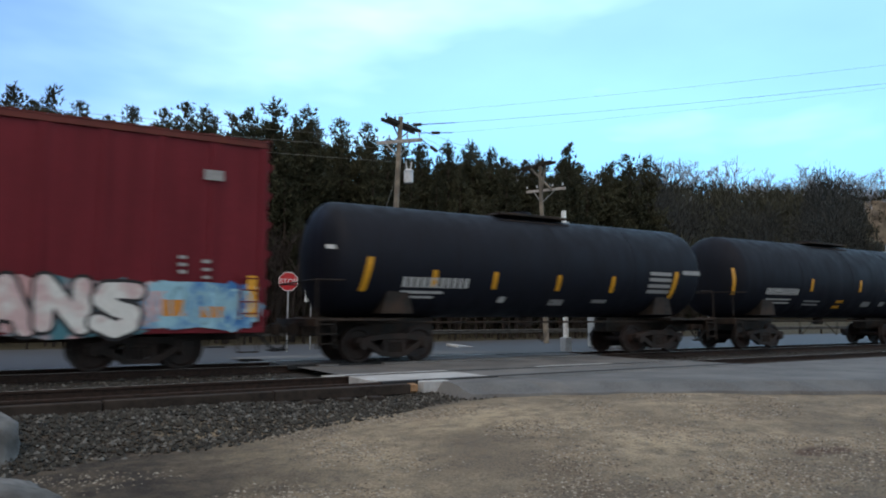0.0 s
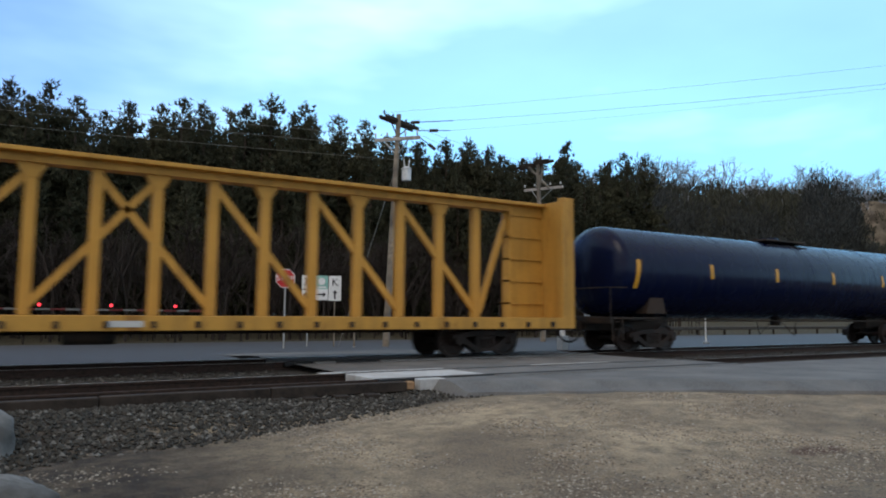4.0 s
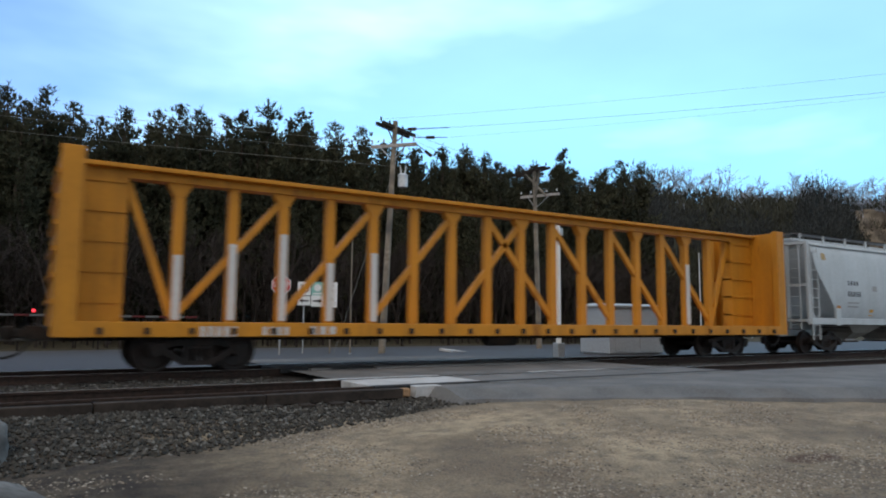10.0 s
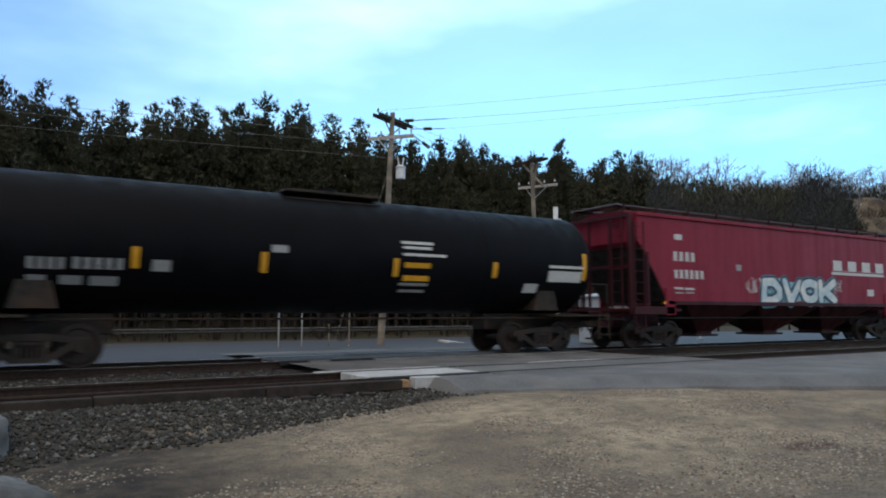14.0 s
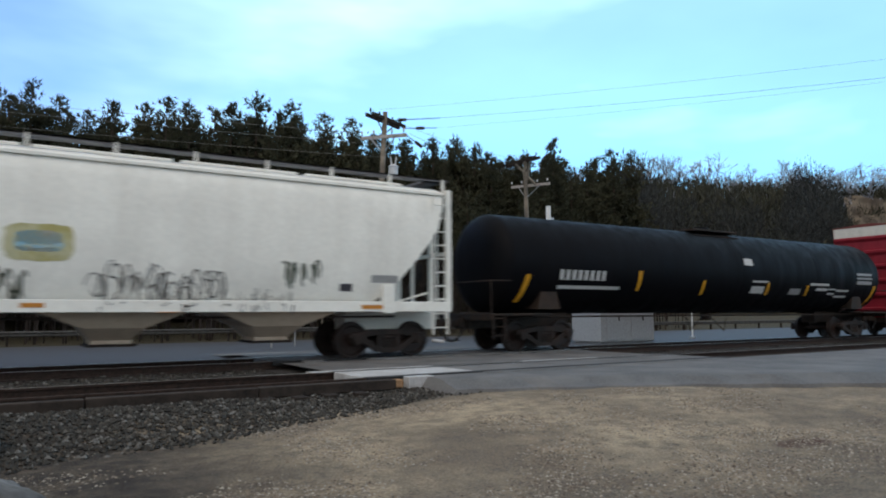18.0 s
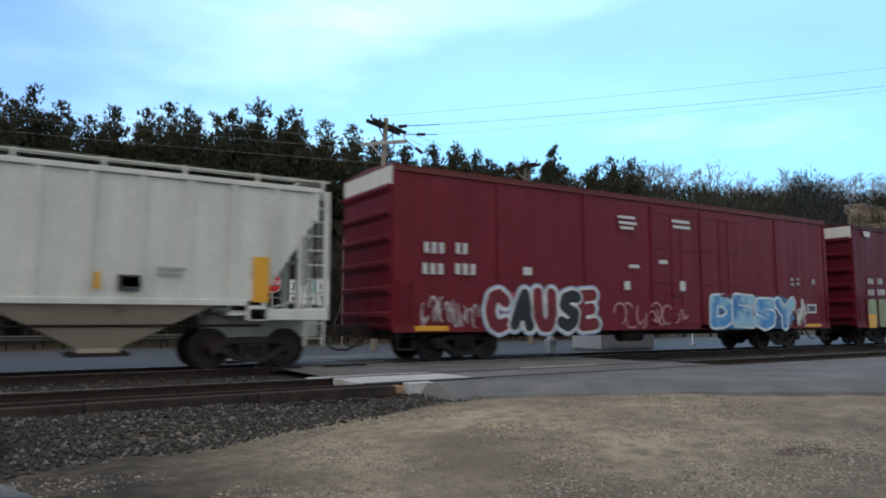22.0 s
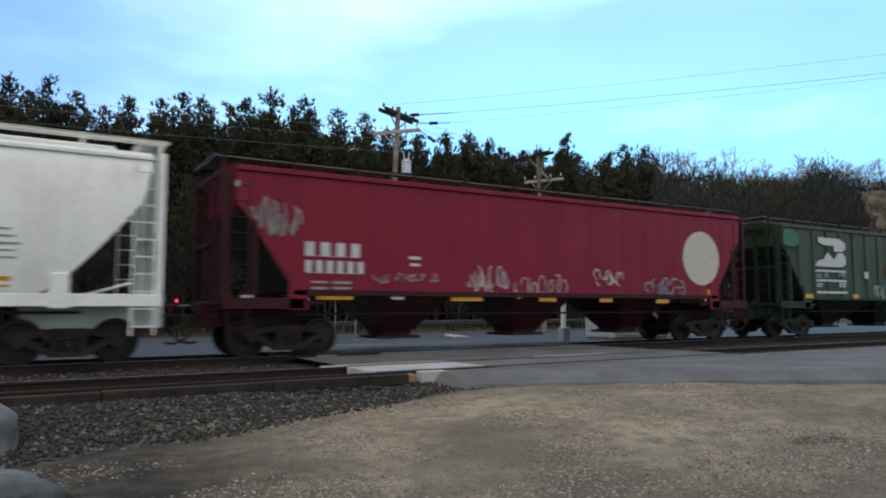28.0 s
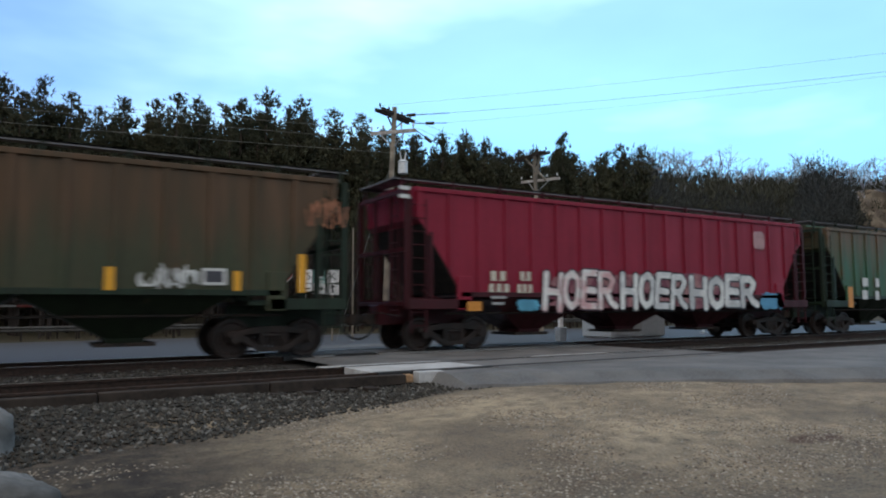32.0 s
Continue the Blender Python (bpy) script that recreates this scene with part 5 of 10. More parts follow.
def graffiti(car, x0, x1, z0, z1, word, fill, line, back=None, face=None, seed=1, fill2=None, fat=0.34, halo=None, shine=None, edge=0.07):
    """A sprayed word in fat rounded letters."""
    rng = random.Random(seed)
    step = (x1 - x0) / len(word)
    width = fat * min(step, 0.8 * (z1 - z0))
    out = []
    for k, ch in enumerate(word):
        w, h = step * 1.04 - width, (z1 - z0) - width - 2 * edge
        tilt, lift = rng.uniform(-0.1, 0.14), rng.uniform(-0.05, 0.05)
        xa, za = x0 + k * step + width / 2, z0 + width / 2 + edge
        out.append([[(xa + u * w + tilt * v * h, za + v * h + lift + 0.04 * math.sin(5 * u + k)) for u, v in ln] for ln in STROKES[ch]])
    fills = fill if isinstance(fill, list) else [fill]
    sprayed(car, out, width, fills, line, halo, shine, face, edge, fill2)


def wild(car, x0, x1, z0, z1, n, fill, line, face, seed, halo=None, shine=None, width=0.26, edge=0.06, fill2=None):
    """A sprayed piece in tangled letter-like forms that cannot be read."""
    rng = random.Random(seed)
    step = (x1 - x0) / n
    out = []
    for k in range(n):
        lines = []
        for q in range(3):
            a = rng.uniform(0, 6.28)
            cx, cz = x0 + (k + 0.5) * step + rng.uniform(-0.2, 0.2) * step, (z0 + z1) / 2 + rng.uniform(-0.16, 0.16) * (z1 - z0)
            if q == 1:
                x = x0 + (k + rng.uniform(0.1, 0.9)) * step
                lines.append([(x, z1 - width), (x + rng.uniform(-0.3, 0.3) * step, z0 + width)])
            else:
                turn = rng.uniform(2.2, 4.2) * rng.choice((-1, 1))
                lines.append([(cx + 0.42 * step * math.cos(a + turn * i / 5), max(z0 + width / 2, min(z1 - width / 2, cz + 0.34 * (z1 - z0) * math.sin(a + turn * i / 5)))) for i in range(6)])
        out.append(lines)
    sprayed(car, out, width, fill if isinstance(fill, list) else [fill], line, halo, shine, face, edge, fill2)


def scrawl(car, x0, x1, z0, z1, color, face, seed, n=14, width=0.06, color2=None, off=0.01):
    """Tangled sprayed strokes that cannot be read."""
    rng = random.Random(seed)
    h = z1 - z0
    n = int(n * 1.6)
    for k in range(n):
        cx = x0 + (x1 - x0) * (k + 0.5) / n + rng.uniform(-0.1, 0.1)
        cz = (z0 + z1) / 2 + rng.uniform(-0.15, 0.15) * h
        a0, da = rng.uniform(0, 6.28), rng.uniform(2.0, 5.2) * rng.choice((-1, 1))
        r1, r2 = (x1 - x0) / n * rng.uniform(0.45, 1.05), h * rng.uniform(0.2, 0.46)
        m = 10
        ring = []
        for j in range(m + 1):
            a = a0 + da * j / m
            x, z = cx + r1 * math.cos(a), min(z1, max(z0, cz + r2 * math.sin(a)))
            w = 0.85 * width * (0.6 + 0.4 * math.sin(math.pi * j / m))
            ux, uz = math.cos(a), math.sin(a)
            for q in (-1, 1):
                px, pz = x + ux * w * q / 2, z + uz * w * q / 2
                ring.append((px, face(pz) - off - 0.0004 * k, pz))
        s = Shape().add(ring, [(2 * j, 2 * j + 1, 2 * j + 3, 2 * j + 2) for j in range(m)])
        part("graffiti_stroke", s, spray(color, color2), car, "curved sprayed stroke")


CARS = []
GROUP = "cars of the freight train"


def start_car(name, label, category, x0, x1):
    car = thing(name, label, category, GROUP, at=((x0 + x1) / 2, TRACK_Y, 0))
    CARS.append((car, (x0 + x1) / 2))
    return car, (x1 - x0) / 2


def flat_face(y):
    return lambda z: -y


def underframe(car, hl, z=0.95, y=0.28):
    part("center_sill", Shape().box(-hl + 0.2, hl - 0.2, -y, y, z - 0.3, z, 0.02), STEEL_DARK, car)
    s = Shape()
    k = -hl + 3.6
    while k < hl - 3.4:
        s.plate([(k - 0.04, z), (k + 0.04, z), (k + 0.04, z - 0.1), (k - 0.04, z - 0.1)], -1.3, 1.3)
        k += 2.2
    part("crossbearers", s, STEEL_DARK, car)
    s = Shape()
    s.cyl((-1.2, -0.75, z - 0.3), (-0.2, -0.75, z - 0.3), 0.2, n=14)
    part("air_reservoir", s, STEEL_DARK, car, "brake air reservoir", smooth=40)
    s = Shape().tube([(-hl + 1, -0.5, z - 0.22), (hl - 1, -0.5, z - 0.22)], 0.025, 6)
    part("brake_pipe", s, STEEL_DARK, car)


# ---- boxcars ----
def boxcar(label, x0, x1, top, mat, roof_mat, ribs, doors, door_mat=None, end_top=None, gap=0.85, sill=0.8, corr=6, door_slats=False, truck_in=2.5, bottom_band=None):
    car, hl = start_car("boxcar", label, "boxcar", x0, x1)
    hw = 1.52
    part("body", Shape().box(-hl + 0.03, hl - 0.03, -hw + 0.05, hw - 0.05, sill + 0.06, top - 0.03), mat, car)
    d0 = [(a, b) for a, b in doors]
    open_x = lambda x: not any(a - 0.05 < x < b + 0.05 for a, b in d0)
    for sy in (-1, 1):
        # side sheets between the posts stand back, the posts stand proud
        ya, yb = (-hw + 0.02, -hw + 0.05) if sy < 0 else (hw - 0.05, hw - 0.02)
        part("side_sheet", Shape().box(-hl, hl, min(ya, yb), max(ya, yb), sill + 0.12, top - 0.04), mat, car)
        n = max(2, round(2 * hl / ribs))
        me = Shape().plate([(-0.07, sill + 0.05), (0.07, sill + 0.05), (0.07, top - 0.1), (-0.07, top - 0.1)], -0.02, 0.02).mesh("post")
        for k in range(n + 1):
            x = -hl + 0.07 + (2 * hl - 0.14) * k / n
            if open_x(x):
                part("side_post", me, mat, car, at=(x, sy * (hw - 0.0), 0))
        yy = sorted((sy * (hw - 0.03), sy * (hw + 0.035)))
        part("side_sill", Shape().box(-hl, hl, yy[0], yy[1], sill, sill + 0.14, 0.01), bottom_band or mat, car)
        part("top_rail", Shape().box(-hl, hl, yy[0], yy[1] , top - 0.14, top, 0.01), roof_mat, car)
        for a, b in d0:
            y0, y1 = sorted((sy * (hw - 0.02), sy * (hw + 0.03)))
            dm = door_mat or mat
            door = part("door", Shape().box(a, b, y0, y1, sill + 0.16, top - 0.22, 0.015), dm, car, "sliding door panel")
            yf = sy * (hw + 0.03)
            s = Shape()
            m = 22 if door_slats else 4
            for k in range(m):
                z = sill + 0.4 + (top - sill - 0.85) * k / (m - 1)
                h = 0.035 if door_slats else 0.03
                y2 = sorted((yf - sy * 0.01, yf + sy * 0.022))
                s.box(a + 0.06, b - 0.06, y2[0], y2[1], z - h, z + h)
            part("door_ribs", s, dm, door)
            s = Shape()
            for xx in ((a + b) / 2 - 0.25, (a + b) / 2 + 0.25):
                s.cyl((xx, yf + sy * 0.012, sill + 0.25), (xx, yf + sy * 0.012, top - 0.4), 0.016, n=6)
            part("lock_rod", s, dm, door)
            part("door_track", Shape().box(a - 0.2, b + 0.4, min(yf, yf + sy * 0.03), max(yf, yf + sy * 0.03), sill + 0.05, sill + 0.14), dm, door)
            part("door_handle", Shape().box((a + b) / 2 - 0.3, (a + b) / 2 + 0.3, min(yf + sy * 0.05, yf + sy * 0.09), max(yf + sy * 0.05, yf + sy * 0.09), sill + 1.15, sill + 1.22), dm, door)
    for sx in (-1, 1):
        x_a, x_b = sorted((sx * (hl - 0.02), sx * (hl + 0.03)))
        end = part("end_wall", Shape().box(x_a, x_b, -hw + 0.01, hw - 0.01, sill + 0.12, top, 0.012), mat, car)
        me = Shape().plate([(-0.0, -0.17), (0.11, -0.04), (0.11, 0.05), (0.0, 0.1)], -hw + 0.06, hw - 0.06).mesh("end_rib")
        for k in range(corr):
            z = sill + 0.45 + (top - sill - 1.0) * k / (corr - 1)
            part("end_rib", me, mat, end, at=pose(sx * (hl + 0.028), 0, z, 0, 0, 0 if sx > 0 else 180))
        if end_top is not None:
            x_a, x_b = sorted((sx * (hl + 0.03), sx * (hl + 0.05)))
            part("end_panel", Shape().box(x_a, x_b, -hw + 0.02, hw - 0.02, top - 0.52, top - 0.01), end_top, end, "white painted band across the end")
        for sy in (-1, 1):
            ladder(car, sx * (hl - 0.35), sy * (hw + 0.075), sill + 0.3, sill + 1.35, 0.42, 4, mat)
            s = Shape()
            for xx in (-0.22, 0.22):
                s.box(sx * (hl - 0.35) + xx - 0.015, sx * (hl - 0.35) + xx + 0.015, sy * (hw + 0.02) - 0.015, sy * (hw + 0.02) + 0.015, 0.38, sill + 0.05)
            s.box(sx * (hl - 0.35) - 0.23, sx * (hl - 0.35) + 0.23, sy * (hw + 0.02) - 0.05, sy * (hw + 0.02) + 0.05, 0.36, 0.39)
            part("sill_step", s, STEEL_DARK, car)
    roof = part("roof", Shape().stack([(hl + 0.04, hw + 0.05, top), (hl + 0.04, hw + 0.05, top + 0.03), (hl + 0.02, 0.25, top + 0.14)]), roof_mat, car)
    n = round(2 * hl / 1.25)
    me = Shape().plate([(-0.05, 0.0), (0.05, 0.0), (0.04, 0.06), (-0.04, 0.06)], -hw - 0.04, hw + 0.04).mesh("roof_rib")
    for k in range(n + 1):
        part("roof_rib", me, roof_mat, roof, at=(-hl + 2 * hl * k / n, 0, top))
    s = Shape().lathe([(0, 0.0), (0, 0.24), (0.03, 0.28), (0.05, 0.24), (0.05, 0.0)], "x", (hl + 0.15, 0.6, 2.3), 16)
    part("brake_wheel", s, STEEL_DARK, car, smooth=40)
    underframe(car, hl, sill + 0.12)
    for sx in (-1, 1):
        add_truck(car, sx * (hl - truck_in))
    add_ends(car, hl, gap)
    return car, hl, flat_face(hw + 0.058)


# ---- tank cars ----
def tank_strip(car, row, face, mat):
    x, w, z0, z1, slant = row
    n = 5
    vs = []
    for k in range(n + 1):
        z = z0 + (z1 - z0) * k / n
        xx = x + slant * (k / n - 0.5)
        vs += [(xx - w / 2, face(z) - 0.004, z), (xx + w / 2, face(z) - 0.004, z)]
    part("reflector", Shape().add(vs, [(2 * k, 2 * k + 1, 2 * k + 3, 2 * k + 2) for k in range(n)]), mat, car, "reflective strip on the tank's side")


def tank_car(label, x0, x1, top, mat, lower=None, stripes=(), gap=0.9, r=1.52, sills=False, dome="walk", strip_z=2.75, strip_mat=None, truck_in=2.0, head=0.62, rail_mat=None):
    car, hl = start_car("tank_car", label, "tank car", x0, x1)
    zc = top - r
    prof = [(-hl, 0.001)]
    for k in range(1, 9):
        a = math.pi / 2 * k / 8
        prof.append((-hl + head * (1 - math.cos(a)), r * math.sin(a) ** 0.8))
    prof += [(-s, q) for s, q in prof[::-1]]
    part("tank_shell", Shape().lathe(prof, "x", (0, 0, zc), 56), mat, car, smooth=35)
    for x in (-hl * 0.45, hl * 0.05, hl * 0.5):
        part("weld_band", Shape().lathe([(x - 0.03, r - 0.01), (x - 0.02, r + 0.006), (x + 0.02, r + 0.006), (x + 0.03, r - 0.01)], "x", (0, 0, zc), 56), mat, car, smooth=35)

    def face(z):
        d = max(-0.99, min(0.99, (z - zc) / r))
        return -r * math.sqrt(1 - d * d) - 0.006

    for row in stripes:
        tank_strip(car, row, face, strip_mat or YELLOW_STRIP)
    fr = rail_mat or STEEL_DARK
    lm = lower or STEEL_DARK
    tx = hl - truck_in
    for sx in (-1, 1):
        # saddle over the truck, stub sill and end platform
        s = Shape()
        s.plate([(sx * tx - 0.45, 1.25), (sx * tx + 0.45, 1.25), (sx * tx + 0.3, zc - r * 0.55), (sx * tx - 0.3, zc - r * 0.55)], -1.25, 1.25)
        part("saddle", s, lm, car)
        x_a, x_b = sorted((sx * (tx - 1.6), sx * (hl + 0.25)))
        part("stub_sill", Shape().box(x_a, x_b, -0.3, 0.3, 0.68, 1.16, 0.03), lm, car)
        x_a, x_b = sorted((sx * (hl - 1.9), sx * (hl + 0.32)))
        part("end_platform", Shape().box(x_a, x_b, -1.5, 1.5, 1.06, 1.12, 0.01), lm, car)
        x_a, x_b = sorted((sx * (hl + 0.2), sx * (hl + 0.32)))
        part("end_beam", Shape().box(x_a, x_b, -1.5, 1.5, 0.92, 1.12, 0.02), fr, car)
        s = Shape()
        for sy in (-1, 1):
            s.tube([(sx * (hl + 0.27), sy * 1.45, 1.1), (sx * (hl + 0.27), sy * 1.45, 2.05), (sx * (hl - 0.4), sy * 1.5, 2.05)], 0.02, 6)
        s.tube([(sx * (hl + 0.27), -1.45, 2.05), (sx * (hl + 0.27), 1.45, 2.05)], 0.02, 6)
        part("handrail", s, fr, car, smooth=60)
        for sy in (-1, 1):
            ladder(car, sx * (hl + 0.05), sy * 1.52, 0.4, 1.1, 0.42, 3, fr, name="step_ladder")
        add_truck(car, sx * tx)
    if sills:
        for sy in (-1, 1):
            y0, y1 = sorted((sy * 1.35, sy * 1.5))
            part("side_sill", Shape().box(-hl - 0.3, hl + 0.3, y0, y1, 0.98, 1.14, 0.015), fr, car)
            me = Shape().plate([(-0.12, 1.1), (0.12, 1.1), (0.05, 1.75), (-0.05, 1.75)], y0 + 0.02, y1 - 0.02).mesh("tank_brace")
            for x in (-tx * 0.35, tx * 0.35, -tx - 0.3, tx + 0.3):
                part("tank_brace", me, fr, car, at=(x, 0, 0))
    part("outlet_valve", Shape().cyl((0.2, 0, zc - r - 0.28), (0.2, 0, zc - r + 0.05), 0.2, n=12), STEEL_DARK, car)
    part("brake_pipe", Shape().tube([(-hl + 1, -0.9, 1.02), (hl - 1, -0.9, 1.02)], 0.028, 6), fr, car)
    s = Shape()
    for sy in (-1, 1):
        s.tube([(-0.2, sy * 0.55, 0.95), (0.25, sy * 0.75, 0.45), (0.7, sy * 0.55, 0.95)], 0.02, 6)
    part("skid_hoop", s, STEEL_DARK, car)
    # top fittings
    if dome == "walk":
        part("platform", Shape().box(-1.3, 1.3, -0.75, 0.75, top - 0.02, top + 0.05, 0.01), fr, car, "grated platform on the tank's top")
        part("manway", Shape().cyl((0, 0, top - 0.1), (0, 0, top + 0.2), 0.36, n=18), mat, car, smooth=40)
        for x in (-0.7, 0.7):
            part("valve", Shape().cyl((x, 0.1, top - 0.1), (x, 0.1, top + 0.15), 0.12, n=12), fr, car, smooth=40)
        part("side_rail", Shape().tube([(-1.3, -0.78, top - 0.2), (1.3, -0.78, top - 0.2)], 0.02, 6), fr, car)
    else:
        part("manway", Shape().lathe([(-0.1, 0.45), (0.3, 0.45), (0.36, 0.4), (0.4, 0.001)], "z", (0, 0, top), 20), mat, car, smooth=40)
        part("platform", Shape().box(-1.25, 1.25, -1.0, 1.0, top + 0.02, top + 0.07, 0.01), fr, car)
        for sy in (-1, 1):
            y = sy * 0.95
            for xa, xb in ((-1.2, -0.45), (0.4, 1.2)):
                part("guard_hoop", Shape().tube([(xa, y, top + 0.05), (xa, y, top + 0.85), (xb, y, top + 0.85), (xb, y, top + 0.05)], 0.028, 6), fr, car, "white pipe hoop beside the fittings", smooth=60)
            part("guard_rail", Shape().tube([(-2.2, y, top - 0.3), (-2.2, y, top + 0.45), (-1.2, y, top + 0.85)], 0.025, 6), fr, car, "white pipe rail down to the tank", smooth=60)
        ladder(car, 0.0, -1.5, 0.5, 1.3, 0.42, 4, fr)
        s = Shape()
        for k in range(9):
            a = radians(-12 + 9 * k)
            y, z = -(r + 0.1) * math.cos(a), zc + (r + 0.1) * math.sin(a)
            s.cyl((-0.22, y, z), (0.22, y, z), 0.014, n=6)
        part("rungs", s, fr, car)
    part("brake_wheel", Shape().lathe([(0, 0.0), (0, 0.24), (0.03, 0.28), (0.05, 0.24), (0.05, 0.0)], "x", (hl + 0.3, 0.7, 1.8), 16), STEEL_DARK, car, smooth=40)
    add_ends(car, hl + 0.2, gap - 0.2)
    return car, hl, face


# ---- covered hoppers ----
def hopper_common(car, hl, mat, frame_mat, top, gap, truck_in, truck_mat, sill, walk_mat, posts=1.6):
    for sx in (-1, 1):
        add_truck(car, sx * (hl - truck_in), truck_mat)
        s = Shape()
        for sy in (-1, 1):
            s.box(sx * (hl - 0.07) - 0.07, sx * (hl - 0.07) + 0.07, sy * 1.42 - 0.05, sy * 1.42 + 0.05, sill[0], top - 0.15)
        s.box(sx * (hl - 0.07) - 0.05, sx * (hl - 0.07) + 0.05, -1.42, 1.42, sill[1] + 1.25, sill[1] + 1.35)
        s.box(sx * (hl - 0.07) - 0.05, sx * (hl - 0.07) + 0.05, -1.42, 1.42, top - 0.25, top - 0.15)
        for y in (-0.5, 0.5):
            s.box(sx * (hl - 0.1) - 0.04, sx * (hl - 0.1) + 0.04, y - 0.04, y + 0.04, sill[1], top - 0.2)
        part("end_frame", s, frame_mat, car, "end posts and braces")
        x_a, x_b = sorted((sx * (hl - 2.4), sx * (hl + 0.02)))
        part("end_platform", Shape().box(x_a, x_b, -1.45, 1.45, sill[0] + 0.1, sill[0] + 0.2, 0.01), frame_mat, car)
        x_a, x_b = sorted((sx * (hl - 2.6), sx * (hl + 0.2)))
        part("stub_sill", Shape().box(x_a, x_b, -0.3, 0.3, 0.7, sill[0] + 0.12, 0.02), frame_mat, car)
        for sy in (-1, 1):
            ladder(car, sx * (hl - 0.38), sy * 1.5, sill[0] - 0.6, top - 0.4, 0.45, 10, frame_mat)
        ladder(car, sx * (hl + 0.02), -0.9, sill[0] - 0.2, top - 0.3, 0.45, 9, frame_mat, "y")
        part("brake_rod", Shape().tube([(sx * (hl - 2.2), -0.6, sill[0]), (sx * (hl - 0.6), -1.2, sill[0] + 0.5)], 0.03, 6), frame_mat, car)
    # roof walk on brackets round the hatches
    s = Shape()
    for sy in (-1, 1):
        y0, y1 = sorted((sy * 0.72, sy * 1.15))
        s.box(-hl - 0.1, hl + 0.1, y0, y1, top + 0.16, top + 0.2)
        s.box(-hl - 0.1, hl + 0.1, sy * 1.13 - 0.02, sy * 1.13 + 0.02, top + 0.13, top + 0.2)
    for sx in (-1, 1):
        x0, x1 = sorted((sx * (hl - 0.5), sx * (hl + 0.1)))
        s.box(x0, x1, -1.15, 1.15, top + 0.16, top + 0.2)
    part("roof_walk", s, walk_mat, car, "grated walkway along the roof")
    me = Shape().box(-0.03, 0.03, -0.035, 0.035, -0.32, 0.18).mesh("walk_bracket")
    n = max(3, round(2 * hl / posts))
    for k in range(n + 1):
        x = -hl + 0.08 + (2 * hl - 0.16) * k / n
        for sy in (-1, 1):
            part("walk_bracket", me, frame_mat, car, at=(x, sy * 1.16, top))
    m = 6
    w = (2 * hl - 1.6) / m
    me = Shape().box(0.1, w - 0.1, -0.35, 0.35, 0.02, 0.14, 0.02).mesh("hatch_cover")
    for k in range(m):
        part("hatch_cover", me, mat, car, "long roof hatch cover", at=(-hl + 0.8 + w * k, 0, top))
    part("brake_wheel", Shape().lathe([(0, 0.0), (0, 0.24), (0.03, 0.28), (0.05, 0.24), (0.05, 0.0)], "x", (hl + 0.1, 0.5, sill[1] + 0.9), 16), STEEL_DARK, car, smooth=40)
    part("brake_pipe", Shape().tube([(-hl + 1.5, -1.0, sill[0] - 0.12), (hl - 1.5, -1.0, sill[0] - 0.12)], 0.03, 6), STEEL_DARK, car)
    add_ends(car, hl, gap)


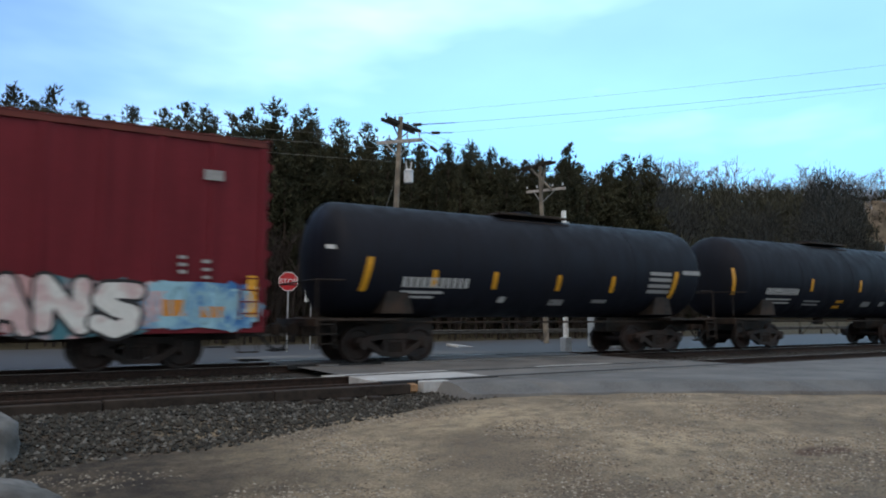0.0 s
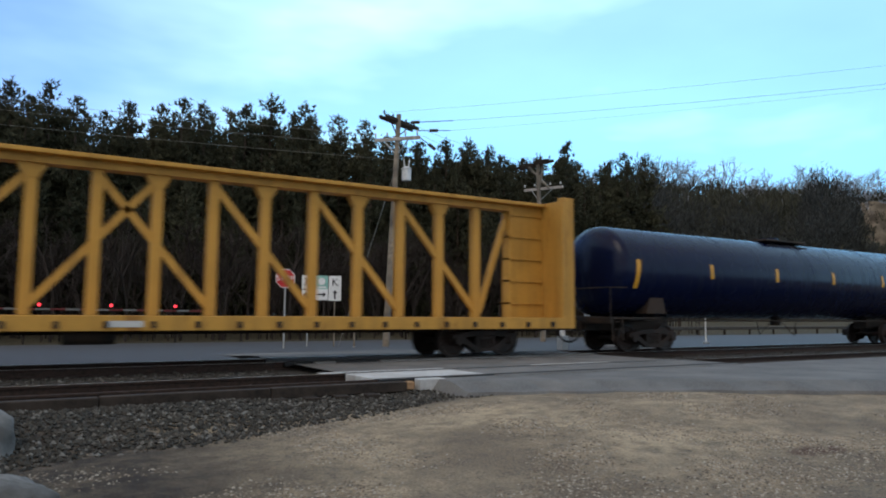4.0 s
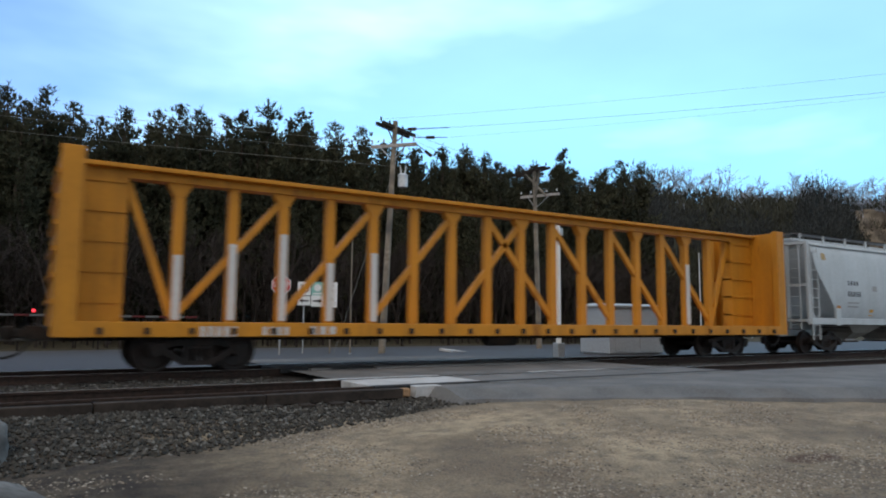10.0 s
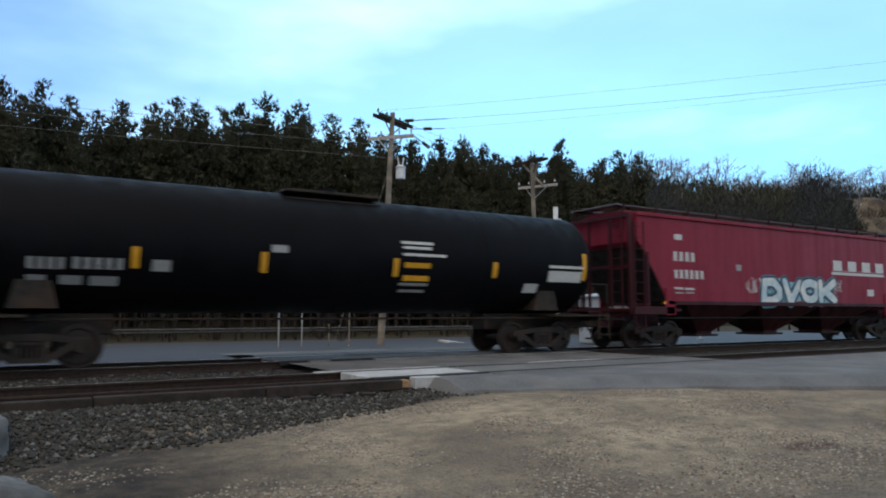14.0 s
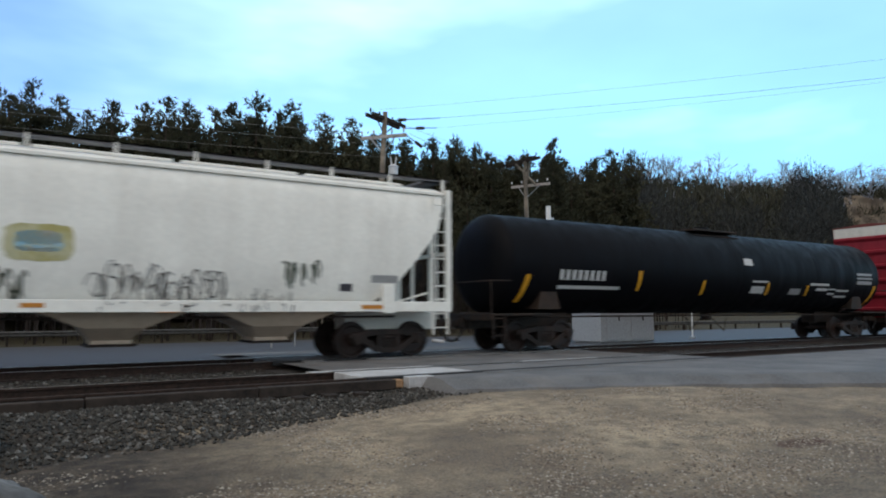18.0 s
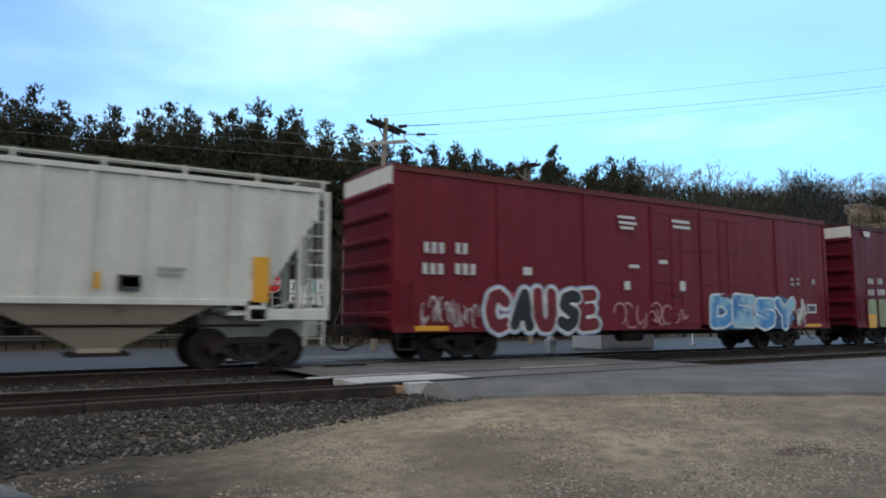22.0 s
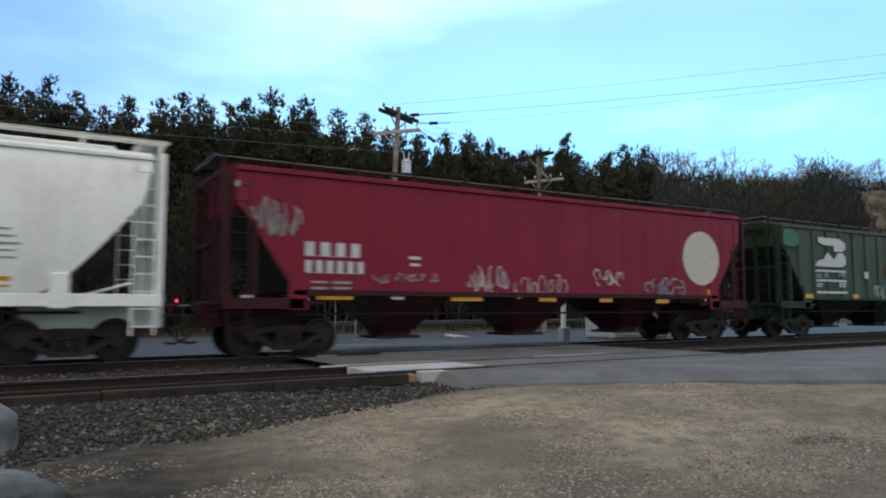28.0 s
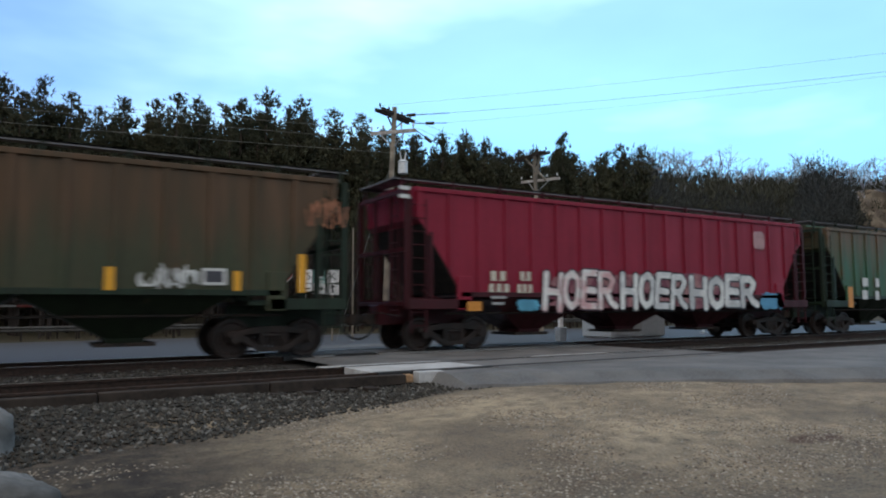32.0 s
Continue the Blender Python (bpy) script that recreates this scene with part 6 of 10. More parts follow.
def curved_hopper(label, x0, x1, top, mat, frame_mat, pods, pod_mat, gap=0.85, truck_in=1.7, truck_mat=None, walk_mat=None, rim=1.44, name="covered_hopper"):
    car, hl = start_car(name, label, "covered hopper", x0, x1)
    lev = []
    t = top - 0.02
    prof = [(1.3, rim - 0.04, 2.35), (1.42, rim + 0.18, 2.0), (1.5, rim + 0.55, 1.6), (1.545, rim + 1.05, 1.15), (1.55, rim + 1.5, 0.78), (1.54, rim + 1.95, 0.45), (1.5, t - 0.6, 0.3), (1.42, t - 0.33, 0.25),
            (1.28, t - 0.16, 0.24), (0.9, t - 0.03, 0.24), (0.4, t + 0.03, 0.24)]
    for y, z, inset in prof:
        lev.append((hl - inset, y, z))
    part("body", Shape().stack(lev), mat, car, smooth=40)
    part("eave_rail", Shape().box(-hl + 0.25, hl - 0.25, -1.47, -1.38, t - 0.3, t - 0.22, 0.01).box(-hl + 0.25, hl - 0.25, 1.38, 1.47, t - 0.3, t - 0.22, 0.01), mat, car)
    for sy in (-1, 1):
        y0, y1 = sorted((sy * 1.4, sy * 1.52))
        part("side_sill", Shape().box(-hl + 0.05, hl - 0.05, y0, y1, rim - 0.26, rim, 0.012), frame_mat, car)
        y0, y1 = sorted((sy * 1.44, sy * 1.535))
        for sx in (-1, 1):
            xa, xb = sorted((sx * (hl - 1.75), sx * (hl - 2.1)))
            part("jacking_pad", Shape().box(xa, xb, y0, y1, rim - 0.3, rim + 0.4, 0.012), frame_mat, car)
    span = 2 * hl - 2 * truck_in - 2.3
    me = Shape().stack([(0.42, 0.5, 0.5), (0.42, 0.5, 0.58), (0.62, 0.95, 0.85), (span / pods / 2 - 0.02, 1.3, rim - 0.12)]).mesh("outlet_hopper")
    gm = Shape().box(-0.5, 0.5, -0.58, 0.58, 0.44, 0.5, 0.01).mesh("outlet_gate")
    for k in range(pods):
        x = -span / 2 + span * (k + 0.5) / pods
        p = part("outlet_hopper", me, pod_mat, car, "funnel-shaped discharge hopper", at=(x, 0, 0))
        part("outlet_gate", gm, STEEL_DARK, p)
    hopper_common(car, hl, mat, frame_mat, top, gap, truck_in, truck_mat, (rim - 0.26, rim), walk_mat or frame_mat)
    ys = [(z, y) for y, z, _ in prof]

    def face(z):
        for (za, a), (zb, b) in zip(ys[:-1], ys[1:]):
            if za <= z <= zb:
                return -(a + (b - a) * (z - za) / (zb - za))
        return -1.525 if z < ys[0][0] else -0.4

    return car, hl, face


def ribbed_hopper(label, x0, x1, top, mat, frame_mat, bays, bay_mat, ribs=0.95, gap=0.85, truck_in=1.7, truck_mat=None, low=1.5, walk_mat=None, smooth_side=False, notch=1.45, rib_mat=None, rib_w=0.06, slope_mat=None, bay_fill=0.97, name="covered_hopper"):
    """Slab-sided hopper: rib posts or smooth sheets, cut away at the ends, deep bays below."""
    car, hl = start_car(name, label, "covered hopper", x0, x1)
    hw = 1.5
    zc = low + 1.85
    lev = [(hl - notch - 1.05, hw - 0.02, low - 0.02), (hl - notch - 0.25, hw, low + 0.06), (hl - 0.5, hw, zc), (hl - 0.32, hw, zc + 0.15), (hl - 0.3, hw, top - 0.25), (hl - 0.3, hw - 0.05, top - 0.12), (hl - 0.3, 0.5, top + 0.03)]
    part("body", Shape().stack(lev), mat, car)

    # near-black cover on each end slope: grime plus the overhang's shade, as colour
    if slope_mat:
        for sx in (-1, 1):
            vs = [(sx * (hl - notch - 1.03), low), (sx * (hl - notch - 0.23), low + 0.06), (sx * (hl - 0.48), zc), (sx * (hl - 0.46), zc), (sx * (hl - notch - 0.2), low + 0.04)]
            part("slope_sheet", Shape().plate(vs, -hw + 0.01, hw - 0.01), slope_mat, car, "sloping end sheet, dark with grime and painted-in shade")

    def half(z):
        for (a, _, za), (b, _, zb) in zip(lev[:-1], lev[1:]):
            if za <= z <= zb:
                return a + (b - a) * (z - za) / max(1e-6, zb - za)
        return lev[-1][0]

    for sy in (-1, 1):
        n = round(2 * (hl - 0.4) / ribs)
        if not smooth_side:
            for k in range(n + 1):
                x = -(hl - 0.4) + 2 * (hl - 0.4) * k / n
                z0 = low + 0.05
                while half(z0) < abs(x) + 0.05 and z0 < top - 0.4:
                    z0 += 0.05
                part("side_rib", Shape().plate([(x - rib_w, z0), (x + rib_w, z0), (x + rib_w, top - 0.14), (x - rib_w, top - 0.14)], min(sy * (hw - 0.01), sy * (hw + 0.05)), max(sy * (hw - 0.01), sy * (hw + 0.05))), rib_mat or mat, car)
        y0, y1 = sorted((sy * (hw - 0.02), sy * (hw + 0.06)))
        part("side_sill", Shape().box(-hl + notch + 0.2, hl - notch - 0.2, y0, y1, low - 0.06, low + 0.08, 0.012), frame_mat, car)
        part("top_chord", Shape().box(-hl + 0.28, hl - 0.28, y0, y1, top - 0.22, top - 0.1, 0.012), rib_mat or mat, car)
        for sx in (-1, 1):
            xa, xb = sorted((sx * (hl - notch - 0.5), sx * (hl - 0.05)))
            part("end_sill", Shape().box(xa, xb, y0, y1, low - 0.38, low - 0.12, 0.012), frame_mat, car)
            part("gusset", Shape().box(min(sx * (hl - notch - 0.1), sx * (hl - notch - 0.55)), max(sx * (hl - notch - 0.1), sx * (hl - notch - 0.55)), y0, y1, low - 0.4, low + 0.5, 0.012), mat, car)
            part("end_strut", Shape().bar((sx * (hl - 0.75), sy * hw, low - 0.15), (sx * (hl - 0.75), sy * hw, zc - 0.2), 0.07, 0.09), frame_mat, car)
    span = 2 * hl - 2 * truck_in - 2.1
    w = span / bays / 2
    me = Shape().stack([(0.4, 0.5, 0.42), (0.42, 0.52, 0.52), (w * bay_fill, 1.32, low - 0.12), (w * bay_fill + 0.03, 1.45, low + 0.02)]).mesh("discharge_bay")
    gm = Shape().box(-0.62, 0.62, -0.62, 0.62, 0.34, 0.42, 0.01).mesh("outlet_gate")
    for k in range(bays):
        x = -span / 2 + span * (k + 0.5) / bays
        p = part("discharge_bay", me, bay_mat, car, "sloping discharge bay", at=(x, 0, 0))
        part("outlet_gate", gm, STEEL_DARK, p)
    hopper_common(car, hl, mat, frame_mat, top, gap, truck_in, truck_mat, (low - 0.38, low - 0.12), walk_mat or frame_mat)
    return car, hl, flat_face(hw + (0.055 if not smooth_side else 0.01))


# ---- centre-beam flat cars ----
def centerbeam(label, x0, x1, top, mat, braces, end_panel, posts, count, gap=0.85, truck_in=2.9, straps=()):
    car, hl = start_car("centerbeam_flatcar", label, "centerbeam flatcar", x0, x1)
    part("deck", Shape().box(-hl, hl, -1.45, 1.45, 0.98, 1.1, 0.01), mat, car)
    for sy in (-1, 1):
        y0, y1 = sorted((sy * 1.38, sy * 1.52))
        part("side_sill", Shape().box(-hl, hl, y0, y1, 0.78, 1.1, 0.012), mat, car)
        s = Shape()
        k = -hl + 0.8
        while k < hl - 0.4:
            s.box(k, k + 0.1, min(sy * 1.5, sy * 1.58), max(sy * 1.5, sy * 1.58), 0.84, 0.98)
            k += 0.9
        part("winches", s, STEEL_DARK, car, "row of cable winches along the sill")
    for sx in (-1, 1):
        xa, xb = sorted((sx * (hl - 0.12), sx * hl))
        b = part("bulkhead", Shape().box(xa, xb, -1.4, 1.4, 1.1, top, 0.012), mat, car, "end bulkhead")
        for sy in (-1, 1):
            ya, yb = sorted((sy * 1.3, sy * 1.52))
            xc, xd = sorted((sx * (hl - 0.42), sx * (hl + 0.02)))
            part("corner_post", Shape().box(xc, xd, ya, yb, 0.8, top + 0.02, 0.015), mat, b)
        me = Shape().box(-0.05, 0.05, -1.35, 1.35, -0.05, 0.05).mesh("bulkhead_rib")
        for k in range(6):
            part("bulkhead_rib", me, mat, b, at=(sx * (hl + 0.03), 0, 1.5 + k * (top - 2.0) / 5))
        if end_panel > 0:
            xa, xb = sorted((sx * (hl - 0.1), sx * (hl - end_panel)))
            part("end_web", Shape().box(xa, xb, -0.2, 0.2, 1.1, top - 0.15, 0.01), mat, car, "solid centre panel at the end")
            s = Shape()
            if braces:
                for k in range(5):
                    s.box(xa, xb, -0.24, 0.24, 1.5 + k * 0.68, 1.56 + k * 0.68)
            else:
                for k in range(4):
                    x = xa + (xb - xa) * (k + 0.5) / 4
                    s.box(x - 0.04, x + 0.04, -0.23, 0.23, 1.1, top - 0.2)
                s.box(xa, xb, -0.225, 0.225, 2.3, 2.34)
            part("web_ribs", s, mat, car)
    part("top_chord", Shape().box(-hl, hl, -0.42, 0.42, top - 0.12, top - 0.02, 0.012).box(-hl, hl, -0.2, 0.2, top - 0.3, top - 0.12), mat, car)
    xsp = [posts * (k - (count - 1) / 2) for k in range(count)]
    me = Shape().box(-0.12, 0.12, -0.11, 0.11, 1.1, top - 0.12, 0.012).mesh("upright")
    gm = Shape().plate([(-0.3, top - 0.3), (0.3, top - 0.3), (0.12, top - 0.62), (-0.12, top - 0.62)], -0.125, 0.125).mesh("gusset")
    for k, x in enumerate(xsp):
        part("upright", me, mat, car, at=(x, 0, 0))
        if braces and k % 2 == 0:
            part("gusset", gm, mat, car, at=(x, 0, 0))
        if k in straps:
            part("load_strap", Shape().box(x - 0.09, x + 0.09, -0.15, -0.12, 1.15, 1.15 + (top - 1.3) * (0.45 + 0.1 * (k % 3))), WHITE_MARK, car, "white webbing strip on an upright")
    if braces:
        hi, lo = top - 0.4, 1.25
        runs = [(xsp[k], lo, xsp[k + 2], hi) for k in (0, 2, 4, 6)] + [(xsp[k], hi, xsp[k + 2], lo) for k in (7, 9, 11, 13)]
        runs += [(-hl + end_panel, hi, xsp[0] - 0.1, lo), (xsp[-1] + 0.1, lo, hl - end_panel, hi)]
        for a, za, b, zb in runs:
            part("brace", Shape().bar((a, -0.02, za), (b, -0.02, zb), 0.12, 0.17), mat, car, "diagonal brace")
    underframe(car, hl, 0.98)
    for sx in (-1, 1):
        add_truck(car, sx * (hl - truck_in))
    add_ends(car, hl, gap)
    return car, hl, flat_face(1.525)


# ---- the train, car by car, from the head ----
RED = paint("faded_red_paint", (0.25, 0.018, 0.03), 0.3, dirt_color=(0.035, 0.01, 0.011))
MAROON = paint("maroon_paint", (0.06, 0.005, 0.012), 0.3, dirt_color=(0.025, 0.009, 0.011))
WINE = paint("wine_red_paint", (0.205, 0.012, 0.03), 0.3, dirt_color=(0.03, 0.009, 0.012))
DEEP_RED = paint("deep_red_paint", (0.105, 0.007, 0.016), 0.3, dirt_color=(0.03, 0.009, 0.011))
OX_RED = paint("ox_red_paint", (0.135, 0.0095, 0.017), 0.35, dirt_color=(0.035, 0.01, 0.011))
CRIMSON = paint("crimson_paint", (0.19, 0.012, 0.022), 0.35, dirt_color=(0.035, 0.01, 0.011))
# the red of the bays, darkened by underside shade as well as grime
POD_WINE = paint("shaded_grimy_red_bay", (0.04, 0.008, 0.01), 0.6, 0.2, dirt_color=(0.015, 0.01, 0.009))
TANK_BLACK = paint("tank_black", (0.0028, 0.003, 0.0045), 0.4, rough=0.55, gloss=0.07, dirt_color=(0.008, 0.0075, 0.0075))
TANK_SOOTY = paint("tank_sooty_black", (0.0052, 0.0055, 0.0075), 0.4, rough=0.58, gloss=0.09, dirt_color=(0.011, 0.0105, 0.0105))
TANK_NAVY = paint("tank_navy", (0.002, 0.0055, 0.028), 0.3, rough=0.24, gloss=0.16, dirt_color=(0.0015, 0.0025, 0.006))
TANK_DUSTY = paint("tank_dusty_black", (0.0095, 0.0115, 0.0185), 0.4, rough=0.6, gloss=0.12, dirt_color=(0.016, 0.015, 0.016))
TANK_BLUE = paint("tank_blue", (0.0025, 0.006, 0.024), 0.35, rough=0.24, gloss=0.2, dirt_color=(0.002, 0.003, 0.007))
TANK_WHITE = paint("tank_white", (0.86, 0.86, 0.85), 0.06, 0.04, rust_color=(0.3, 0.2, 0.1))
TANK_CREAM = paint("tank_cream", (0.74, 0.7, 0.6), 0.1, 0.1, rust_color=(0.3, 0.18, 0.08))
HOP_GREY = paint("hopper_grey", (0.42, 0.455, 0.48), 0.15, 0.02, dirt_color=(0.2, 0.2, 0.19))
HOP_BLUE = paint("hopper_pale_blue", (0.5, 0.56, 0.6), 0.2, 0.22, dirt_color=(0.25, 0.22, 0.18), rust_color=(0.3, 0.25, 0.2))
HOP_WHITE = paint("hopper_white", (0.81, 0.795, 0.74), 0.12, 0.03, dirt_color=(0.3, 0.26, 0.2), rust_color=(0.34, 0.22, 0.1))
HOP_LIGHT = paint("hopper_light_grey", (0.55, 0.55, 0.5), 0.2, 0.08, rust_color=(0.3, 0.18, 0.08))
HOP_TAN = paint("hopper_stained_grey", (0.55, 0.555, 0.54), 0.12, 0.3, dirt_color=(0.3, 0.26, 0.2), rust_color=(0.44, 0.32, 0.18))
HOP_RUST = paint("hopper_rusty_yellow", (0.66, 0.335, 0.085), 0.55, 0.6, dirt_color=(0.42, 0.14, 0.025), rust_color=(0.3, 0.08, 0.012))
RIB_RUST = paint("rusty_ribs", (0.5, 0.18, 0.03), 0.35, 0.45, dirt_color=(0.12, 0.045, 0.02), rust_color=(0.2, 0.065, 0.02))
POD_CREAM = paint("pale_grimy_bay", (0.66, 0.54, 0.4), 0.2, 0.2)
HOP_GREEN = paint("hopper_green", (0.038, 0.066, 0.04), 0.7, 0.4, dirt_color=(0.04, 0.037, 0.027), rust_color=(0.1, 0.05, 0.025))
HOP_GREEN2 = paint("hopper_bright_green", (0.036, 0.095, 0.052), 0.8, 0.5, dirt_color=(0.07, 0.065, 0.043), rust_color=(0.1, 0.05, 0.025))
HOP_BROWN = paint("hopper_grimy_green", (0.044, 0.05, 0.028), 0.5, 0.5, dirt_color=(0.06, 0.045, 0.03), rust_color=(0.085, 0.048, 0.028))


def rust_run(mat, low, high, c0, c1):
    """Rust that has run down over the paint from the roof edge."""
    nt = mat.node_tree
    base = nt.nodes["Principled BSDF"].inputs["Base Color"]
    under = base.links[0].from_socket
    co = nt.nodes.new("ShaderNodeTexCoord")
    sep = nt.nodes.new("ShaderNodeSeparateXYZ")
    nt.links.new(co.outputs["Object"], sep.inputs[0])
    run = noise_node(nt, 1.6, (2.2, 2.2, 0.2), 6)
    level = nt.nodes.new("ShaderNodeMath")
    level.operation = "MULTIPLY_ADD"
    level.inputs[1].default_value = 2.2
    nt.links.new(run.outputs["Fac"], level.inputs[0])
    nt.links.new(sep.outputs["Z"], level.inputs[2])
    band = nt.nodes.new("ShaderNodeMapRange")
    band.inputs["From Min"].default_value, band.inputs["From Max"].default_value = low, high
    nt.links.new(level.outputs[0], band.inputs["Value"])
    rusty = mix_node(nt, ramp_node(nt, run.outputs["Fac"], 0.35, 0.65).outputs["Color"], c0, c1)
    nt.links.new(mix_node(nt, band.outputs["Result"], under, rusty), base)


rust_run(HOP_BROWN, 3.3, 4.5, (0.06, 0.042, 0.025), (0.095, 0.055, 0.032))
rust_run(HOP_GREEN2, 3.6, 5.4, (0.075, 0.06, 0.038), (0.12, 0.075, 0.045))
rust_run(HOP_GREEN, 4.4, 6.0, (0.05, 0.045, 0.028), (0.09, 0.055, 0.035))
rust_run(HOP_TAN, 3.5, 5.2, (0.5, 0.42, 0.3), (0.42, 0.29, 0.15))
# bay and end-frame paints: grime, with the shade under the car mixed in
POD_GREEN = paint("shaded_grimy_green_bay", (0.014, 0.02, 0.011), 0.6, 0.2, dirt_color=(0.012, 0.01, 0.008))
FRAME_GREEN = paint("shaded_grimy_green_frame", (0.016, 0.028, 0.017), 0.6, 0.2, dirt_color=(0.012, 0.01, 0.009))
FRAME_RED = paint("shaded_grimy_red_frame", (0.045, 0.006, 0.009), 0.6, 0.2, dirt_color=(0.013, 0.008, 0.008))
GRIMY_SHADE = mottled("grime_and_shade", (0.01, 0.009, 0.008), (0.03, 0.025, 0.02), 5, 0.9)
BOX_YELLOW = paint("boxcar_yellow", (0.52, 0.18, 0.014), 0.2, 0.1)
BOX_GREEN = paint("boxcar_green", (0.085, 0.25, 0.14), 0.35, 0.12, dirt_color=(0.09, 0.13, 0.09))
BEAM_YELLOW = paint("beam_yellow", (0.5, 0.205, 0.018), 0.35, 0.4, rust_color=(0.17, 0.055, 0.015))
BEAM_TAN = paint("beam_faded_yellow", (0.47, 0.25, 0.05), 0.4, 0.45, rust_color=(0.17, 0.07, 0.02))
BEAM_RED = paint("beam_red", (0.1, 0.007, 0.012), 0.35, 0.1)
ROOF_RUST = paint("roof_rust", (0.13, 0.03, 0.025), 0.4, 0.4)
ROOF_GALV = paint("roof_metal", (0.3, 0.3, 0.3), 0.3, 0.3)
BLACK_PAINT = paint("black_paint", (0.02, 0.02, 0.022), 0.25)
DARK_WALK = paint("dark_roof_walk", (0.14, 0.14, 0.15), 0.3)
POD_RUST = paint("rusty_hopper_bay", (0.58, 0.46, 0.35), 0.15, 0.4, rust_color=(0.22, 0.075, 0.025))
POD_GREY = paint("grimy_hopper_bay", (0.34, 0.32, 0.29), 0.25, 0.2)
TRUCK_TAN = paint("tan_truck", (0.24, 0.19, 0.15), 0.4, 0.3)
WHITE_BAND = paint("white_end_band", (0.6, 0.58, 0.52), 0.2)


def tank_strips(hl, n, zc, tall_ends=True):
    out = []
    for k in range(n):
        x = -hl + 0.75 + (2 * hl - 1.5) * k / (n - 1)
        if k in (0, n - 1) and tall_ends:
            out.append((x + (0.1 if k == 0 else -0.1), 0.17, zc - 0.5, zc + 0.42, 0.12 if k == 0 else 0.12))
        else:
            out.append((x, 0.15, zc - 0.1, zc + 0.4, 0.0))
    return out


c0 = boxcar("faded red boxcar with sprayed white and blue graffiti", -14.4, 4.58, 5.18, OX_RED, ROOF_RUST, 1.15, [(-2.2, 1.6)])
c1 = tank_car("black tank car with yellow reflective strips", 6.14, 19.9, 4.2, TANK_DUSTY)
c2 = tank_car("grimy black tank car with yellow reflective strips", 21.5, 35.5, 4.2, TANK_DUSTY)
c3 = curved_hopper("long pale grey covered hopper with rounded sides", 36.83, 57.43, 4.62, HOP_GREY, HOP_GREY, 4, POD_GREY, walk_mat=DARK_WALK)
c4 = centerbeam("dark red centerbeam flatcar, empty, with solid end panels", 58.84, 83.61, 4.62, BEAM_RED, False, 3.7, 1.27, 13, straps=(0, 5))
c5 = centerbeam("yellow centerbeam flatcar with diagonal braces, empty", 85.4, 109.6, 4.66, BEAM_TAN, True, 1.4, 1.275, 16)
c6 = tank_car("dark navy tank car with yellow reflective strips", 111.4, 131.5, 4.15, TANK_NAVY, stripes=tank_strips(10.0, 6, 2.55))
c7 = tank_car("black tank car with patches of scrawled graffiti", 133.5, 152.9, 4.17, TANK_SOOTY)
c8 = tank_car("glossy dark blue tank car with streaks of grime", 154.4, 175.2, 4.15, TANK_NAVY)
c9 = boxcar("orange-yellow ribbed boxcar with a black door bay and graffiti", 177.16, 197.23, 5.15, BOX_YELLOW, BOX_YELLOW, 1.1, [(-2.1, 0.55), (0.6, 3.2)], BLACK_PAINT, WHITE_BAND)
c10 = tank_car("white tank car with a railed dome platform and rust stains", 198.45, 212.65, 3.72, TANK_WHITE, TANK_WHITE, r=1.33, sills=True, dome="dome", rail_mat=TANK_WHITE)
c11 = boxcar("green boxcar with louvered double doors and graffiti", 214.35, 233.88, 4.68, BOX_GREEN, BOX_GREEN, 1.05, [(-3.0, -0.45), (-0.4, 2.3)], None, None, door_slats=True)
c12 = centerbeam("yellow centerbeam flatcar with diagonal braces and white straps", 236.2, 260.4, 4.66, BEAM_YELLOW, True, 1.4, 1.275, 16, straps=(0, 1, 2, 3, 4, 14))
c13 = curved_hopper("pale grey covered hopper with rounded sides", 262.0, 281.6, 4.62, HOP_GREY, HOP_GREY, 4, POD_GREY, walk_mat=DARK_WALK)
c14 = curved_hopper("cream-white covered hopper with rounded sides and rusty outlets", 283.4, 302.9, 4.62, HOP_WHITE, HOP_WHITE, 4, POD_RUST)
c15 = boxcar("maroon boxcar with orange and green graffiti along its foot", 304.85, 324.45, 4.72, MAROON, MAROON, 3.2, [(-2.5, -0.05), (0.0, 2.2)], None, None)
c16 = tank_car("grimy black tank car with a yellow placard", 326.2, 343.3, 4.2, TANK_BLACK)
c17 = ribbed_hopper("maroon smooth-sided covered hopper with graffiti", 344.6, 362.0, 4.55, WINE, FRAME_RED, 3, POD_WINE, smooth_side=True, walk_mat=DARK_WALK, slope_mat=GRIMY_SHADE)
c18 = centerbeam("dark red centerbeam flatcar with plain uprights, empty", 363.5, 387.8, 4.62, BEAM_RED, False, 0.9, 1.3, 18, straps=(16,))
c19 = curved_hopper("pale grey covered hopper painted with red cherries and a green bush", 389.2, 409.0, 4.62, HOP_GREY, HOP_GREY, 4, POD_GREY, walk_mat=DARK_WALK)
c20 = curved_hopper("cream-white covered hopper with rust-brown outlets", 410.4, 430.3, 4.62, HOP_WHITE, HOP_WHITE, 4, POD_RUST, walk_mat=DARK_WALK)
c21 = tank_car("long black tank car with white lettering", 431.9, 453.2, 4.15, TANK_BLACK)
c22 = boxcar("faded red boxcar with a white band across its end", 454.86, 471.6, 5.18, RED, ROOF_RUST, 1.1, [(-1.9, 1.7)], None, WHITE_BAND)
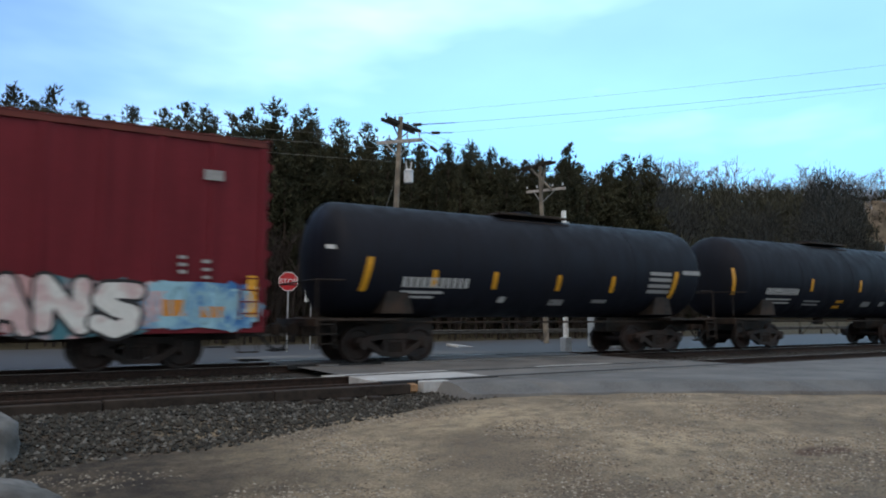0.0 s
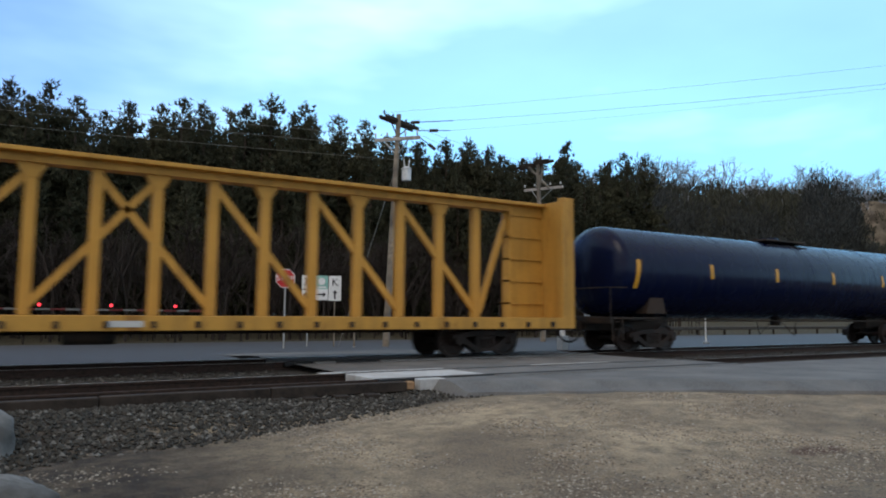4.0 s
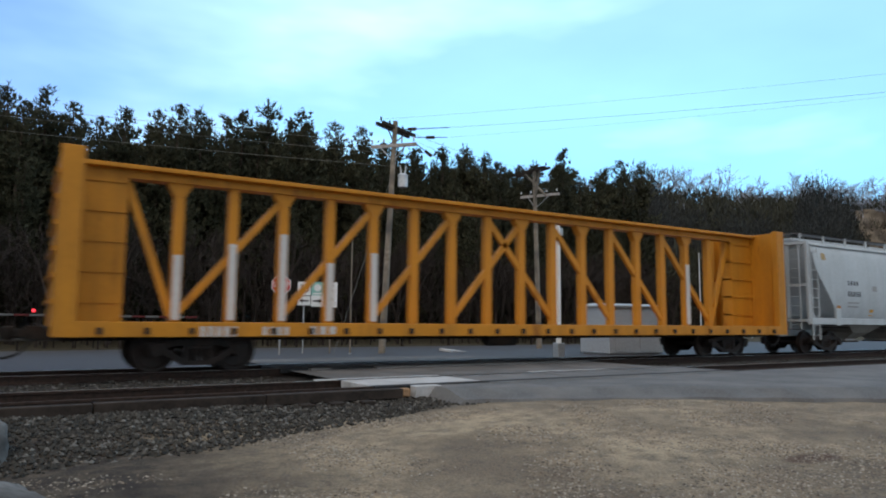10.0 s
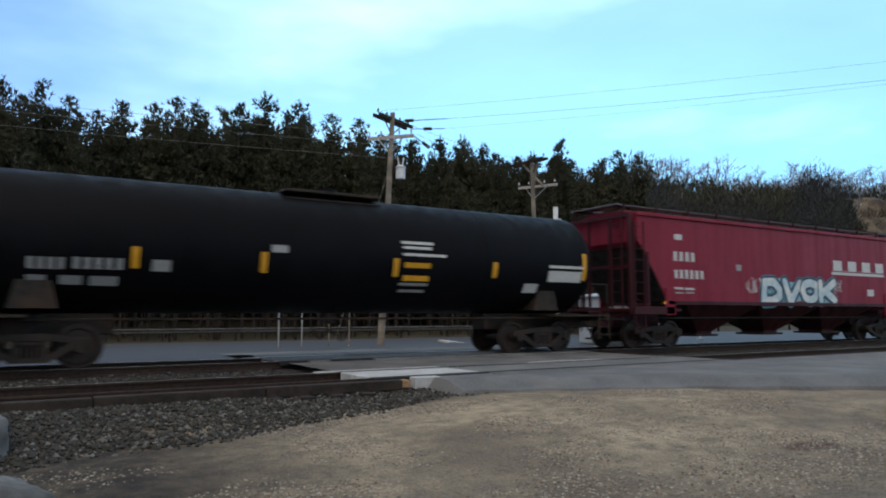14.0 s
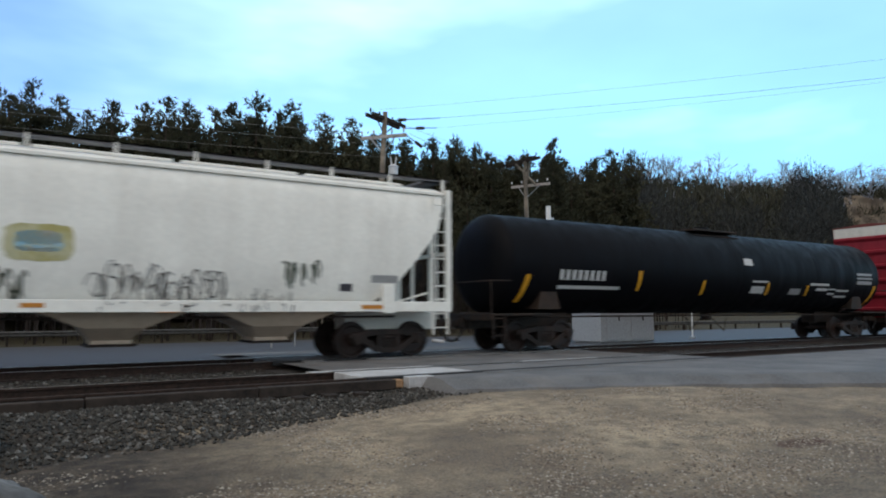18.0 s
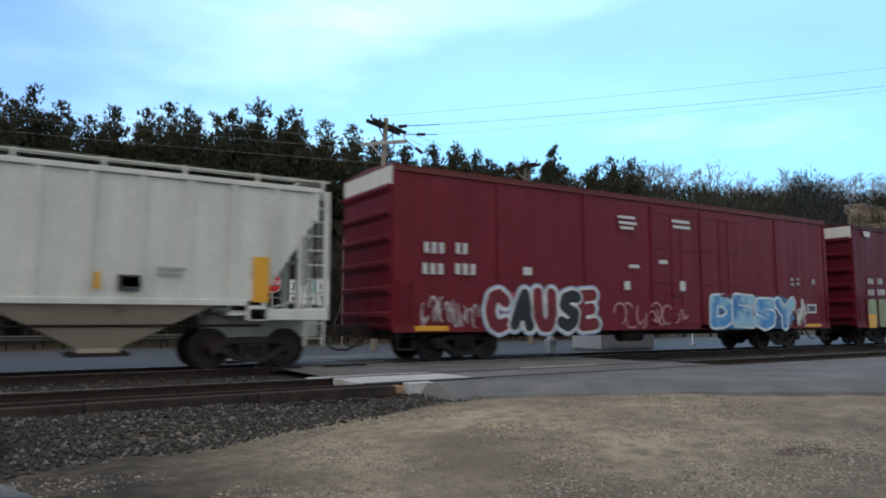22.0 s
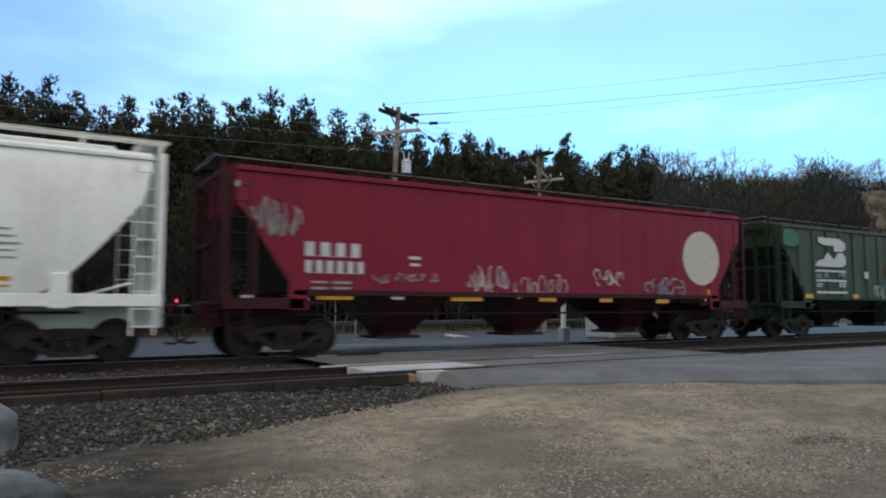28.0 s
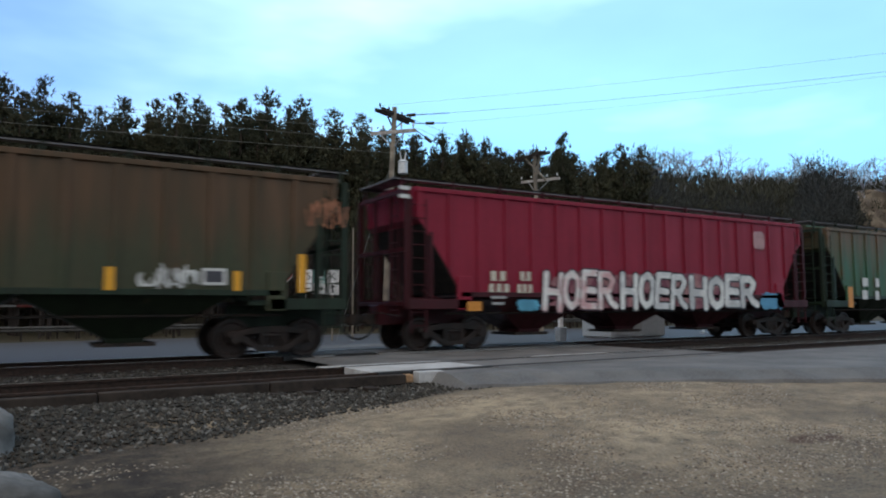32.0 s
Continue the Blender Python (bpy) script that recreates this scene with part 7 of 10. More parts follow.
c23 = tank_car("cream tank car with a railed dome platform and rust streaks", 473.1, 486.0, 4.23, TANK_CREAM, TANK_CREAM, sills=True, dome="dome", rail_mat=TANK_CREAM)
c24 = tank_car("blue tank car with orange lettering", 487.8, 499.5, 4.17, TANK_BLUE)
c25 = ribbed_hopper("light grey ribbed covered hopper with rust-stained bays", 501.1, 519.35, 4.4, HOP_LIGHT, HOP_LIGHT, 3, POD_RUST)
c26 = boxcar("dark red boxcar with graffiti and a white end band", 521.08, 541.1, 5.15, OX_RED, ROOF_RUST, 3.2, [(-0.4, 2.0), (2.1, 4.6)], None, WHITE_BAND)
c27 = boxcar("maroon boxcar with red and turquoise graffiti and a white end band", 543.25, 563.25, 5.15, DEEP_RED, MAROON, 3.2, [(0.0, 3.4)], None, WHITE_BAND)
c28 = ribbed_hopper("rusty orange-yellow ribbed covered hopper with patched panels", 565.3, 582.0, 3.95, HOP_RUST, HOP_RUST, 3, POD_CREAM, low=1.3, rib_mat=RIB_RUST, rib_w=0.06)
part("rust_band", Shape().box(-8.0, 8.0, -1.507, -1.497, 3.35, 3.75), RIB_RUST, c28[0], "dark rust band under the roof edge")
c29 = ribbed_hopper("rust-stained pale grey smooth-sided covered hopper", 583.95, 599.35, 4.4, HOP_TAN, HOP_TAN, 3, POD_CREAM, low=1.12, truck_mat=TRUCK_TAN, smooth_side=True, bay_fill=0.45)
c30 = curved_hopper("short pale blue-grey covered hopper with a scraped roof", 601.2, 612.7, 4.3, HOP_BLUE, HOP_BLUE, 2, POD_GREY, rim=1.2, truck_mat=TRUCK_TAN, truck_in=1.85)
c31 = curved_hopper("white covered hopper with a red and blue sprayed piece", 613.9, 633.6, 4.62, HOP_WHITE, HOP_WHITE, 4, POD_RUST)
c32 = curved_hopper("white covered hopper with grey lettering and blue spray", 635.2, 655.3, 4.62, HOP_WHITE, HOP_WHITE, 4, POD_RUST)
c33 = ribbed_hopper("maroon smooth-sided covered hopper with scrawled graffiti", 656.5, 674.9, 4.5, WINE, FRAME_RED, 3, POD_WINE, smooth_side=True, walk_mat=DARK_WALK, bay_fill=0.5, slope_mat=GRIMY_SHADE)
c34 = ribbed_hopper("grimy dark green ribbed covered hopper", 676.8, 694.6, 4.42, HOP_GREEN, FRAME_GREEN, 3, POD_GREEN, walk_mat=DARK_WALK, slope_mat=GRIMY_SHADE)
c35 = ribbed_hopper("green ribbed covered hopper streaked with rust", 696.0, 714.2, 4.42, HOP_GREEN2, FRAME_GREEN, 3, POD_GREEN, walk_mat=DARK_WALK, slope_mat=GRIMY_SHADE)
c36 = ribbed_hopper("faded red ribbed covered hopper", 715.8, 734.2, 4.42, CRIMSON, FRAME_RED, 3, POD_WINE, walk_mat=DARK_WALK, slope_mat=GRIMY_SHADE)
c37 = ribbed_hopper("brown and green grimy ribbed covered hopper", 735.8, 753.8, 4.4, HOP_BROWN, FRAME_GREEN, 3, POD_GREEN, walk_mat=DARK_WALK, slope_mat=GRIMY_SHADE)
c38 = ribbed_hopper("maroon ribbed covered hopper with a long white graffiti piece", 755.4, 773.0, 4.42, WINE, FRAME_RED, 3, POD_WINE, walk_mat=DARK_WALK, slope_mat=GRIMY_SHADE)
c39 = ribbed_hopper("green ribbed covered hopper", 774.2, 792.0, 4.42, HOP_GREEN2, FRAME_GREEN, 3, POD_GREEN, walk_mat=DARK_WALK, slope_mat=GRIMY_SHADE)

# ---- lettering, emblems and graffiti on the cars ----
ORANGE_MARK = plain("orange_mark", (0.5, 0.2, 0.03), 0.45)
BROWN_MARK = plain("brown_lettering", (0.05, 0.02, 0.015), 0.5)
PALE_BLUE_MARK = plain("pale_blue_plate", (0.3, 0.42, 0.48), 0.5)
PALE_PATCH = plain("pale_patch_panel", (0.55, 0.53, 0.48), 0.5)
FADED_ORANGE = mottled("faded_orange_emblem", (0.5, 0.22, 0.06), (0.5, 0.36, 0.24), 3, 0.6)
TEAL_MARK = plain("teal_patch", (0.03, 0.16, 0.1), 0.5)
TAN_MARK = plain("tan_strip", (0.3, 0.2, 0.1), 0.5)
CREAM_MARK = plain("cream_mark", (0.5, 0.46, 0.38), 0.5)
EMBLEM_NAVY = plain("emblem_navy", (0.03, 0.035, 0.06), 0.5)
EMBLEM_RED, EMBLEM_BLUE = plain("emblem_red", (0.4, 0.03, 0.04), 0.5), plain("emblem_blue", (0.06, 0.08, 0.28), 0.5)


def crossed_emblem(car, x0, x1, z0, z1, face):
    """Red chevrons that meet tip to tip, with a blue bar along each outer side."""
    cx, cz, w, h = (x0 + x1) / 2, (z0 + z1) / 2, x1 - x0, z1 - z0
    for sx in (-1, 1):
        for sz in (-1, 1):
            for mat, a, b, t, y in ((EMBLEM_RED, (0.03, 0.0), (0.5, 0.27), 0.2, 0.004), (EMBLEM_BLUE, (0.0, 0.12), (0.45, 0.5), 0.13, 0.007)):
                p, q = (cx + sx * a[0] * w, cz + sz * a[1] * h), (cx + sx * b[0] * w, cz + sz * b[1] * h)
                pts = [(p[0], p[1] - t * h / 2), (q[0], q[1] - t * h / 2), (q[0], q[1] + t * h / 2), (p[0], p[1] + t * h / 2)]
                part("emblem_arm", Shape().plate(pts, face(z0) - y - 0.001 * (sz + 1), face(z0) - 0.001), mat, car, "arm of a crossed red and blue emblem")


def bar_emblem(car, x0, x1, z0, z1, face):
    """Three red bars, one under another, a plain stand-in for the owner's emblem."""
    w, h, y = x1 - x0, z1 - z0, face(z0) - 0.035
    for a, b, c, d in ((0.0, 1.0, 0.64, 1.0), (0.08, 0.92, 0.26, 0.5), (0.16, 0.84, 0.0, 0.14)):
        part("emblem_bar", Shape().plate([(x0 + a * w, z0 + c * h), (x0 + b * w, z0 + c * h), (x0 + (b + 0.02) * w, z0 + d * h), (x0 + (a + 0.02) * w, z0 + d * h)], y, y + 0.006), EMBLEM_RED, car)


def slant_emblem(car, x0, x1, z0, z1, face):
    """A row of dark slanting bars, a plain stand-in for the owner's emblem."""
    w = (x1 - x0) / 5
    for k in range(5):
        a = x0 + k * w
        n = 8
        vs, fs = [], []
        for i in range(n + 1):
            z = z0 + (z1 - z0) * i / n
            b = a + 0.35 * w * (1 - i / n)
            vs += [(b, face(z) - 0.007, z), (b + 0.42 * w, face(z) - 0.007, z)]
        part("emblem_bar", Shape().add(vs, [(2 * i, 2 * i + 1, 2 * i + 3, 2 * i + 2) for i in range(n)]), EMBLEM_NAVY, car, "dark slanting emblem bar")


def tree_emblem(car, x, z, face):
    y = face(z) - 0.03
    ring, inner = Shape(), []
    n = 36
    vs = [(x + r * math.cos(6.2832 * k / n), y, z + r * math.sin(6.2832 * k / n)) for r in (0.66, 0.54) for k in range(n)]
    part("emblem_ring", ring.add(vs, [(k, (k + 1) % n, n + (k + 1) % n, n + k) for k in range(n)]), WHITE_MARK, car, "white ring of the emblem")
    for k, (w, h) in enumerate(((0.2, 0.22), (0.28, 0.0), (0.34, -0.22))):
        part("emblem_tree", Shape().plate([(x - w, z + h - 0.12), (x + w, z + h - 0.12), (x + w * 0.9, z + h), (x, z + h + 0.22), (x - w * 0.9, z + h)], y - 0.002 * k, y + 0.005), WHITE_MARK, car, "white stylised tree")
    part("emblem_tree", Shape().box(x - 0.06, x + 0.06, y, y + 0.005, z - 0.48, z - 0.3), WHITE_MARK, car)


def cherry(car, x, z, r, face):
    pts = [(x + r * math.cos(6.2832 * k / 20), z + r * math.sin(6.2832 * k / 20)) for k in range(20)]
    part("painted_cherry", patch_shape(pts, face, 0.008), spray((0.45, 0.01, 0.03), (0.35, 0.008, 0.025)), car, "sprayed red cherry")
    part("cherry_shine", patch_shape([(x - 0.4 * r + 0.25 * r * math.cos(6.2832 * k / 10), z + 0.4 * r + 0.16 * r * math.sin(6.2832 * k / 10)) for k in range(10)], face, 0.011), spray((0.6, 0.4, 0.42)), car)
    pts = [(x, z + 0.8 * r), (x + 0.1, z + 1.4 * r), (x + 0.3, z + 1.9 * r), (x + 0.34, z + 1.8 * r), (x + 0.16, z + 1.3 * r), (x + 0.05, z + 0.8 * r)]
    part("cherry_stalk", patch_shape(pts, face, 0.009), spray((0.05, 0.04, 0.02)), car)


def round_patch(car, x, z, r, face):
    pts = [(x + r * math.cos(6.2832 * k / 32), z + r * math.sin(6.2832 * k / 32)) for k in range(32)]
    part("round_patch", patch_shape(pts, face, 0.006), CREAM_MARK, car, "cream painted disc")


def block_emblem(car, x0, x1, z0, z1, face, mat):
    """Two stepped blocks with slanting gaps, a plain stand-in for the owner's emblem."""
    w, h, y = x1 - x0, z1 - z0, face(z0) - 0.008
    shapes = [[(0.12, 1.0), (0.8, 1.0), (1.0, 0.86), (1.0, 0.66), (0.9, 0.54), (0.62, 0.54), (0.62, 0.74), (0.32, 0.74), (0.12, 0.82)],
              [(0.9, 0.5), (1.0, 0.36), (1.0, 0.1), (0.84, 0.0), (0.0, 0.0), (0.06, 0.18), (0.28, 0.26), (0.4, 0.5), (0.62, 0.24), (0.74, 0.5)]]
    for k, pts in enumerate(shapes):
        part("emblem_block", Shape().plate([(x0 + a * w, z0 + b * h) for a, b in pts], y, y + 0.006), mat, car, "block of the painted emblem")


part("graffiti_cloud", patch_shape(cloud(6.62, 9.54, 0.80, 1.98, 1, 0.25), c0[2], 0.0035), spray((0.03, 0.14, 0.36), (0.25, 0.45, 0.55)), c0[0], "sprayed patch of colour")
scrawl(c0[0], 7.45, 9.35, 0.87, 1.89, (0.25, 0.45, 0.55), c0[2], 2, 8, 0.080, None, 0.010)
marks(c0[0], [(8.10, 1.14, 0.52, 0.24, 0), (7.32, 1.17, 0.50, 0.35, 0)], c0[2], ORANGE_MARK)
part("graffiti_cloud", patch_shape(cloud(4.04, 7.49, 0.68, 2.03, 4, 0.25), c0[2], 0.0035), spray((0.05, 0.16, 0.2), (0.5, 0.3, 0.3)), c0[0], "sprayed patch of colour")
graffiti(c0[0], 4.04, 6.88, 0.74, 2.01, "ANS", (0.6, 0.6, 0.58), (0.015, 0.015, 0.018), None, c0[2], 3, (0.5, 0.36, 0.36))
marks(c0[0], [(9.08, 1.15, 0.22, 0.93, 0), (6.58, 1.14, 0.15, 0.37, 0)], c0[2], YELLOW_STRIP, "reflector", "yellow reflective strip")
marks(c0[0], [(8.08, 4.17, 0.42, 0.23, 0), (7.60, 2.40, 0.17, 0.07, 0), (7.60, 2.24, 0.18, 0.07, 0), (7.61, 2.08, 0.17, 0.08, 0), (8.10, 2.32, 0.17, 0.08, 0), (8.11, 2.15, 0.17, 0.07, 0), (8.11, 1.98, 0.17, 0.07, 0)], c0[2], GREY_MARK)
marks(c1[0], [(-4.81, 1.93, 2.07, 0.26, 11), (-4.81, 1.77, 1.27, 0.07, 0), (-4.81, 1.65, 1.01, 0.06, 0), (-1.65, 1.57, 0.23, 0.16, 0)], c1[2], WHITE_MARK)
marks(c1[0], [(4.07, 2.50, 0.99, 0.11, 0), (4.06, 2.31, 1.00, 0.11, 0), (4.05, 2.11, 1.00, 0.11, 0), (4.04, 1.93, 1.00, 0.11, 0), (1.89, 1.60, 0.58, 0.10, 0), (0.22, 1.51, 0.54, 0.17, 0), (5.59, 2.56, 0.84, 0.14, 0)], c1[2], GREY_MARK)
marks(c1[0], [(-6.97, 2.80, 0.25, 0.10, 0)], c1[2], WHITE_MARK)
marks(c2[0], [(-5.27, 2.01, 2.01, 0.23, 12), (-5.16, 1.81, 1.56, 0.05, 0), (-5.15, 1.68, 1.51, 0.05, 0)], c2[2], WHITE_MARK)
marks(c2[0], [(-2.72, 1.76, 1.05, 0.06, 0), (-2.72, 1.63, 1.00, 0.06, 0), (1.42, 1.61, 0.60, 0.20, 0), (2.76, 1.64, 0.39, 0.18, 0), (5.13, 2.45, 1.08, 0.15, 0), (5.13, 2.22, 1.08, 0.15, 0), (5.13, 2.04, 1.08, 0.11, 0), (4.44, 2.12, 0.64, 0.12, 0)], c2[2], GREY_MARK)
marks(c2[0], [(-0.54, 1.53, 0.48, 0.32, 0)], c2[2], YELLOW_STRIP, "reflector", "yellow reflective strip")
marks(c3[0], [(-7.80, 2.70, 0.71, 0.19, 4), (-7.86, 2.17, 1.06, 0.21, 6)], c3[2], DARK_MARK)
marks(c3[0], [(-7.87, 1.83, 0.72, 0.12, 0)], c3[2], GREY_MARK)
scrawl(c3[0], -9.67, -8.68, 2.70, 3.70, (0.25, 0.25, 0.25), c3[2], 5, 5, 0.120, None, 0.010)
part("emblem", patch_shape(cloud(-0.21, 1.24, 2.12, 2.94, 6, 0.10), c3[2], 0.0035), spray((0.3, 0.34, 0.06), (0.4, 0.42, 0.2)), c3[0], "yellow-green arched emblem")
part("emblem_field", patch_shape(cloud(0.02, 0.96, 2.25, 2.78, 7, 0.10), c3[2], 0.0035), spray((0.5, 0.55, 0.5), (0.1, 0.3, 0.3)), c3[0], "pale field of the emblem")
part("grime_patch", patch_shape(cloud(6.45, 7.67, 1.66, 2.03, 8, 0.40), c3[2], 0.0035), spray((0.25, 0.25, 0.25), None), c3[0], "smeared grey stain")
part("grime_patch", patch_shape(cloud(2.22, 2.76, 1.56, 1.85, 9, 0.40), c3[2], 0.0035), spray((0.25, 0.25, 0.25), None), c3[0], "smeared grey stain")
marks(c3[0], [(7.97, 1.42, 0.57, 0.19, 0), (3.09, 1.44, 0.41, 0.09, 0), (1.68, 1.46, 0.31, 0.07, 0)], c3[2], YELLOW_STRIP, "reflector", "yellow reflective strip")
scrawl(c4[0], 11.0, 11.7, 2.4, 3.1, (0.06, 0.08, 0.16), flat_face(0.25), 17, 6, 0.06, None, 0.012)
scrawl(c4[0], 11.98, 12.35, 1.5, 3.0, (0.4, 0.36, 0.36), c4[2], 18, 3, 0.03, None, 0.010)
marks(c4[0], [(-11.08, 0.76, 0.51, 0.20, 0)], c4[2], YELLOW_STRIP, "reflector", "yellow reflective strip")
marks(c4[0], [(10.70, 0.77, 0.49, 0.19, 0), (3.15, 0.85, 0.57, 0.11, 0)], c4[2], YELLOW_STRIP, "reflector", "yellow reflective strip")
marks(c4[0], [(5.37, 0.84, 0.46, 0.13, 0), (6.65, 0.87, 0.43, 0.12, 0), (3.89, 0.87, 0.91, 0.08, 0)], c4[2], WHITE_MARK)
marks(c5[0], [(-8.11, 0.85, 0.92, 0.14, 0), (-0.40, 0.86, 0.65, 0.13, 0)], c5[2], WHITE_MARK)
marks(c5[0], [(-9.28, 0.84, 0.87, 0.17, 0)], c5[2], PALE_BLUE_MARK)
marks(c12[0], [(-9.27, 0.79, 0.86, 0.22, 5), (-7.90, 0.82, 0.67, 0.19, 4), (-6.76, 0.83, 0.72, 0.19, 3)], c12[2], WHITE_MARK)
marks(c18[0], [(11.83, 0.83, 0.22, 1.11, 0)], c18[2], YELLOW_STRIP, "reflector", "yellow reflective strip")
marks(c18[0], [(11.52, 2.52, 0.29, 1.29, 0)], c18[2], WHITE_MARK)
marks(c6[0], [(8.65, 2.77, 0.69, 0.09, 0), (8.66, 2.61, 0.69, 0.09, 0), (8.66, 2.42, 0.70, 0.12, 0)], c6[2], GREY_MARK)
marks(c7[0], [(-8.04, 1.98, 2.50, 0.28, 11), (-8.03, 1.84, 2.04, 0.07, 0), (-8.03, 1.70, 2.02, 0.07, 0), (6.18, 1.95, 0.98, 0.09, 0), (6.18, 1.78, 0.97, 0.09, 0)], c7[2], WHITE_MARK)
marks(c7[0], [(7.86, 2.50, 0.65, 0.12, 0), (7.85, 2.29, 0.65, 0.11, 0), (7.84, 2.07, 0.65, 0.12, 0)], c7[2], GREY_MARK)
marks(c7[0], [(-0.50, 1.76, 0.87, 0.28, 0)], c7[2], YELLOW_STRIP, "reflector", "yellow reflective strip")
scrawl(c7[0], 0.57, 1.50, 1.67, 2.30, (0.3, 0.33, 0.33), c7[2], 11, 10, 0.090, None, 0.010)
scrawl(c7[0], 1.49, 2.42, 1.61, 2.01, (0.3, 0.33, 0.33), c7[2], 12, 8, 0.070, None, 0.010)
scrawl(c7[0], 4.07, 5.86, 1.55, 2.20, (0.2, 0.22, 0.22), c7[2], 13, 12, 0.090, None, 0.010)
marks(c7[0], [(6.36, 1.97, 0.98, 0.08, 0), (6.36, 1.83, 0.90, 0.07, 0), (6.36, 1.63, 0.82, 0.07, 0)], c7[2], WHITE_MARK)
part("placard", patch_shape(cloud(8.38, 8.74, 1.18, 1.48, 14, 0.05), c7[2], 0.0035), spray((0.6, 0.2, 0.3), (0.6, 0.6, 0.58)), c7[0], "small pink and white placard")
marks(c8[0], [(-8.50, 1.97, 2.35, 0.30, 10), (-8.51, 1.69, 1.80, 0.15, 0)], c8[2], WHITE_MARK)
marks(c8[0], [(6.37, 2.26, 1.24, 0.09, 0), (6.37, 2.06, 1.30, 0.09, 0), (3.93, 1.83, 1.00, 0.07, 0), (7.57, 1.83, 0.60, 0.07, 0), (7.58, 1.60, 0.55, 0.07, 0)], c8[2], WHITE_MARK)
marks(c8[0], [(8.42, 2.43, 1.16, 0.13, 6), (8.42, 2.25, 1.17, 0.12, 6), (8.42, 2.05, 1.17, 0.13, 6), (5.84, 1.81, 0.47, 0.08, 0)], c8[2], GREY_MARK)
part("placard", patch_shape(cloud(8.96, 9.31, 1.28, 1.59, 15, 0.05), c8[2], 0.0035), spray((0.6, 0.15, 0.25), (0.6, 0.6, 0.58)), c8[0], "small pink and white placard")
marks(c9[0], [(-9.03, 2.44, 1.34, 0.24, 4), (-9.08, 2.02, 1.61, 0.22, 6), (-9.16, 3.94, 0.56, 0.10, 0), (-9.12, 3.75, 0.46, 0.09, 0), (-6.41, 3.91, 0.63, 0.13, 0), (-6.41, 3.74, 0.59, 0.09, 0)], c9[2], BROWN_MARK)
crossed_emblem(c9[0], -8.17, -6.66, 3.21, 4.50, c9[2])
marks(c9[0], [(-1.94, 4.26, 0.97, 0.09, 0), (-1.91, 4.07, 1.03, 0.09, 0), (0.64, 4.23, 1.17, 0.10, 0), (0.69, 4.03, 1.11, 0.10, 0), (0.52, 3.03, 0.88, 0.34, 3), (-1.97, 2.43, 1.44, 0.35, 5), (0.02, 2.53, 0.16, 0.36, 0)], c9[2], WHITE_MARK)
part("graffiti_cloud", patch_shape(cloud(-7.69, -3.19, 0.58, 1.97, 21, 0.45), c9[2], 0.0035), spray((0.2, 0.42, 0.5), (0.45, 0.3, 0.2)), c9[0], "sprayed patch of colour")
wild(c9[0], -7.6, -3.3, 0.66, 1.9, 5, [(0.12, 0.37, 0.48), (0.06, 0.27, 0.43)], (0.015, 0.05, 0.08), c9[2], 22, None, (0.4, 0.52, 0.55), 0.22, 0.045)

wild(c9[0], -3.15, 2.8, 0.7, 1.92, 8, (0.6, 0.6, 0.58), (0.012, 0.012, 0.014), c9[2], 24, None, None, 0.1, 0.08)

graffiti(c9[0], 2.90, 6.62, 0.63, 2.04, "SOER", (0.035, 0.16, 0.42), (0.012, 0.014, 0.03), None, c9[2], 26, (0.05, 0.21, 0.5), fat=0.44, halo=(0.4, 0.52, 0.58), shine=(0.3, 0.5, 0.65), edge=0.06)
part("graffiti_tail", fat_strokes([[(6.2, 1.2), (6.5, 0.85), (6.85, 0.8), (7.05, 1.1)]], 0.34, c9[2], 0.032), spray((0.035, 0.16, 0.42)), c9[0], "blue sprayed tail of the last letter")
bar_emblem(c9[0], 5.46, 7.21, 3.62, 4.23, c9[2])
letters("Railcar Pooling Experts", 0.34, BROWN_MARK, c9[0], facing(6.31, -1.58, 3.30), stretch=1.30, label="brown painted lettering")
marks(c9[0], [(7.64, 1.33, 0.39, 0.34, 0)], c9[2], DARK_MARK)
marks(c9[0], [(7.59, 1.08, 0.41, 0.17, 0)], c9[2], ORANGE_MARK)
marks(c9[0], [(1.80, 2.66, 0.67, 0.16, 0), (1.39, 4.22, 0.66, 0.07, 0), (1.40, 4.05, 0.56, 0.08, 0)], c9[2], GREY_MARK)
marks(c10[0], [(-5.04, 1.84, 0.70, 0.22, 4), (-3.68, 1.87, 1.01, 0.23, 5), (-4.98, 1.70, 1.71, 0.06, 0), (-4.98, 1.58, 1.50, 0.06, 0)], c10[2], DARK_MARK)
marks(c10[0], [(3.28, 2.29, 1.02, 0.10, 0), (3.21, 2.10, 1.08, 0.09, 0), (3.17, 1.91, 1.11, 0.09, 0)], c10[2], GREY_MARK)
marks(c10[0], [(4.97, 1.51, 0.36, 0.24, 0)], c10[2], DARK_MARK)
tree_emblem(c11[0], -8.56, 3.31, c11[2])
marks(c11[0], [(-9.23, 2.29, 0.49, 0.21, 3), (-9.21, 1.83, 0.49, 0.22, 3)], c11[2], WHITE_MARK)
part("graffiti_cloud", patch_shape(cloud(-9.97, -8.31, 0.78, 1.32, 31, 0.30), c11[2], 0.0035), spray((0.55, 0.32, 0.12), (0.5, 0.1, 0.12)), c11[0], "sprayed patch of colour")
part("graffiti_cloud", patch_shape(cloud(-8.73, -3.66, 0.68, 2.07, 32, 0.35), c11[2], 0.0035), spray((0.45, 0.1, 0.13), (0.55, 0.35, 0.2)), c11[0], "sprayed patch of colour")
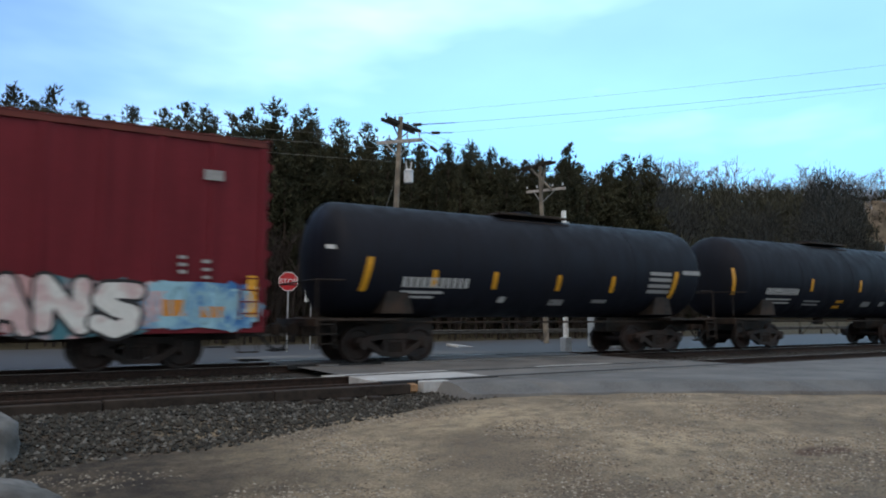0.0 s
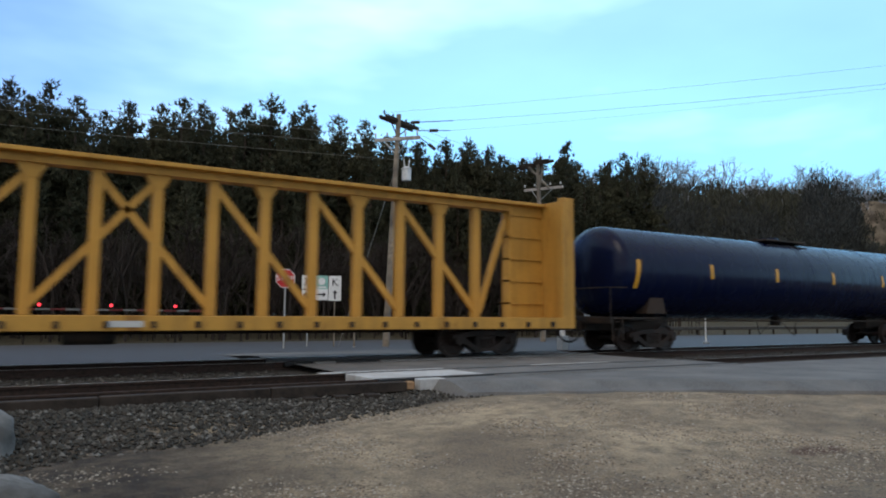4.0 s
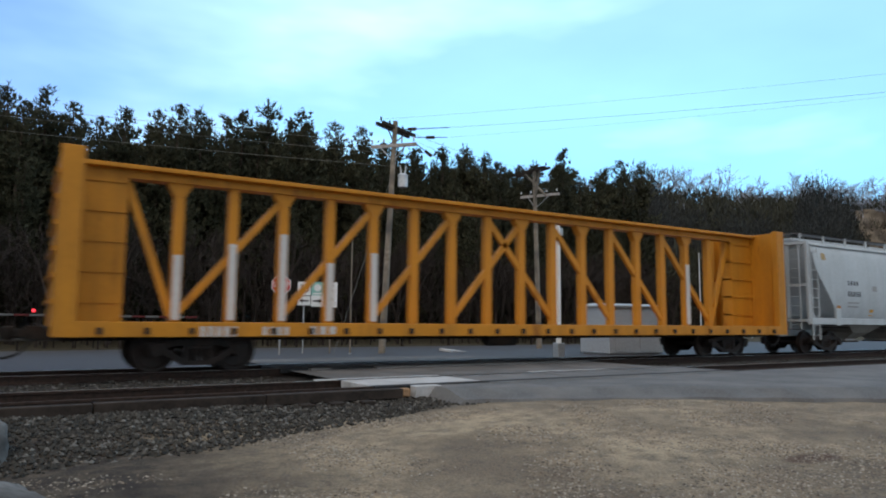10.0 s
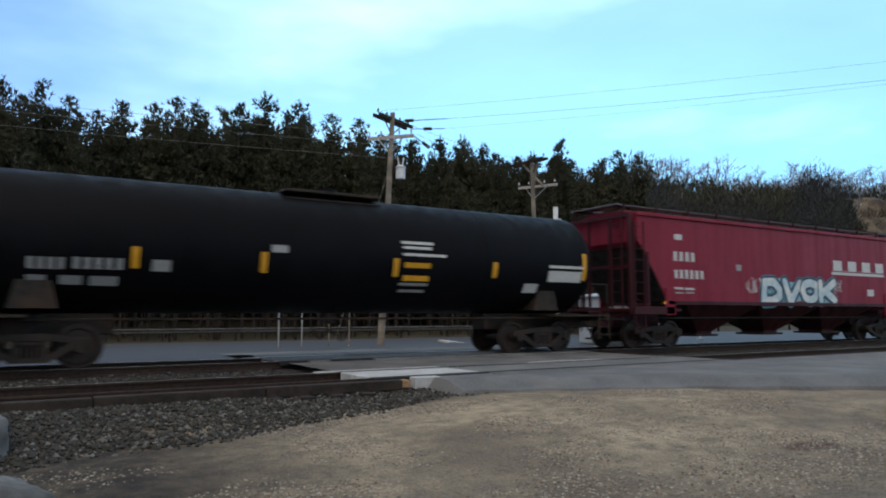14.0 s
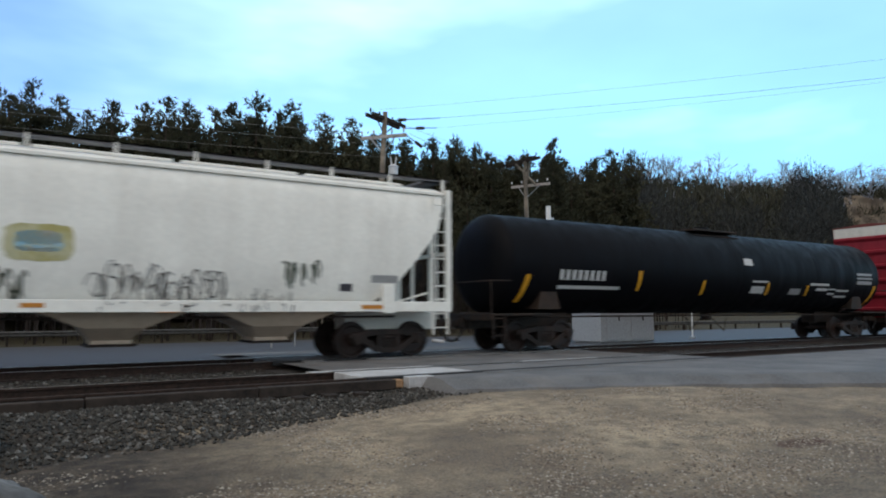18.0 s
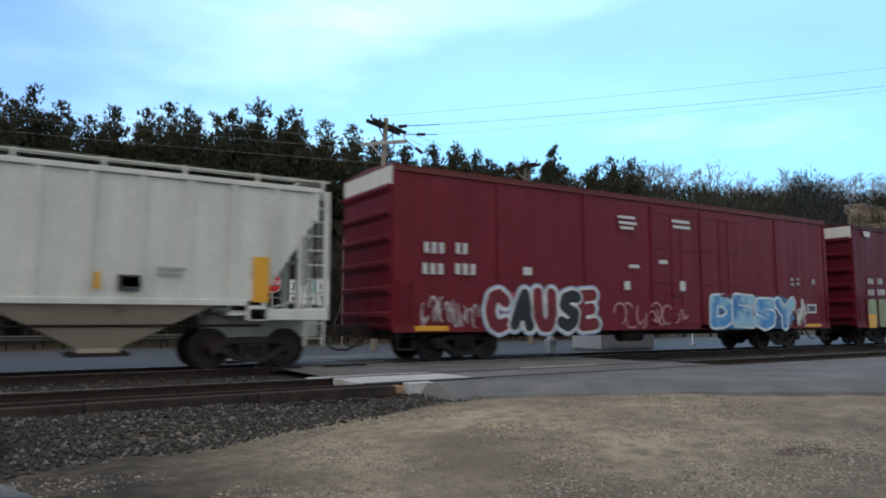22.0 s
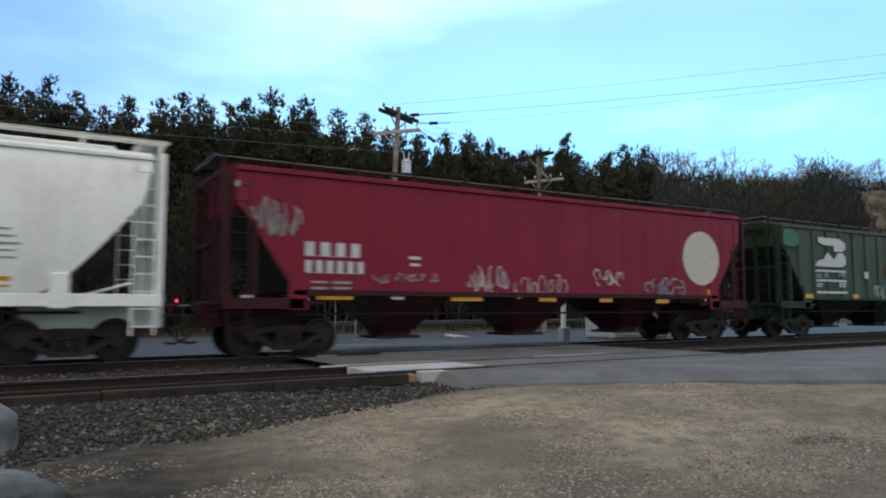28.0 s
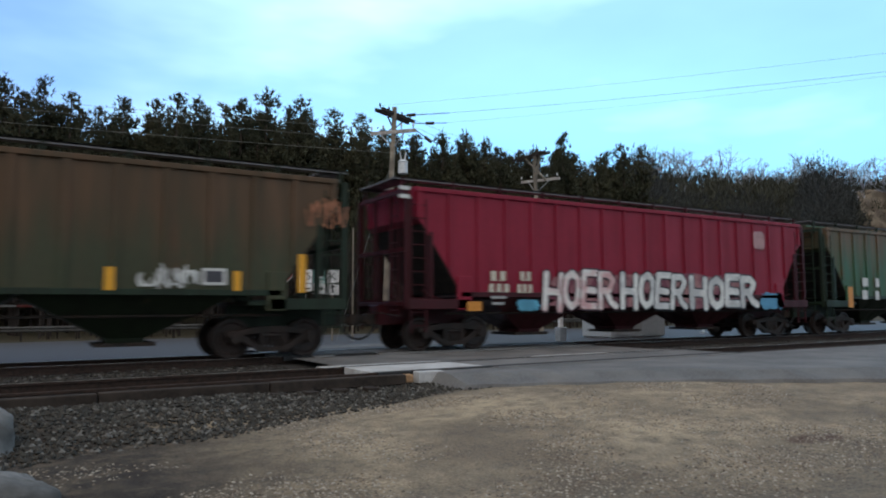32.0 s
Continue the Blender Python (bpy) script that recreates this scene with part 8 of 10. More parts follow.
part("graffiti_cloud", patch_shape(cloud(-4.59, -2.68, 0.62, 1.41, 33, 0.30), c11[2], 0.0035), spray((0.6, 0.4, 0.25), (0.55, 0.14, 0.12)), c11[0], "sprayed patch of colour")
graffiti(c11[0], -8.31, -4.4, 0.73, 2.12, "PUHP", (0.62, 0.61, 0.57), (0.015, 0.015, 0.018), None, c11[2], 34, (0.55, 0.53, 0.49), fat=0.42, edge=0.055)
part("graffiti_base", fat_strokes([[(-8.5, 0.95), (-7.4, 0.86), (-6.0, 0.88), (-4.6, 0.84), (-3.9, 1.1)]], 0.26, c11[2], 0.034), spray((0.6, 0.59, 0.55)), c11[0], "white sprayed stroke under the letters")
part("graffiti_cloud", patch_shape(cloud(-2.52, 1.88, 0.61, 1.52, 35, 0.50), c11[2], 0.0035), spray((0.3, 0.03, 0.08), (0.1, 0.1, 0.14)), c11[0], "sprayed patch of colour")
wild(c11[0], 1.9, 6.7, 0.65, 1.95, 5, [(0.12, 0.11, 0.22), (0.4, 0.4, 0.48)], (0.02, 0.018, 0.04), c11[2], 36, None, None, 0.2, 0.08)

part("graffiti_cloud", patch_shape(cloud(6.86, 7.47, 0.73, 1.42, 38, 0.25), c11[2], 0.0035), spray((0.4, 0.02, 0.04), None), c11[0], "sprayed patch of colour")
marks(c11[0], [(0.75, 3.36, 0.42, 0.13, 0), (0.75, 3.15, 0.95, 0.13, 0), (-1.56, 2.19, 0.83, 0.07, 0), (-1.56, 2.00, 0.94, 0.08, 0)], c11[2], WHITE_MARK)
marks(c11[0], [(-9.21, 1.09, 0.50, 0.26, 0), (8.22, 0.96, 0.72, 0.34, 0)], c11[2], ORANGE_MARK)
scrawl(c11[0], -6.88, -6.45, 1.37, 2.34, (0.4, 0.45, 0.4), c11[2], 39, 3, 0.030, None, 0.010)
marks(c13[0], [(-7.14, 2.80, 0.86, 0.17, 4), (-7.15, 2.34, 1.06, 0.20, 5)], c13[2], DARK_MARK)
marks(c13[0], [(-7.13, 2.04, 0.85, 0.07, 0), (-7.13, 1.89, 0.81, 0.06, 0), (-5.26, 2.59, 0.36, 0.23, 0)], c13[2], GREY_MARK)
part("graffiti_cloud", patch_shape(cloud(-8.95, -8.59, 3.70, 4.06, 41, 0.25), c13[2], 0.0035), spray((0.4, 0.28, 0.12), None), c13[0], "sprayed patch of colour")
part("grime_patch", patch_shape(cloud(1.81, 7.00, 1.75, 2.55, 42, 0.50), c13[2], 0.0035), spray((0.25, 0.25, 0.25), (0.4, 0.4, 0.36)), c13[0], "smeared grey stain")
marks(c13[0], [(-5.40, 1.56, 0.29, 0.27, 0), (-2.80, 1.61, 0.29, 0.29, 0)], c13[2], YELLOW_STRIP, "reflector", "yellow reflective strip")
marks(c13[0], [(-7.90, 1.56, 0.28, 0.39, 0)], c13[2], ORANGE_MARK)
part("rust_run", fat_strokes([[(-9.35, 3.85), (-9.1, 3.35), (-8.7, 2.7), (-8.3, 2.15), (-7.95, 1.75), (-7.7, 1.5)]], 0.13, c14[2], 0.004), spray((0.4, 0.22, 0.06), (0.55, 0.42, 0.25)), c14[0], "rust run along the end slope")
marks(c14[0], [(-7.04, 2.57, 1.01, 0.23, 5), (-7.02, 2.08, 1.05, 0.21, 6)], c14[2], DARK_MARK)
marks(c14[0], [(-6.95, 1.65, 1.11, 0.07, 0), (-6.95, 1.54, 1.11, 0.05, 0), (-5.31, 2.34, 0.09, 0.27, 0), (-5.48, 2.42, 0.46, 0.08, 0)], c14[2], GREY_MARK)
marks(c14[0], [(-7.45, 1.07, 0.96, 0.11, 0), (-4.66, 1.08, 0.48, 0.11, 0), (-2.05, 1.07, 0.43, 0.12, 0), (0.88, 1.08, 0.51, 0.11, 0), (3.63, 1.07, 0.66, 0.13, 0)], c14[2], ORANGE_MARK)
marks(c14[0], [(-6.50, 1.29, 1.22, 0.06, 0), (-4.11, 1.30, 1.68, 0.07, 0), (-0.48, 1.27, 0.87, 0.07, 0), (3.82, 1.31, 1.45, 0.07, 0), (5.67, 1.59, 0.33, 0.17, 0)], c14[2], DARK_MARK)
marks(c15[0], [(-8.82, 2.29, 0.51, 0.22, 3), (-7.94, 2.30, 0.47, 0.21, 2), (-8.81, 1.90, 0.52, 0.24, 3), (-7.95, 1.92, 0.54, 0.23, 3), (-8.74, 1.47, 0.41, 0.09, 0), (-8.71, 1.31, 0.32, 0.07, 0), (-7.90, 1.49, 0.44, 0.09, 0), (-7.87, 1.31, 0.37, 0.08, 0), (-1.90, 4.05, 0.91, 0.11, 0), (-1.85, 3.90, 0.94, 0.10, 0), (-1.77, 3.74, 0.73, 0.09, 0), (0.60, 4.12, 1.09, 0.08, 0), (0.66, 3.98, 1.11, 0.08, 0), (0.75, 3.85, 0.82, 0.08, 0), (-9.52, 0.81, 0.58, 0.10, 0), (-8.85, 0.82, 0.59, 0.06, 0), (-2.35, 1.49, 0.16, 0.63, 0)], c15[2], WHITE_MARK)
marks(c15[0], [(-7.00, 2.13, 0.31, 0.27, 0), (0.05, 2.62, 0.20, 0.22, 0), (1.29, 2.68, 0.58, 0.15, 0)], c15[2], GREY_MARK)
marks(c15[0], [(-9.64, 1.07, 0.39, 0.22, 0), (9.16, 0.97, 0.55, 0.29, 0)], c15[2], ORANGE_MARK)
part("graffiti_cloud", patch_shape(cloud(-7.21, -2.66, 0.61, 1.91, 51, 0.35), c15[2], 0.0035), spray((0.4, 0.1, 0.03), (0.5, 0.16, 0.04)), c15[0], "sprayed patch of colour")
wild(c15[0], -7.2, -2.75, 0.66, 1.92, 5, [(0.42, 0.1, 0.02), (0.5, 0.15, 0.03)], (0.6, 0.59, 0.56), c15[2], 52, None, None, 0.3, 0.06, (0.25, 0.04, 0.015))
part("graffiti_base", fat_strokes([[(-7.2, 0.68), (-6.0, 0.6), (-4.5, 0.56), (-2.8, 0.66)]], 0.14, c15[2], 0.006), spray((0.6, 0.59, 0.56)), c15[0], "white sprayed stroke under the letters")
part("graffiti_cloud", patch_shape(cloud(-5.56, -4.91, 2.00, 2.43, 54, 0.15), c15[2], 0.0035), spray((0.6, 0.6, 0.58), None), c15[0], "sprayed patch of colour")
part("graffiti_cloud", patch_shape(cloud(-2.07, 2.30, 0.59, 1.99, 55, 0.40), c15[2], 0.0035), spray((0.1, 0.14, 0.1), (0.25, 0.1, 0.08)), c15[0], "sprayed patch of colour")
scrawl(c15[0], -2.07, 2.30, 0.62, 1.99, (0.2, 0.45, 0.36), c15[2], 56, 14, 0.120, None, 0.010)
scrawl(c15[0], -1.88, 2.01, 0.61, 2.28, (0.6, 0.6, 0.58), c15[2], 57, 9, 0.080, None, 0.016)
part("graffiti_cloud", patch_shape(cloud(2.12, 4.09, 0.84, 1.94, 58, 0.25), c15[2], 0.0035), spray((0.05, 0.42, 0.32), None), c15[0], "sprayed patch of colour")
wild(c15[0], 2.5, 6.2, 0.62, 2.0, 4, [(0.1, 0.14, 0.16), (0.3, 0.5, 0.56)], (0.6, 0.62, 0.62), c15[2], 59, None, None, 0.18, 0.06)

marks(c16[0], [(-6.68, 2.03, 0.71, 0.23, 4), (-5.88, 2.05, 1.00, 0.23, 5), (-6.69, 1.71, 0.34, 0.20, 0), (-6.11, 1.73, 0.41, 0.18, 0), (-5.56, 1.72, 0.53, 0.19, 0), (-4.39, 2.04, 0.37, 0.24, 0), (-1.84, 2.56, 0.39, 0.17, 0), (1.58, 1.87, 0.85, 0.07, 0), (1.62, 1.70, 0.77, 0.07, 0)], c16[2], GREY_MARK)
marks(c16[0], [(1.66, 1.99, 0.77, 0.47, 0)], c16[2], YELLOW_STRIP, "reflector", "yellow reflective strip")
marks(c16[0], [(1.58, 2.94, 0.93, 0.07, 0), (1.61, 2.81, 0.85, 0.07, 0), (1.61, 2.63, 1.30, 0.07, 0), (6.47, 2.48, 1.34, 0.08, 0), (6.47, 2.08, 1.28, 0.32, 0), (5.66, 1.75, 0.50, 0.26, 0)], c16[2], WHITE_MARK)
marks(c17[0], [(-6.70, 2.92, 1.18, 0.31, 4), (-6.67, 2.33, 1.57, 0.29, 6), (-6.71, 1.96, 0.46, 0.07, 0), (-6.19, 1.95, 0.48, 0.07, 0), (-6.63, 3.63, 0.39, 0.19, 0), (2.86, 2.89, 4.33, 0.42, 4), (2.72, 2.73, 4.06, 0.11, 0), (5.36, 1.89, 0.51, 0.28, 0)], c17[2], WHITE_MARK)
marks(c17[0], [(-3.39, 2.69, 0.29, 0.22, 0), (-6.68, 1.82, 0.43, 0.05, 0), (-6.15, 1.83, 0.44, 0.05, 0)], c17[2], GREY_MARK)
marks(c17[0], [(-7.24, 1.45, 1.03, 0.11, 0), (-4.19, 1.47, 0.48, 0.11, 0), (4.04, 1.44, 0.73, 0.13, 0), (6.50, 1.44, 1.37, 0.13, 0)], c17[2], YELLOW_STRIP, "reflector", "yellow reflective strip")
part("graffiti_cloud", patch_shape(cloud(-2.29, 3.30, 1.44, 2.56, 61, 0.35), c17[2], 0.0035), spray((0.05, 0.12, 0.16), (0.25, 0.45, 0.55)), c17[0], "sprayed patch of colour")
graffiti(c17[0], -2.00, 2.92, 1.44, 2.57, "DVOK", (0.62, 0.64, 0.62), (0.015, 0.035, 0.07), None, c17[2], 62, (0.4, 0.52, 0.58), fat=0.34, halo=(0.07, 0.15, 0.2), edge=0.06)
scrawl(c17[0], -2.83, -2.11, 1.89, 2.54, (0.6, 0.6, 0.58), c17[2], 63, 5, 0.050, None, 0.010)
scrawl(c17[0], 2.71, 3.45, 1.94, 2.62, (0.6, 0.6, 0.58), c17[2], 64, 5, 0.050, None, 0.010)
marks(c19[0], [(-7.50, 2.66, 0.85, 0.19, 4), (-7.57, 2.18, 1.12, 0.19, 6)], c19[2], DARK_MARK)
marks(c19[0], [(-7.58, 1.90, 0.49, 0.07, 0), (-7.57, 1.74, 0.63, 0.05, 0)], c19[2], GREY_MARK)
BUSH = [(-5.4 + 0.11 * k, 1.45 + 0.62 * min(1, k / 4, (39 - k) / 5) + 0.16 * abs(math.sin(0.42 * k)) * min(1, (39 - k) / 6)) for k in range(40)]
BUSH_GREEN = spray((0.19, 0.24, 0.02), (0.3, 0.34, 0.05), 2.2)
part("painted_bush", topped_patch(BUSH, 1.445, c19[2], 0.012), BUSH_GREEN, c19[0], "sprayed yellow-green bush")
part("painted_bush", topped_patch([(x, 1.434) for x, z in BUSH], 1.19, flat_face(1.524), 0.001), BUSH_GREEN, c19[0], "foot of the sprayed bush on the sill")
cherry(c19[0], -6.39, 1.78, 0.22, c19[2])
cherry(c19[0], -6.03, 1.87, 0.22, c19[2])
cherry(c19[0], -4.53, 1.37, 0.23, c19[2])
cherry(c19[0], -0.52, 1.74, 0.19, c19[2])
cherry(c19[0], 0.86, 1.81, 0.22, c19[2])
cherry(c19[0], 4.02, 1.89, 0.23, c19[2])
cherry(c19[0], 4.36, 2.07, 0.21, c19[2])
cherry(c19[0], 5.03, 1.77, 0.18, c19[2])
marks(c19[0], [(-7.82, 1.46, 0.39, 0.18, 0)], c19[2], YELLOW_STRIP, "reflector", "yellow reflective strip")
marks(c19[0], [(-0.01, 1.46, 0.42, 0.10, 0), (2.07, 1.47, 0.38, 0.11, 0), (2.84, 1.47, 0.40, 0.10, 0), (7.53, 1.44, 0.56, 0.21, 0)], c19[2], ORANGE_MARK)
marks(c19[0], [(5.74, 1.17, 0.54, 0.23, 0)], c19[2], PALE_BLUE_MARK)
marks(c20[0], [(-7.23, 2.65, 1.08, 0.19, 4), (-7.29, 2.22, 1.15, 0.18, 6), (-7.26, 1.90, 0.69, 0.07, 0)], c20[2], GREY_MARK)
part("emblem", patch_shape(cloud(-0.32, 0.93, 2.17, 2.95, 81, 0.08), c20[2], 0.0035), spray((0.4, 0.36, 0.14), (0.5, 0.48, 0.3)), c20[0], "faded yellow arched emblem")
part("emblem_field", patch_shape(cloud(-0.13, 0.72, 2.36, 2.80, 82, 0.10), c20[2], 0.0035), spray((0.6, 0.6, 0.58), (0.25, 0.45, 0.55)), c20[0], "pale field of the emblem")
scrawl(c20[0], 1.30, 4.08, 1.15, 2.17, (0.06, 0.06, 0.06), c20[2], 83, 13, 0.040, None, 0.010)
scrawl(c20[0], 5.18, 6.16, 1.71, 2.39, (0.05, 0.07, 0.05), c20[2], 84, 8, 0.060, None, 0.010)
scrawl(c20[0], 4.31, 5.52, 1.11, 1.72, (0.25, 0.25, 0.25), c20[2], 85, 8, 0.030, None, 0.010)
scrawl(c20[0], -5.52, -2.15, 1.12, 2.22, (0.1, 0.1, 0.1), c20[2], 86, 9, 0.035, None, 0.010)
scrawl(c20[0], 1.25, 3.74, 1.08, 2.25, (0.25, 0.25, 0.25), c20[2], 87, 8, 0.035, None, 0.010)
scrawl(c20[0], -0.59, 0.17, 1.43, 2.07, (0.06, 0.07, 0.05), c20[2], 88, 7, 0.060, None, 0.010)
marks(c20[0], [(0.03, 1.28, 0.41, 0.09, 0), (2.53, 1.18, 0.42, 0.23, 0), (7.26, 1.25, 0.82, 0.10, 0)], c20[2], ORANGE_MARK)
marks(c20[0], [(6.70, 1.68, 0.33, 0.19, 0)], c20[2], DARK_MARK)
marks(c20[0], [(7.54, 1.91, 0.75, 0.19, 0)], c20[2], GREY_MARK)
marks(c21[0], [(-8.38, 2.13, 1.98, 0.30, 8), (-8.40, 1.86, 2.62, 0.10, 0), (0.58, 2.85, 0.49, 0.25, 0)], c21[2], WHITE_MARK)
marks(c21[0], [(1.08, 2.23, 0.94, 0.07, 0), (1.07, 1.83, 0.79, 0.26, 0), (4.86, 2.18, 1.35, 0.09, 0), (5.32, 1.98, 0.87, 0.10, 0), (6.25, 2.02, 0.52, 0.06, 0), (6.26, 1.83, 0.52, 0.07, 0), (6.85, 1.96, 0.96, 0.08, 0), (6.85, 1.72, 0.93, 0.08, 0), (0.58, 2.86, 0.47, 0.18, 0)], c21[2], WHITE_MARK)
marks(c21[0], [(3.54, 1.81, 0.74, 0.23, 0), (8.31, 2.66, 1.19, 0.10, 0), (8.31, 2.50, 1.19, 0.08, 0), (8.31, 2.28, 1.19, 0.15, 0)], c21[2], GREY_MARK)
part("placard", patch_shape(cloud(8.68, 9.04, 1.15, 1.47, 91, 0.05), c21[2], 0.0035), spray((0.6, 0.2, 0.28), (0.6, 0.6, 0.58)), c21[0], "small pink and white placard")
marks(c22[0], [(-7.43, 2.28, 0.43, 0.23, 2), (-7.50, 1.81, 0.49, 0.24, 2), (-6.70, 1.81, 0.38, 0.23, 2), (-5.83, 1.81, 0.40, 0.23, 2), (0.20, 3.35, 0.84, 0.11, 0), (0.24, 3.15, 0.72, 0.12, 0), (-8.15, 1.17, 0.35, 0.28, 0)], c22[2], WHITE_MARK)
marks(c22[0], [(-7.43, 0.77, 0.66, 0.56, 0), (-2.84, 1.47, 0.64, 0.42, 0)], c22[2], ORANGE_MARK)
part("graffiti_cloud", patch_shape(cloud(-6.24, -1.79, 0.62, 1.75, 101, 0.40), c22[2], 0.0035), spray((0.3, 0.12, 0.12), (0.35, 0.3, 0.3)), c22[0], "sprayed patch of colour")
scrawl(c22[0], -6.19, -1.92, 0.66, 1.78, (0.5, 0.5, 0.5), c22[2], 102, 12, 0.100, (0.3, 0.4, 0.45), 0.010)
part("graffiti_cloud", patch_shape(cloud(2.26, 7.33, 0.75, 1.80, 103, 0.40), c22[2], 0.0035), spray((0.3, 0.05, 0.05), (0.35, 0.15, 0.12)), c22[0], "sprayed patch of colour")
scrawl(c22[0], 2.42, 7.13, 0.75, 1.84, (0.6, 0.6, 0.58), c22[2], 104, 9, 0.090, (0.6, 0.2, 0.03), 0.010)
marks(c22[0], [(6.96, 1.56, 0.42, 0.34, 0), (6.34, 1.32, 0.30, 0.16, 0)], c22[2], WHITE_MARK)
marks(c22[0], [(7.02, 1.62, 0.32, 0.23, 0)], c22[2], DARK_MARK)
marks(c22[0], [(6.94, 0.86, 0.47, 0.59, 0)], c22[2], ORANGE_MARK)
marks(c22[0], [(6.28, 2.20, 0.34, 0.07, 0), (6.29, 2.02, 0.33, 0.07, 0), (6.97, 2.35, 0.28, 0.07, 0)], c22[2], GREY_MARK)
marks(c23[0], [(-4.34, 2.02, 1.96, 0.21, 9)], c23[2], DARK_MARK)
marks(c23[0], [(-4.29, 1.74, 2.19, 0.06, 0), (-4.29, 1.58, 2.22, 0.06, 0), (-4.17, 1.44, 2.06, 0.06, 0), (0.44, 1.85, 1.24, 0.07, 0), (0.44, 1.69, 1.23, 0.06, 0), (4.28, 2.18, 1.08, 0.09, 0), (4.27, 1.96, 0.99, 0.09, 0)], c23[2], GREY_MARK)
scrawl(c23[0], 0.19, 1.68, 2.00, 2.88, (0.015, 0.015, 0.018), c23[2], 111, 9, 0.050, (0.1, 0.1, 0.05), 0.010)
part("rust_stain", patch_shape(cloud(-6.29, -5.43, 1.38, 2.25, 112, 0.40), c23[2], 0.0035), spray((0.42, 0.24, 0.08), (0.5, 0.4, 0.25)), c23[0], "orange rust stain")
part("rust_stain", patch_shape(cloud(-0.58, 0.01, 1.82, 3.79, 113, 0.30), c23[2], 0.0035), spray((0.5, 0.47, 0.4), None), c23[0], "tan stain below the dome")
part("rust_stain", patch_shape(cloud(-1.24, 0.57, 2.24, 3.29, 114, 0.40), c10[2], 0.0035), spray((0.42, 0.33, 0.22), (0.55, 0.52, 0.48)), c10[0], "brown streaks below the dome")
marks(c24[0], [(-4.64, 2.08, 0.90, 0.22, 4), (-3.62, 2.12, 1.03, 0.23, 5), (-4.62, 1.83, 0.46, 0.09, 0), (-3.93, 1.85, 0.48, 0.09, 0), (-3.16, 1.87, 0.51, 0.09, 0), (-3.92, 1.66, 0.48, 0.07, 0), (-3.15, 1.66, 0.51, 0.08, 0)], c24[2], ORANGE_MARK)
marks(c24[0], [(-2.48, 1.92, 0.38, 0.09, 0), (3.94, 2.46, 1.17, 0.07, 0), (3.95, 2.32, 1.16, 0.07, 0), (3.95, 2.17, 1.16, 0.07, 0)], c24[2], WHITE_MARK)
marks(c24[0], [(3.16, 1.83, 0.50, 0.16, 0)], c24[2], ORANGE_MARK)
marks(c25[0], [(-6.50, 2.60, 0.33, 0.29, 1), (-5.77, 2.61, 0.49, 0.28, 2), (-6.52, 2.21, 0.34, 0.19, 1), (-5.90, 2.21, 0.60, 0.19, 2), (4.43, 1.72, 0.45, 0.34, 0)], c25[2], DARK_MARK)
marks(c25[0], [(-7.56, 1.59, 0.38, 0.84, 0)], c25[2], YELLOW_STRIP, "reflector", "yellow reflective strip")
scrawl(c25[0], -4.81, -4.47, 2.17, 2.97, (0.015, 0.015, 0.018), c25[2], 121, 2, 0.040, None, 0.010)
scrawl(c25[0], -4.00, -3.50, 2.28, 2.67, (0.015, 0.015, 0.018), c25[2], 122, 3, 0.040, None, 0.010)
marks(c25[0], [(7.23, 1.53, 0.38, 1.03, 0), (3.99, 1.75, 0.12, 0.36, 0)], c25[2], YELLOW_STRIP, "reflector", "yellow reflective strip")
marks(c25[0], [(4.45, 1.73, 0.44, 0.33, 0)], c25[2], WHITE_MARK)
marks(c25[0], [(4.50, 1.81, 0.37, 0.21, 0)], c25[2], DARK_MARK)
marks(c25[0], [(5.18, 2.18, 0.60, 0.07, 0), (5.19, 2.07, 0.48, 0.06, 0)], c25[2], GREY_MARK)
marks(c26[0], [(-9.12, 2.89, 0.70, 0.29, 3), (-8.13, 2.91, 0.45, 0.30, 2), (-9.17, 2.33, 0.72, 0.29, 3), (-8.15, 2.35, 0.75, 0.30, 3), (-1.95, 4.37, 0.77, 0.09, 0), (-1.91, 4.19, 0.80, 0.09, 0), (-1.86, 4.03, 0.61, 0.09, 0), (0.63, 4.42, 0.87, 0.10, 0), (0.68, 4.23, 0.87, 0.10, 0), (-1.73, 2.08, 0.25, 0.27, 0), (0.92, 2.10, 0.27, 0.33, 0), (-1.50, 2.79, 0.46, 0.11, 0), (-0.08, 2.98, 0.41, 0.13, 0), (-5.82, 2.41, 0.31, 0.23, 0)], c26[2], WHITE_MARK)
marks(c26[0], [(-9.40, 0.84, 1.03, 0.13, 0)], c26[2], YELLOW_STRIP, "reflector", "yellow reflective strip")
part("graffiti_cloud", patch_shape(cloud(-7.31, -2.87, 0.70, 2.00, 131, 0.35), c26[2], 0.0035), spray((0.12, 0.02, 0.03), (0.35, 0.03, 0.04)), c26[0], "sprayed patch of colour")
graffiti(c26[0], -7.2, -2.9, 0.70, 2.06, "CAUSE", [(0.16, 0.012, 0.02), (0.02, 0.02, 0.022)], (0.62, 0.63, 0.62), None, c26[2], 132, fat=0.42, halo=(0.36, 0.44, 0.56), edge=0.06)
scrawl(c26[0], -2.10, 1.21, 0.89, 1.77, (0.45, 0.25, 0.25), c26[2], 133, 8, 0.070, None, 0.010)
scrawl(c26[0], -9.20, -7.51, 0.93, 1.73, (0.5, 0.45, 0.45), c26[2], 134, 9, 0.060, None, 0.010)
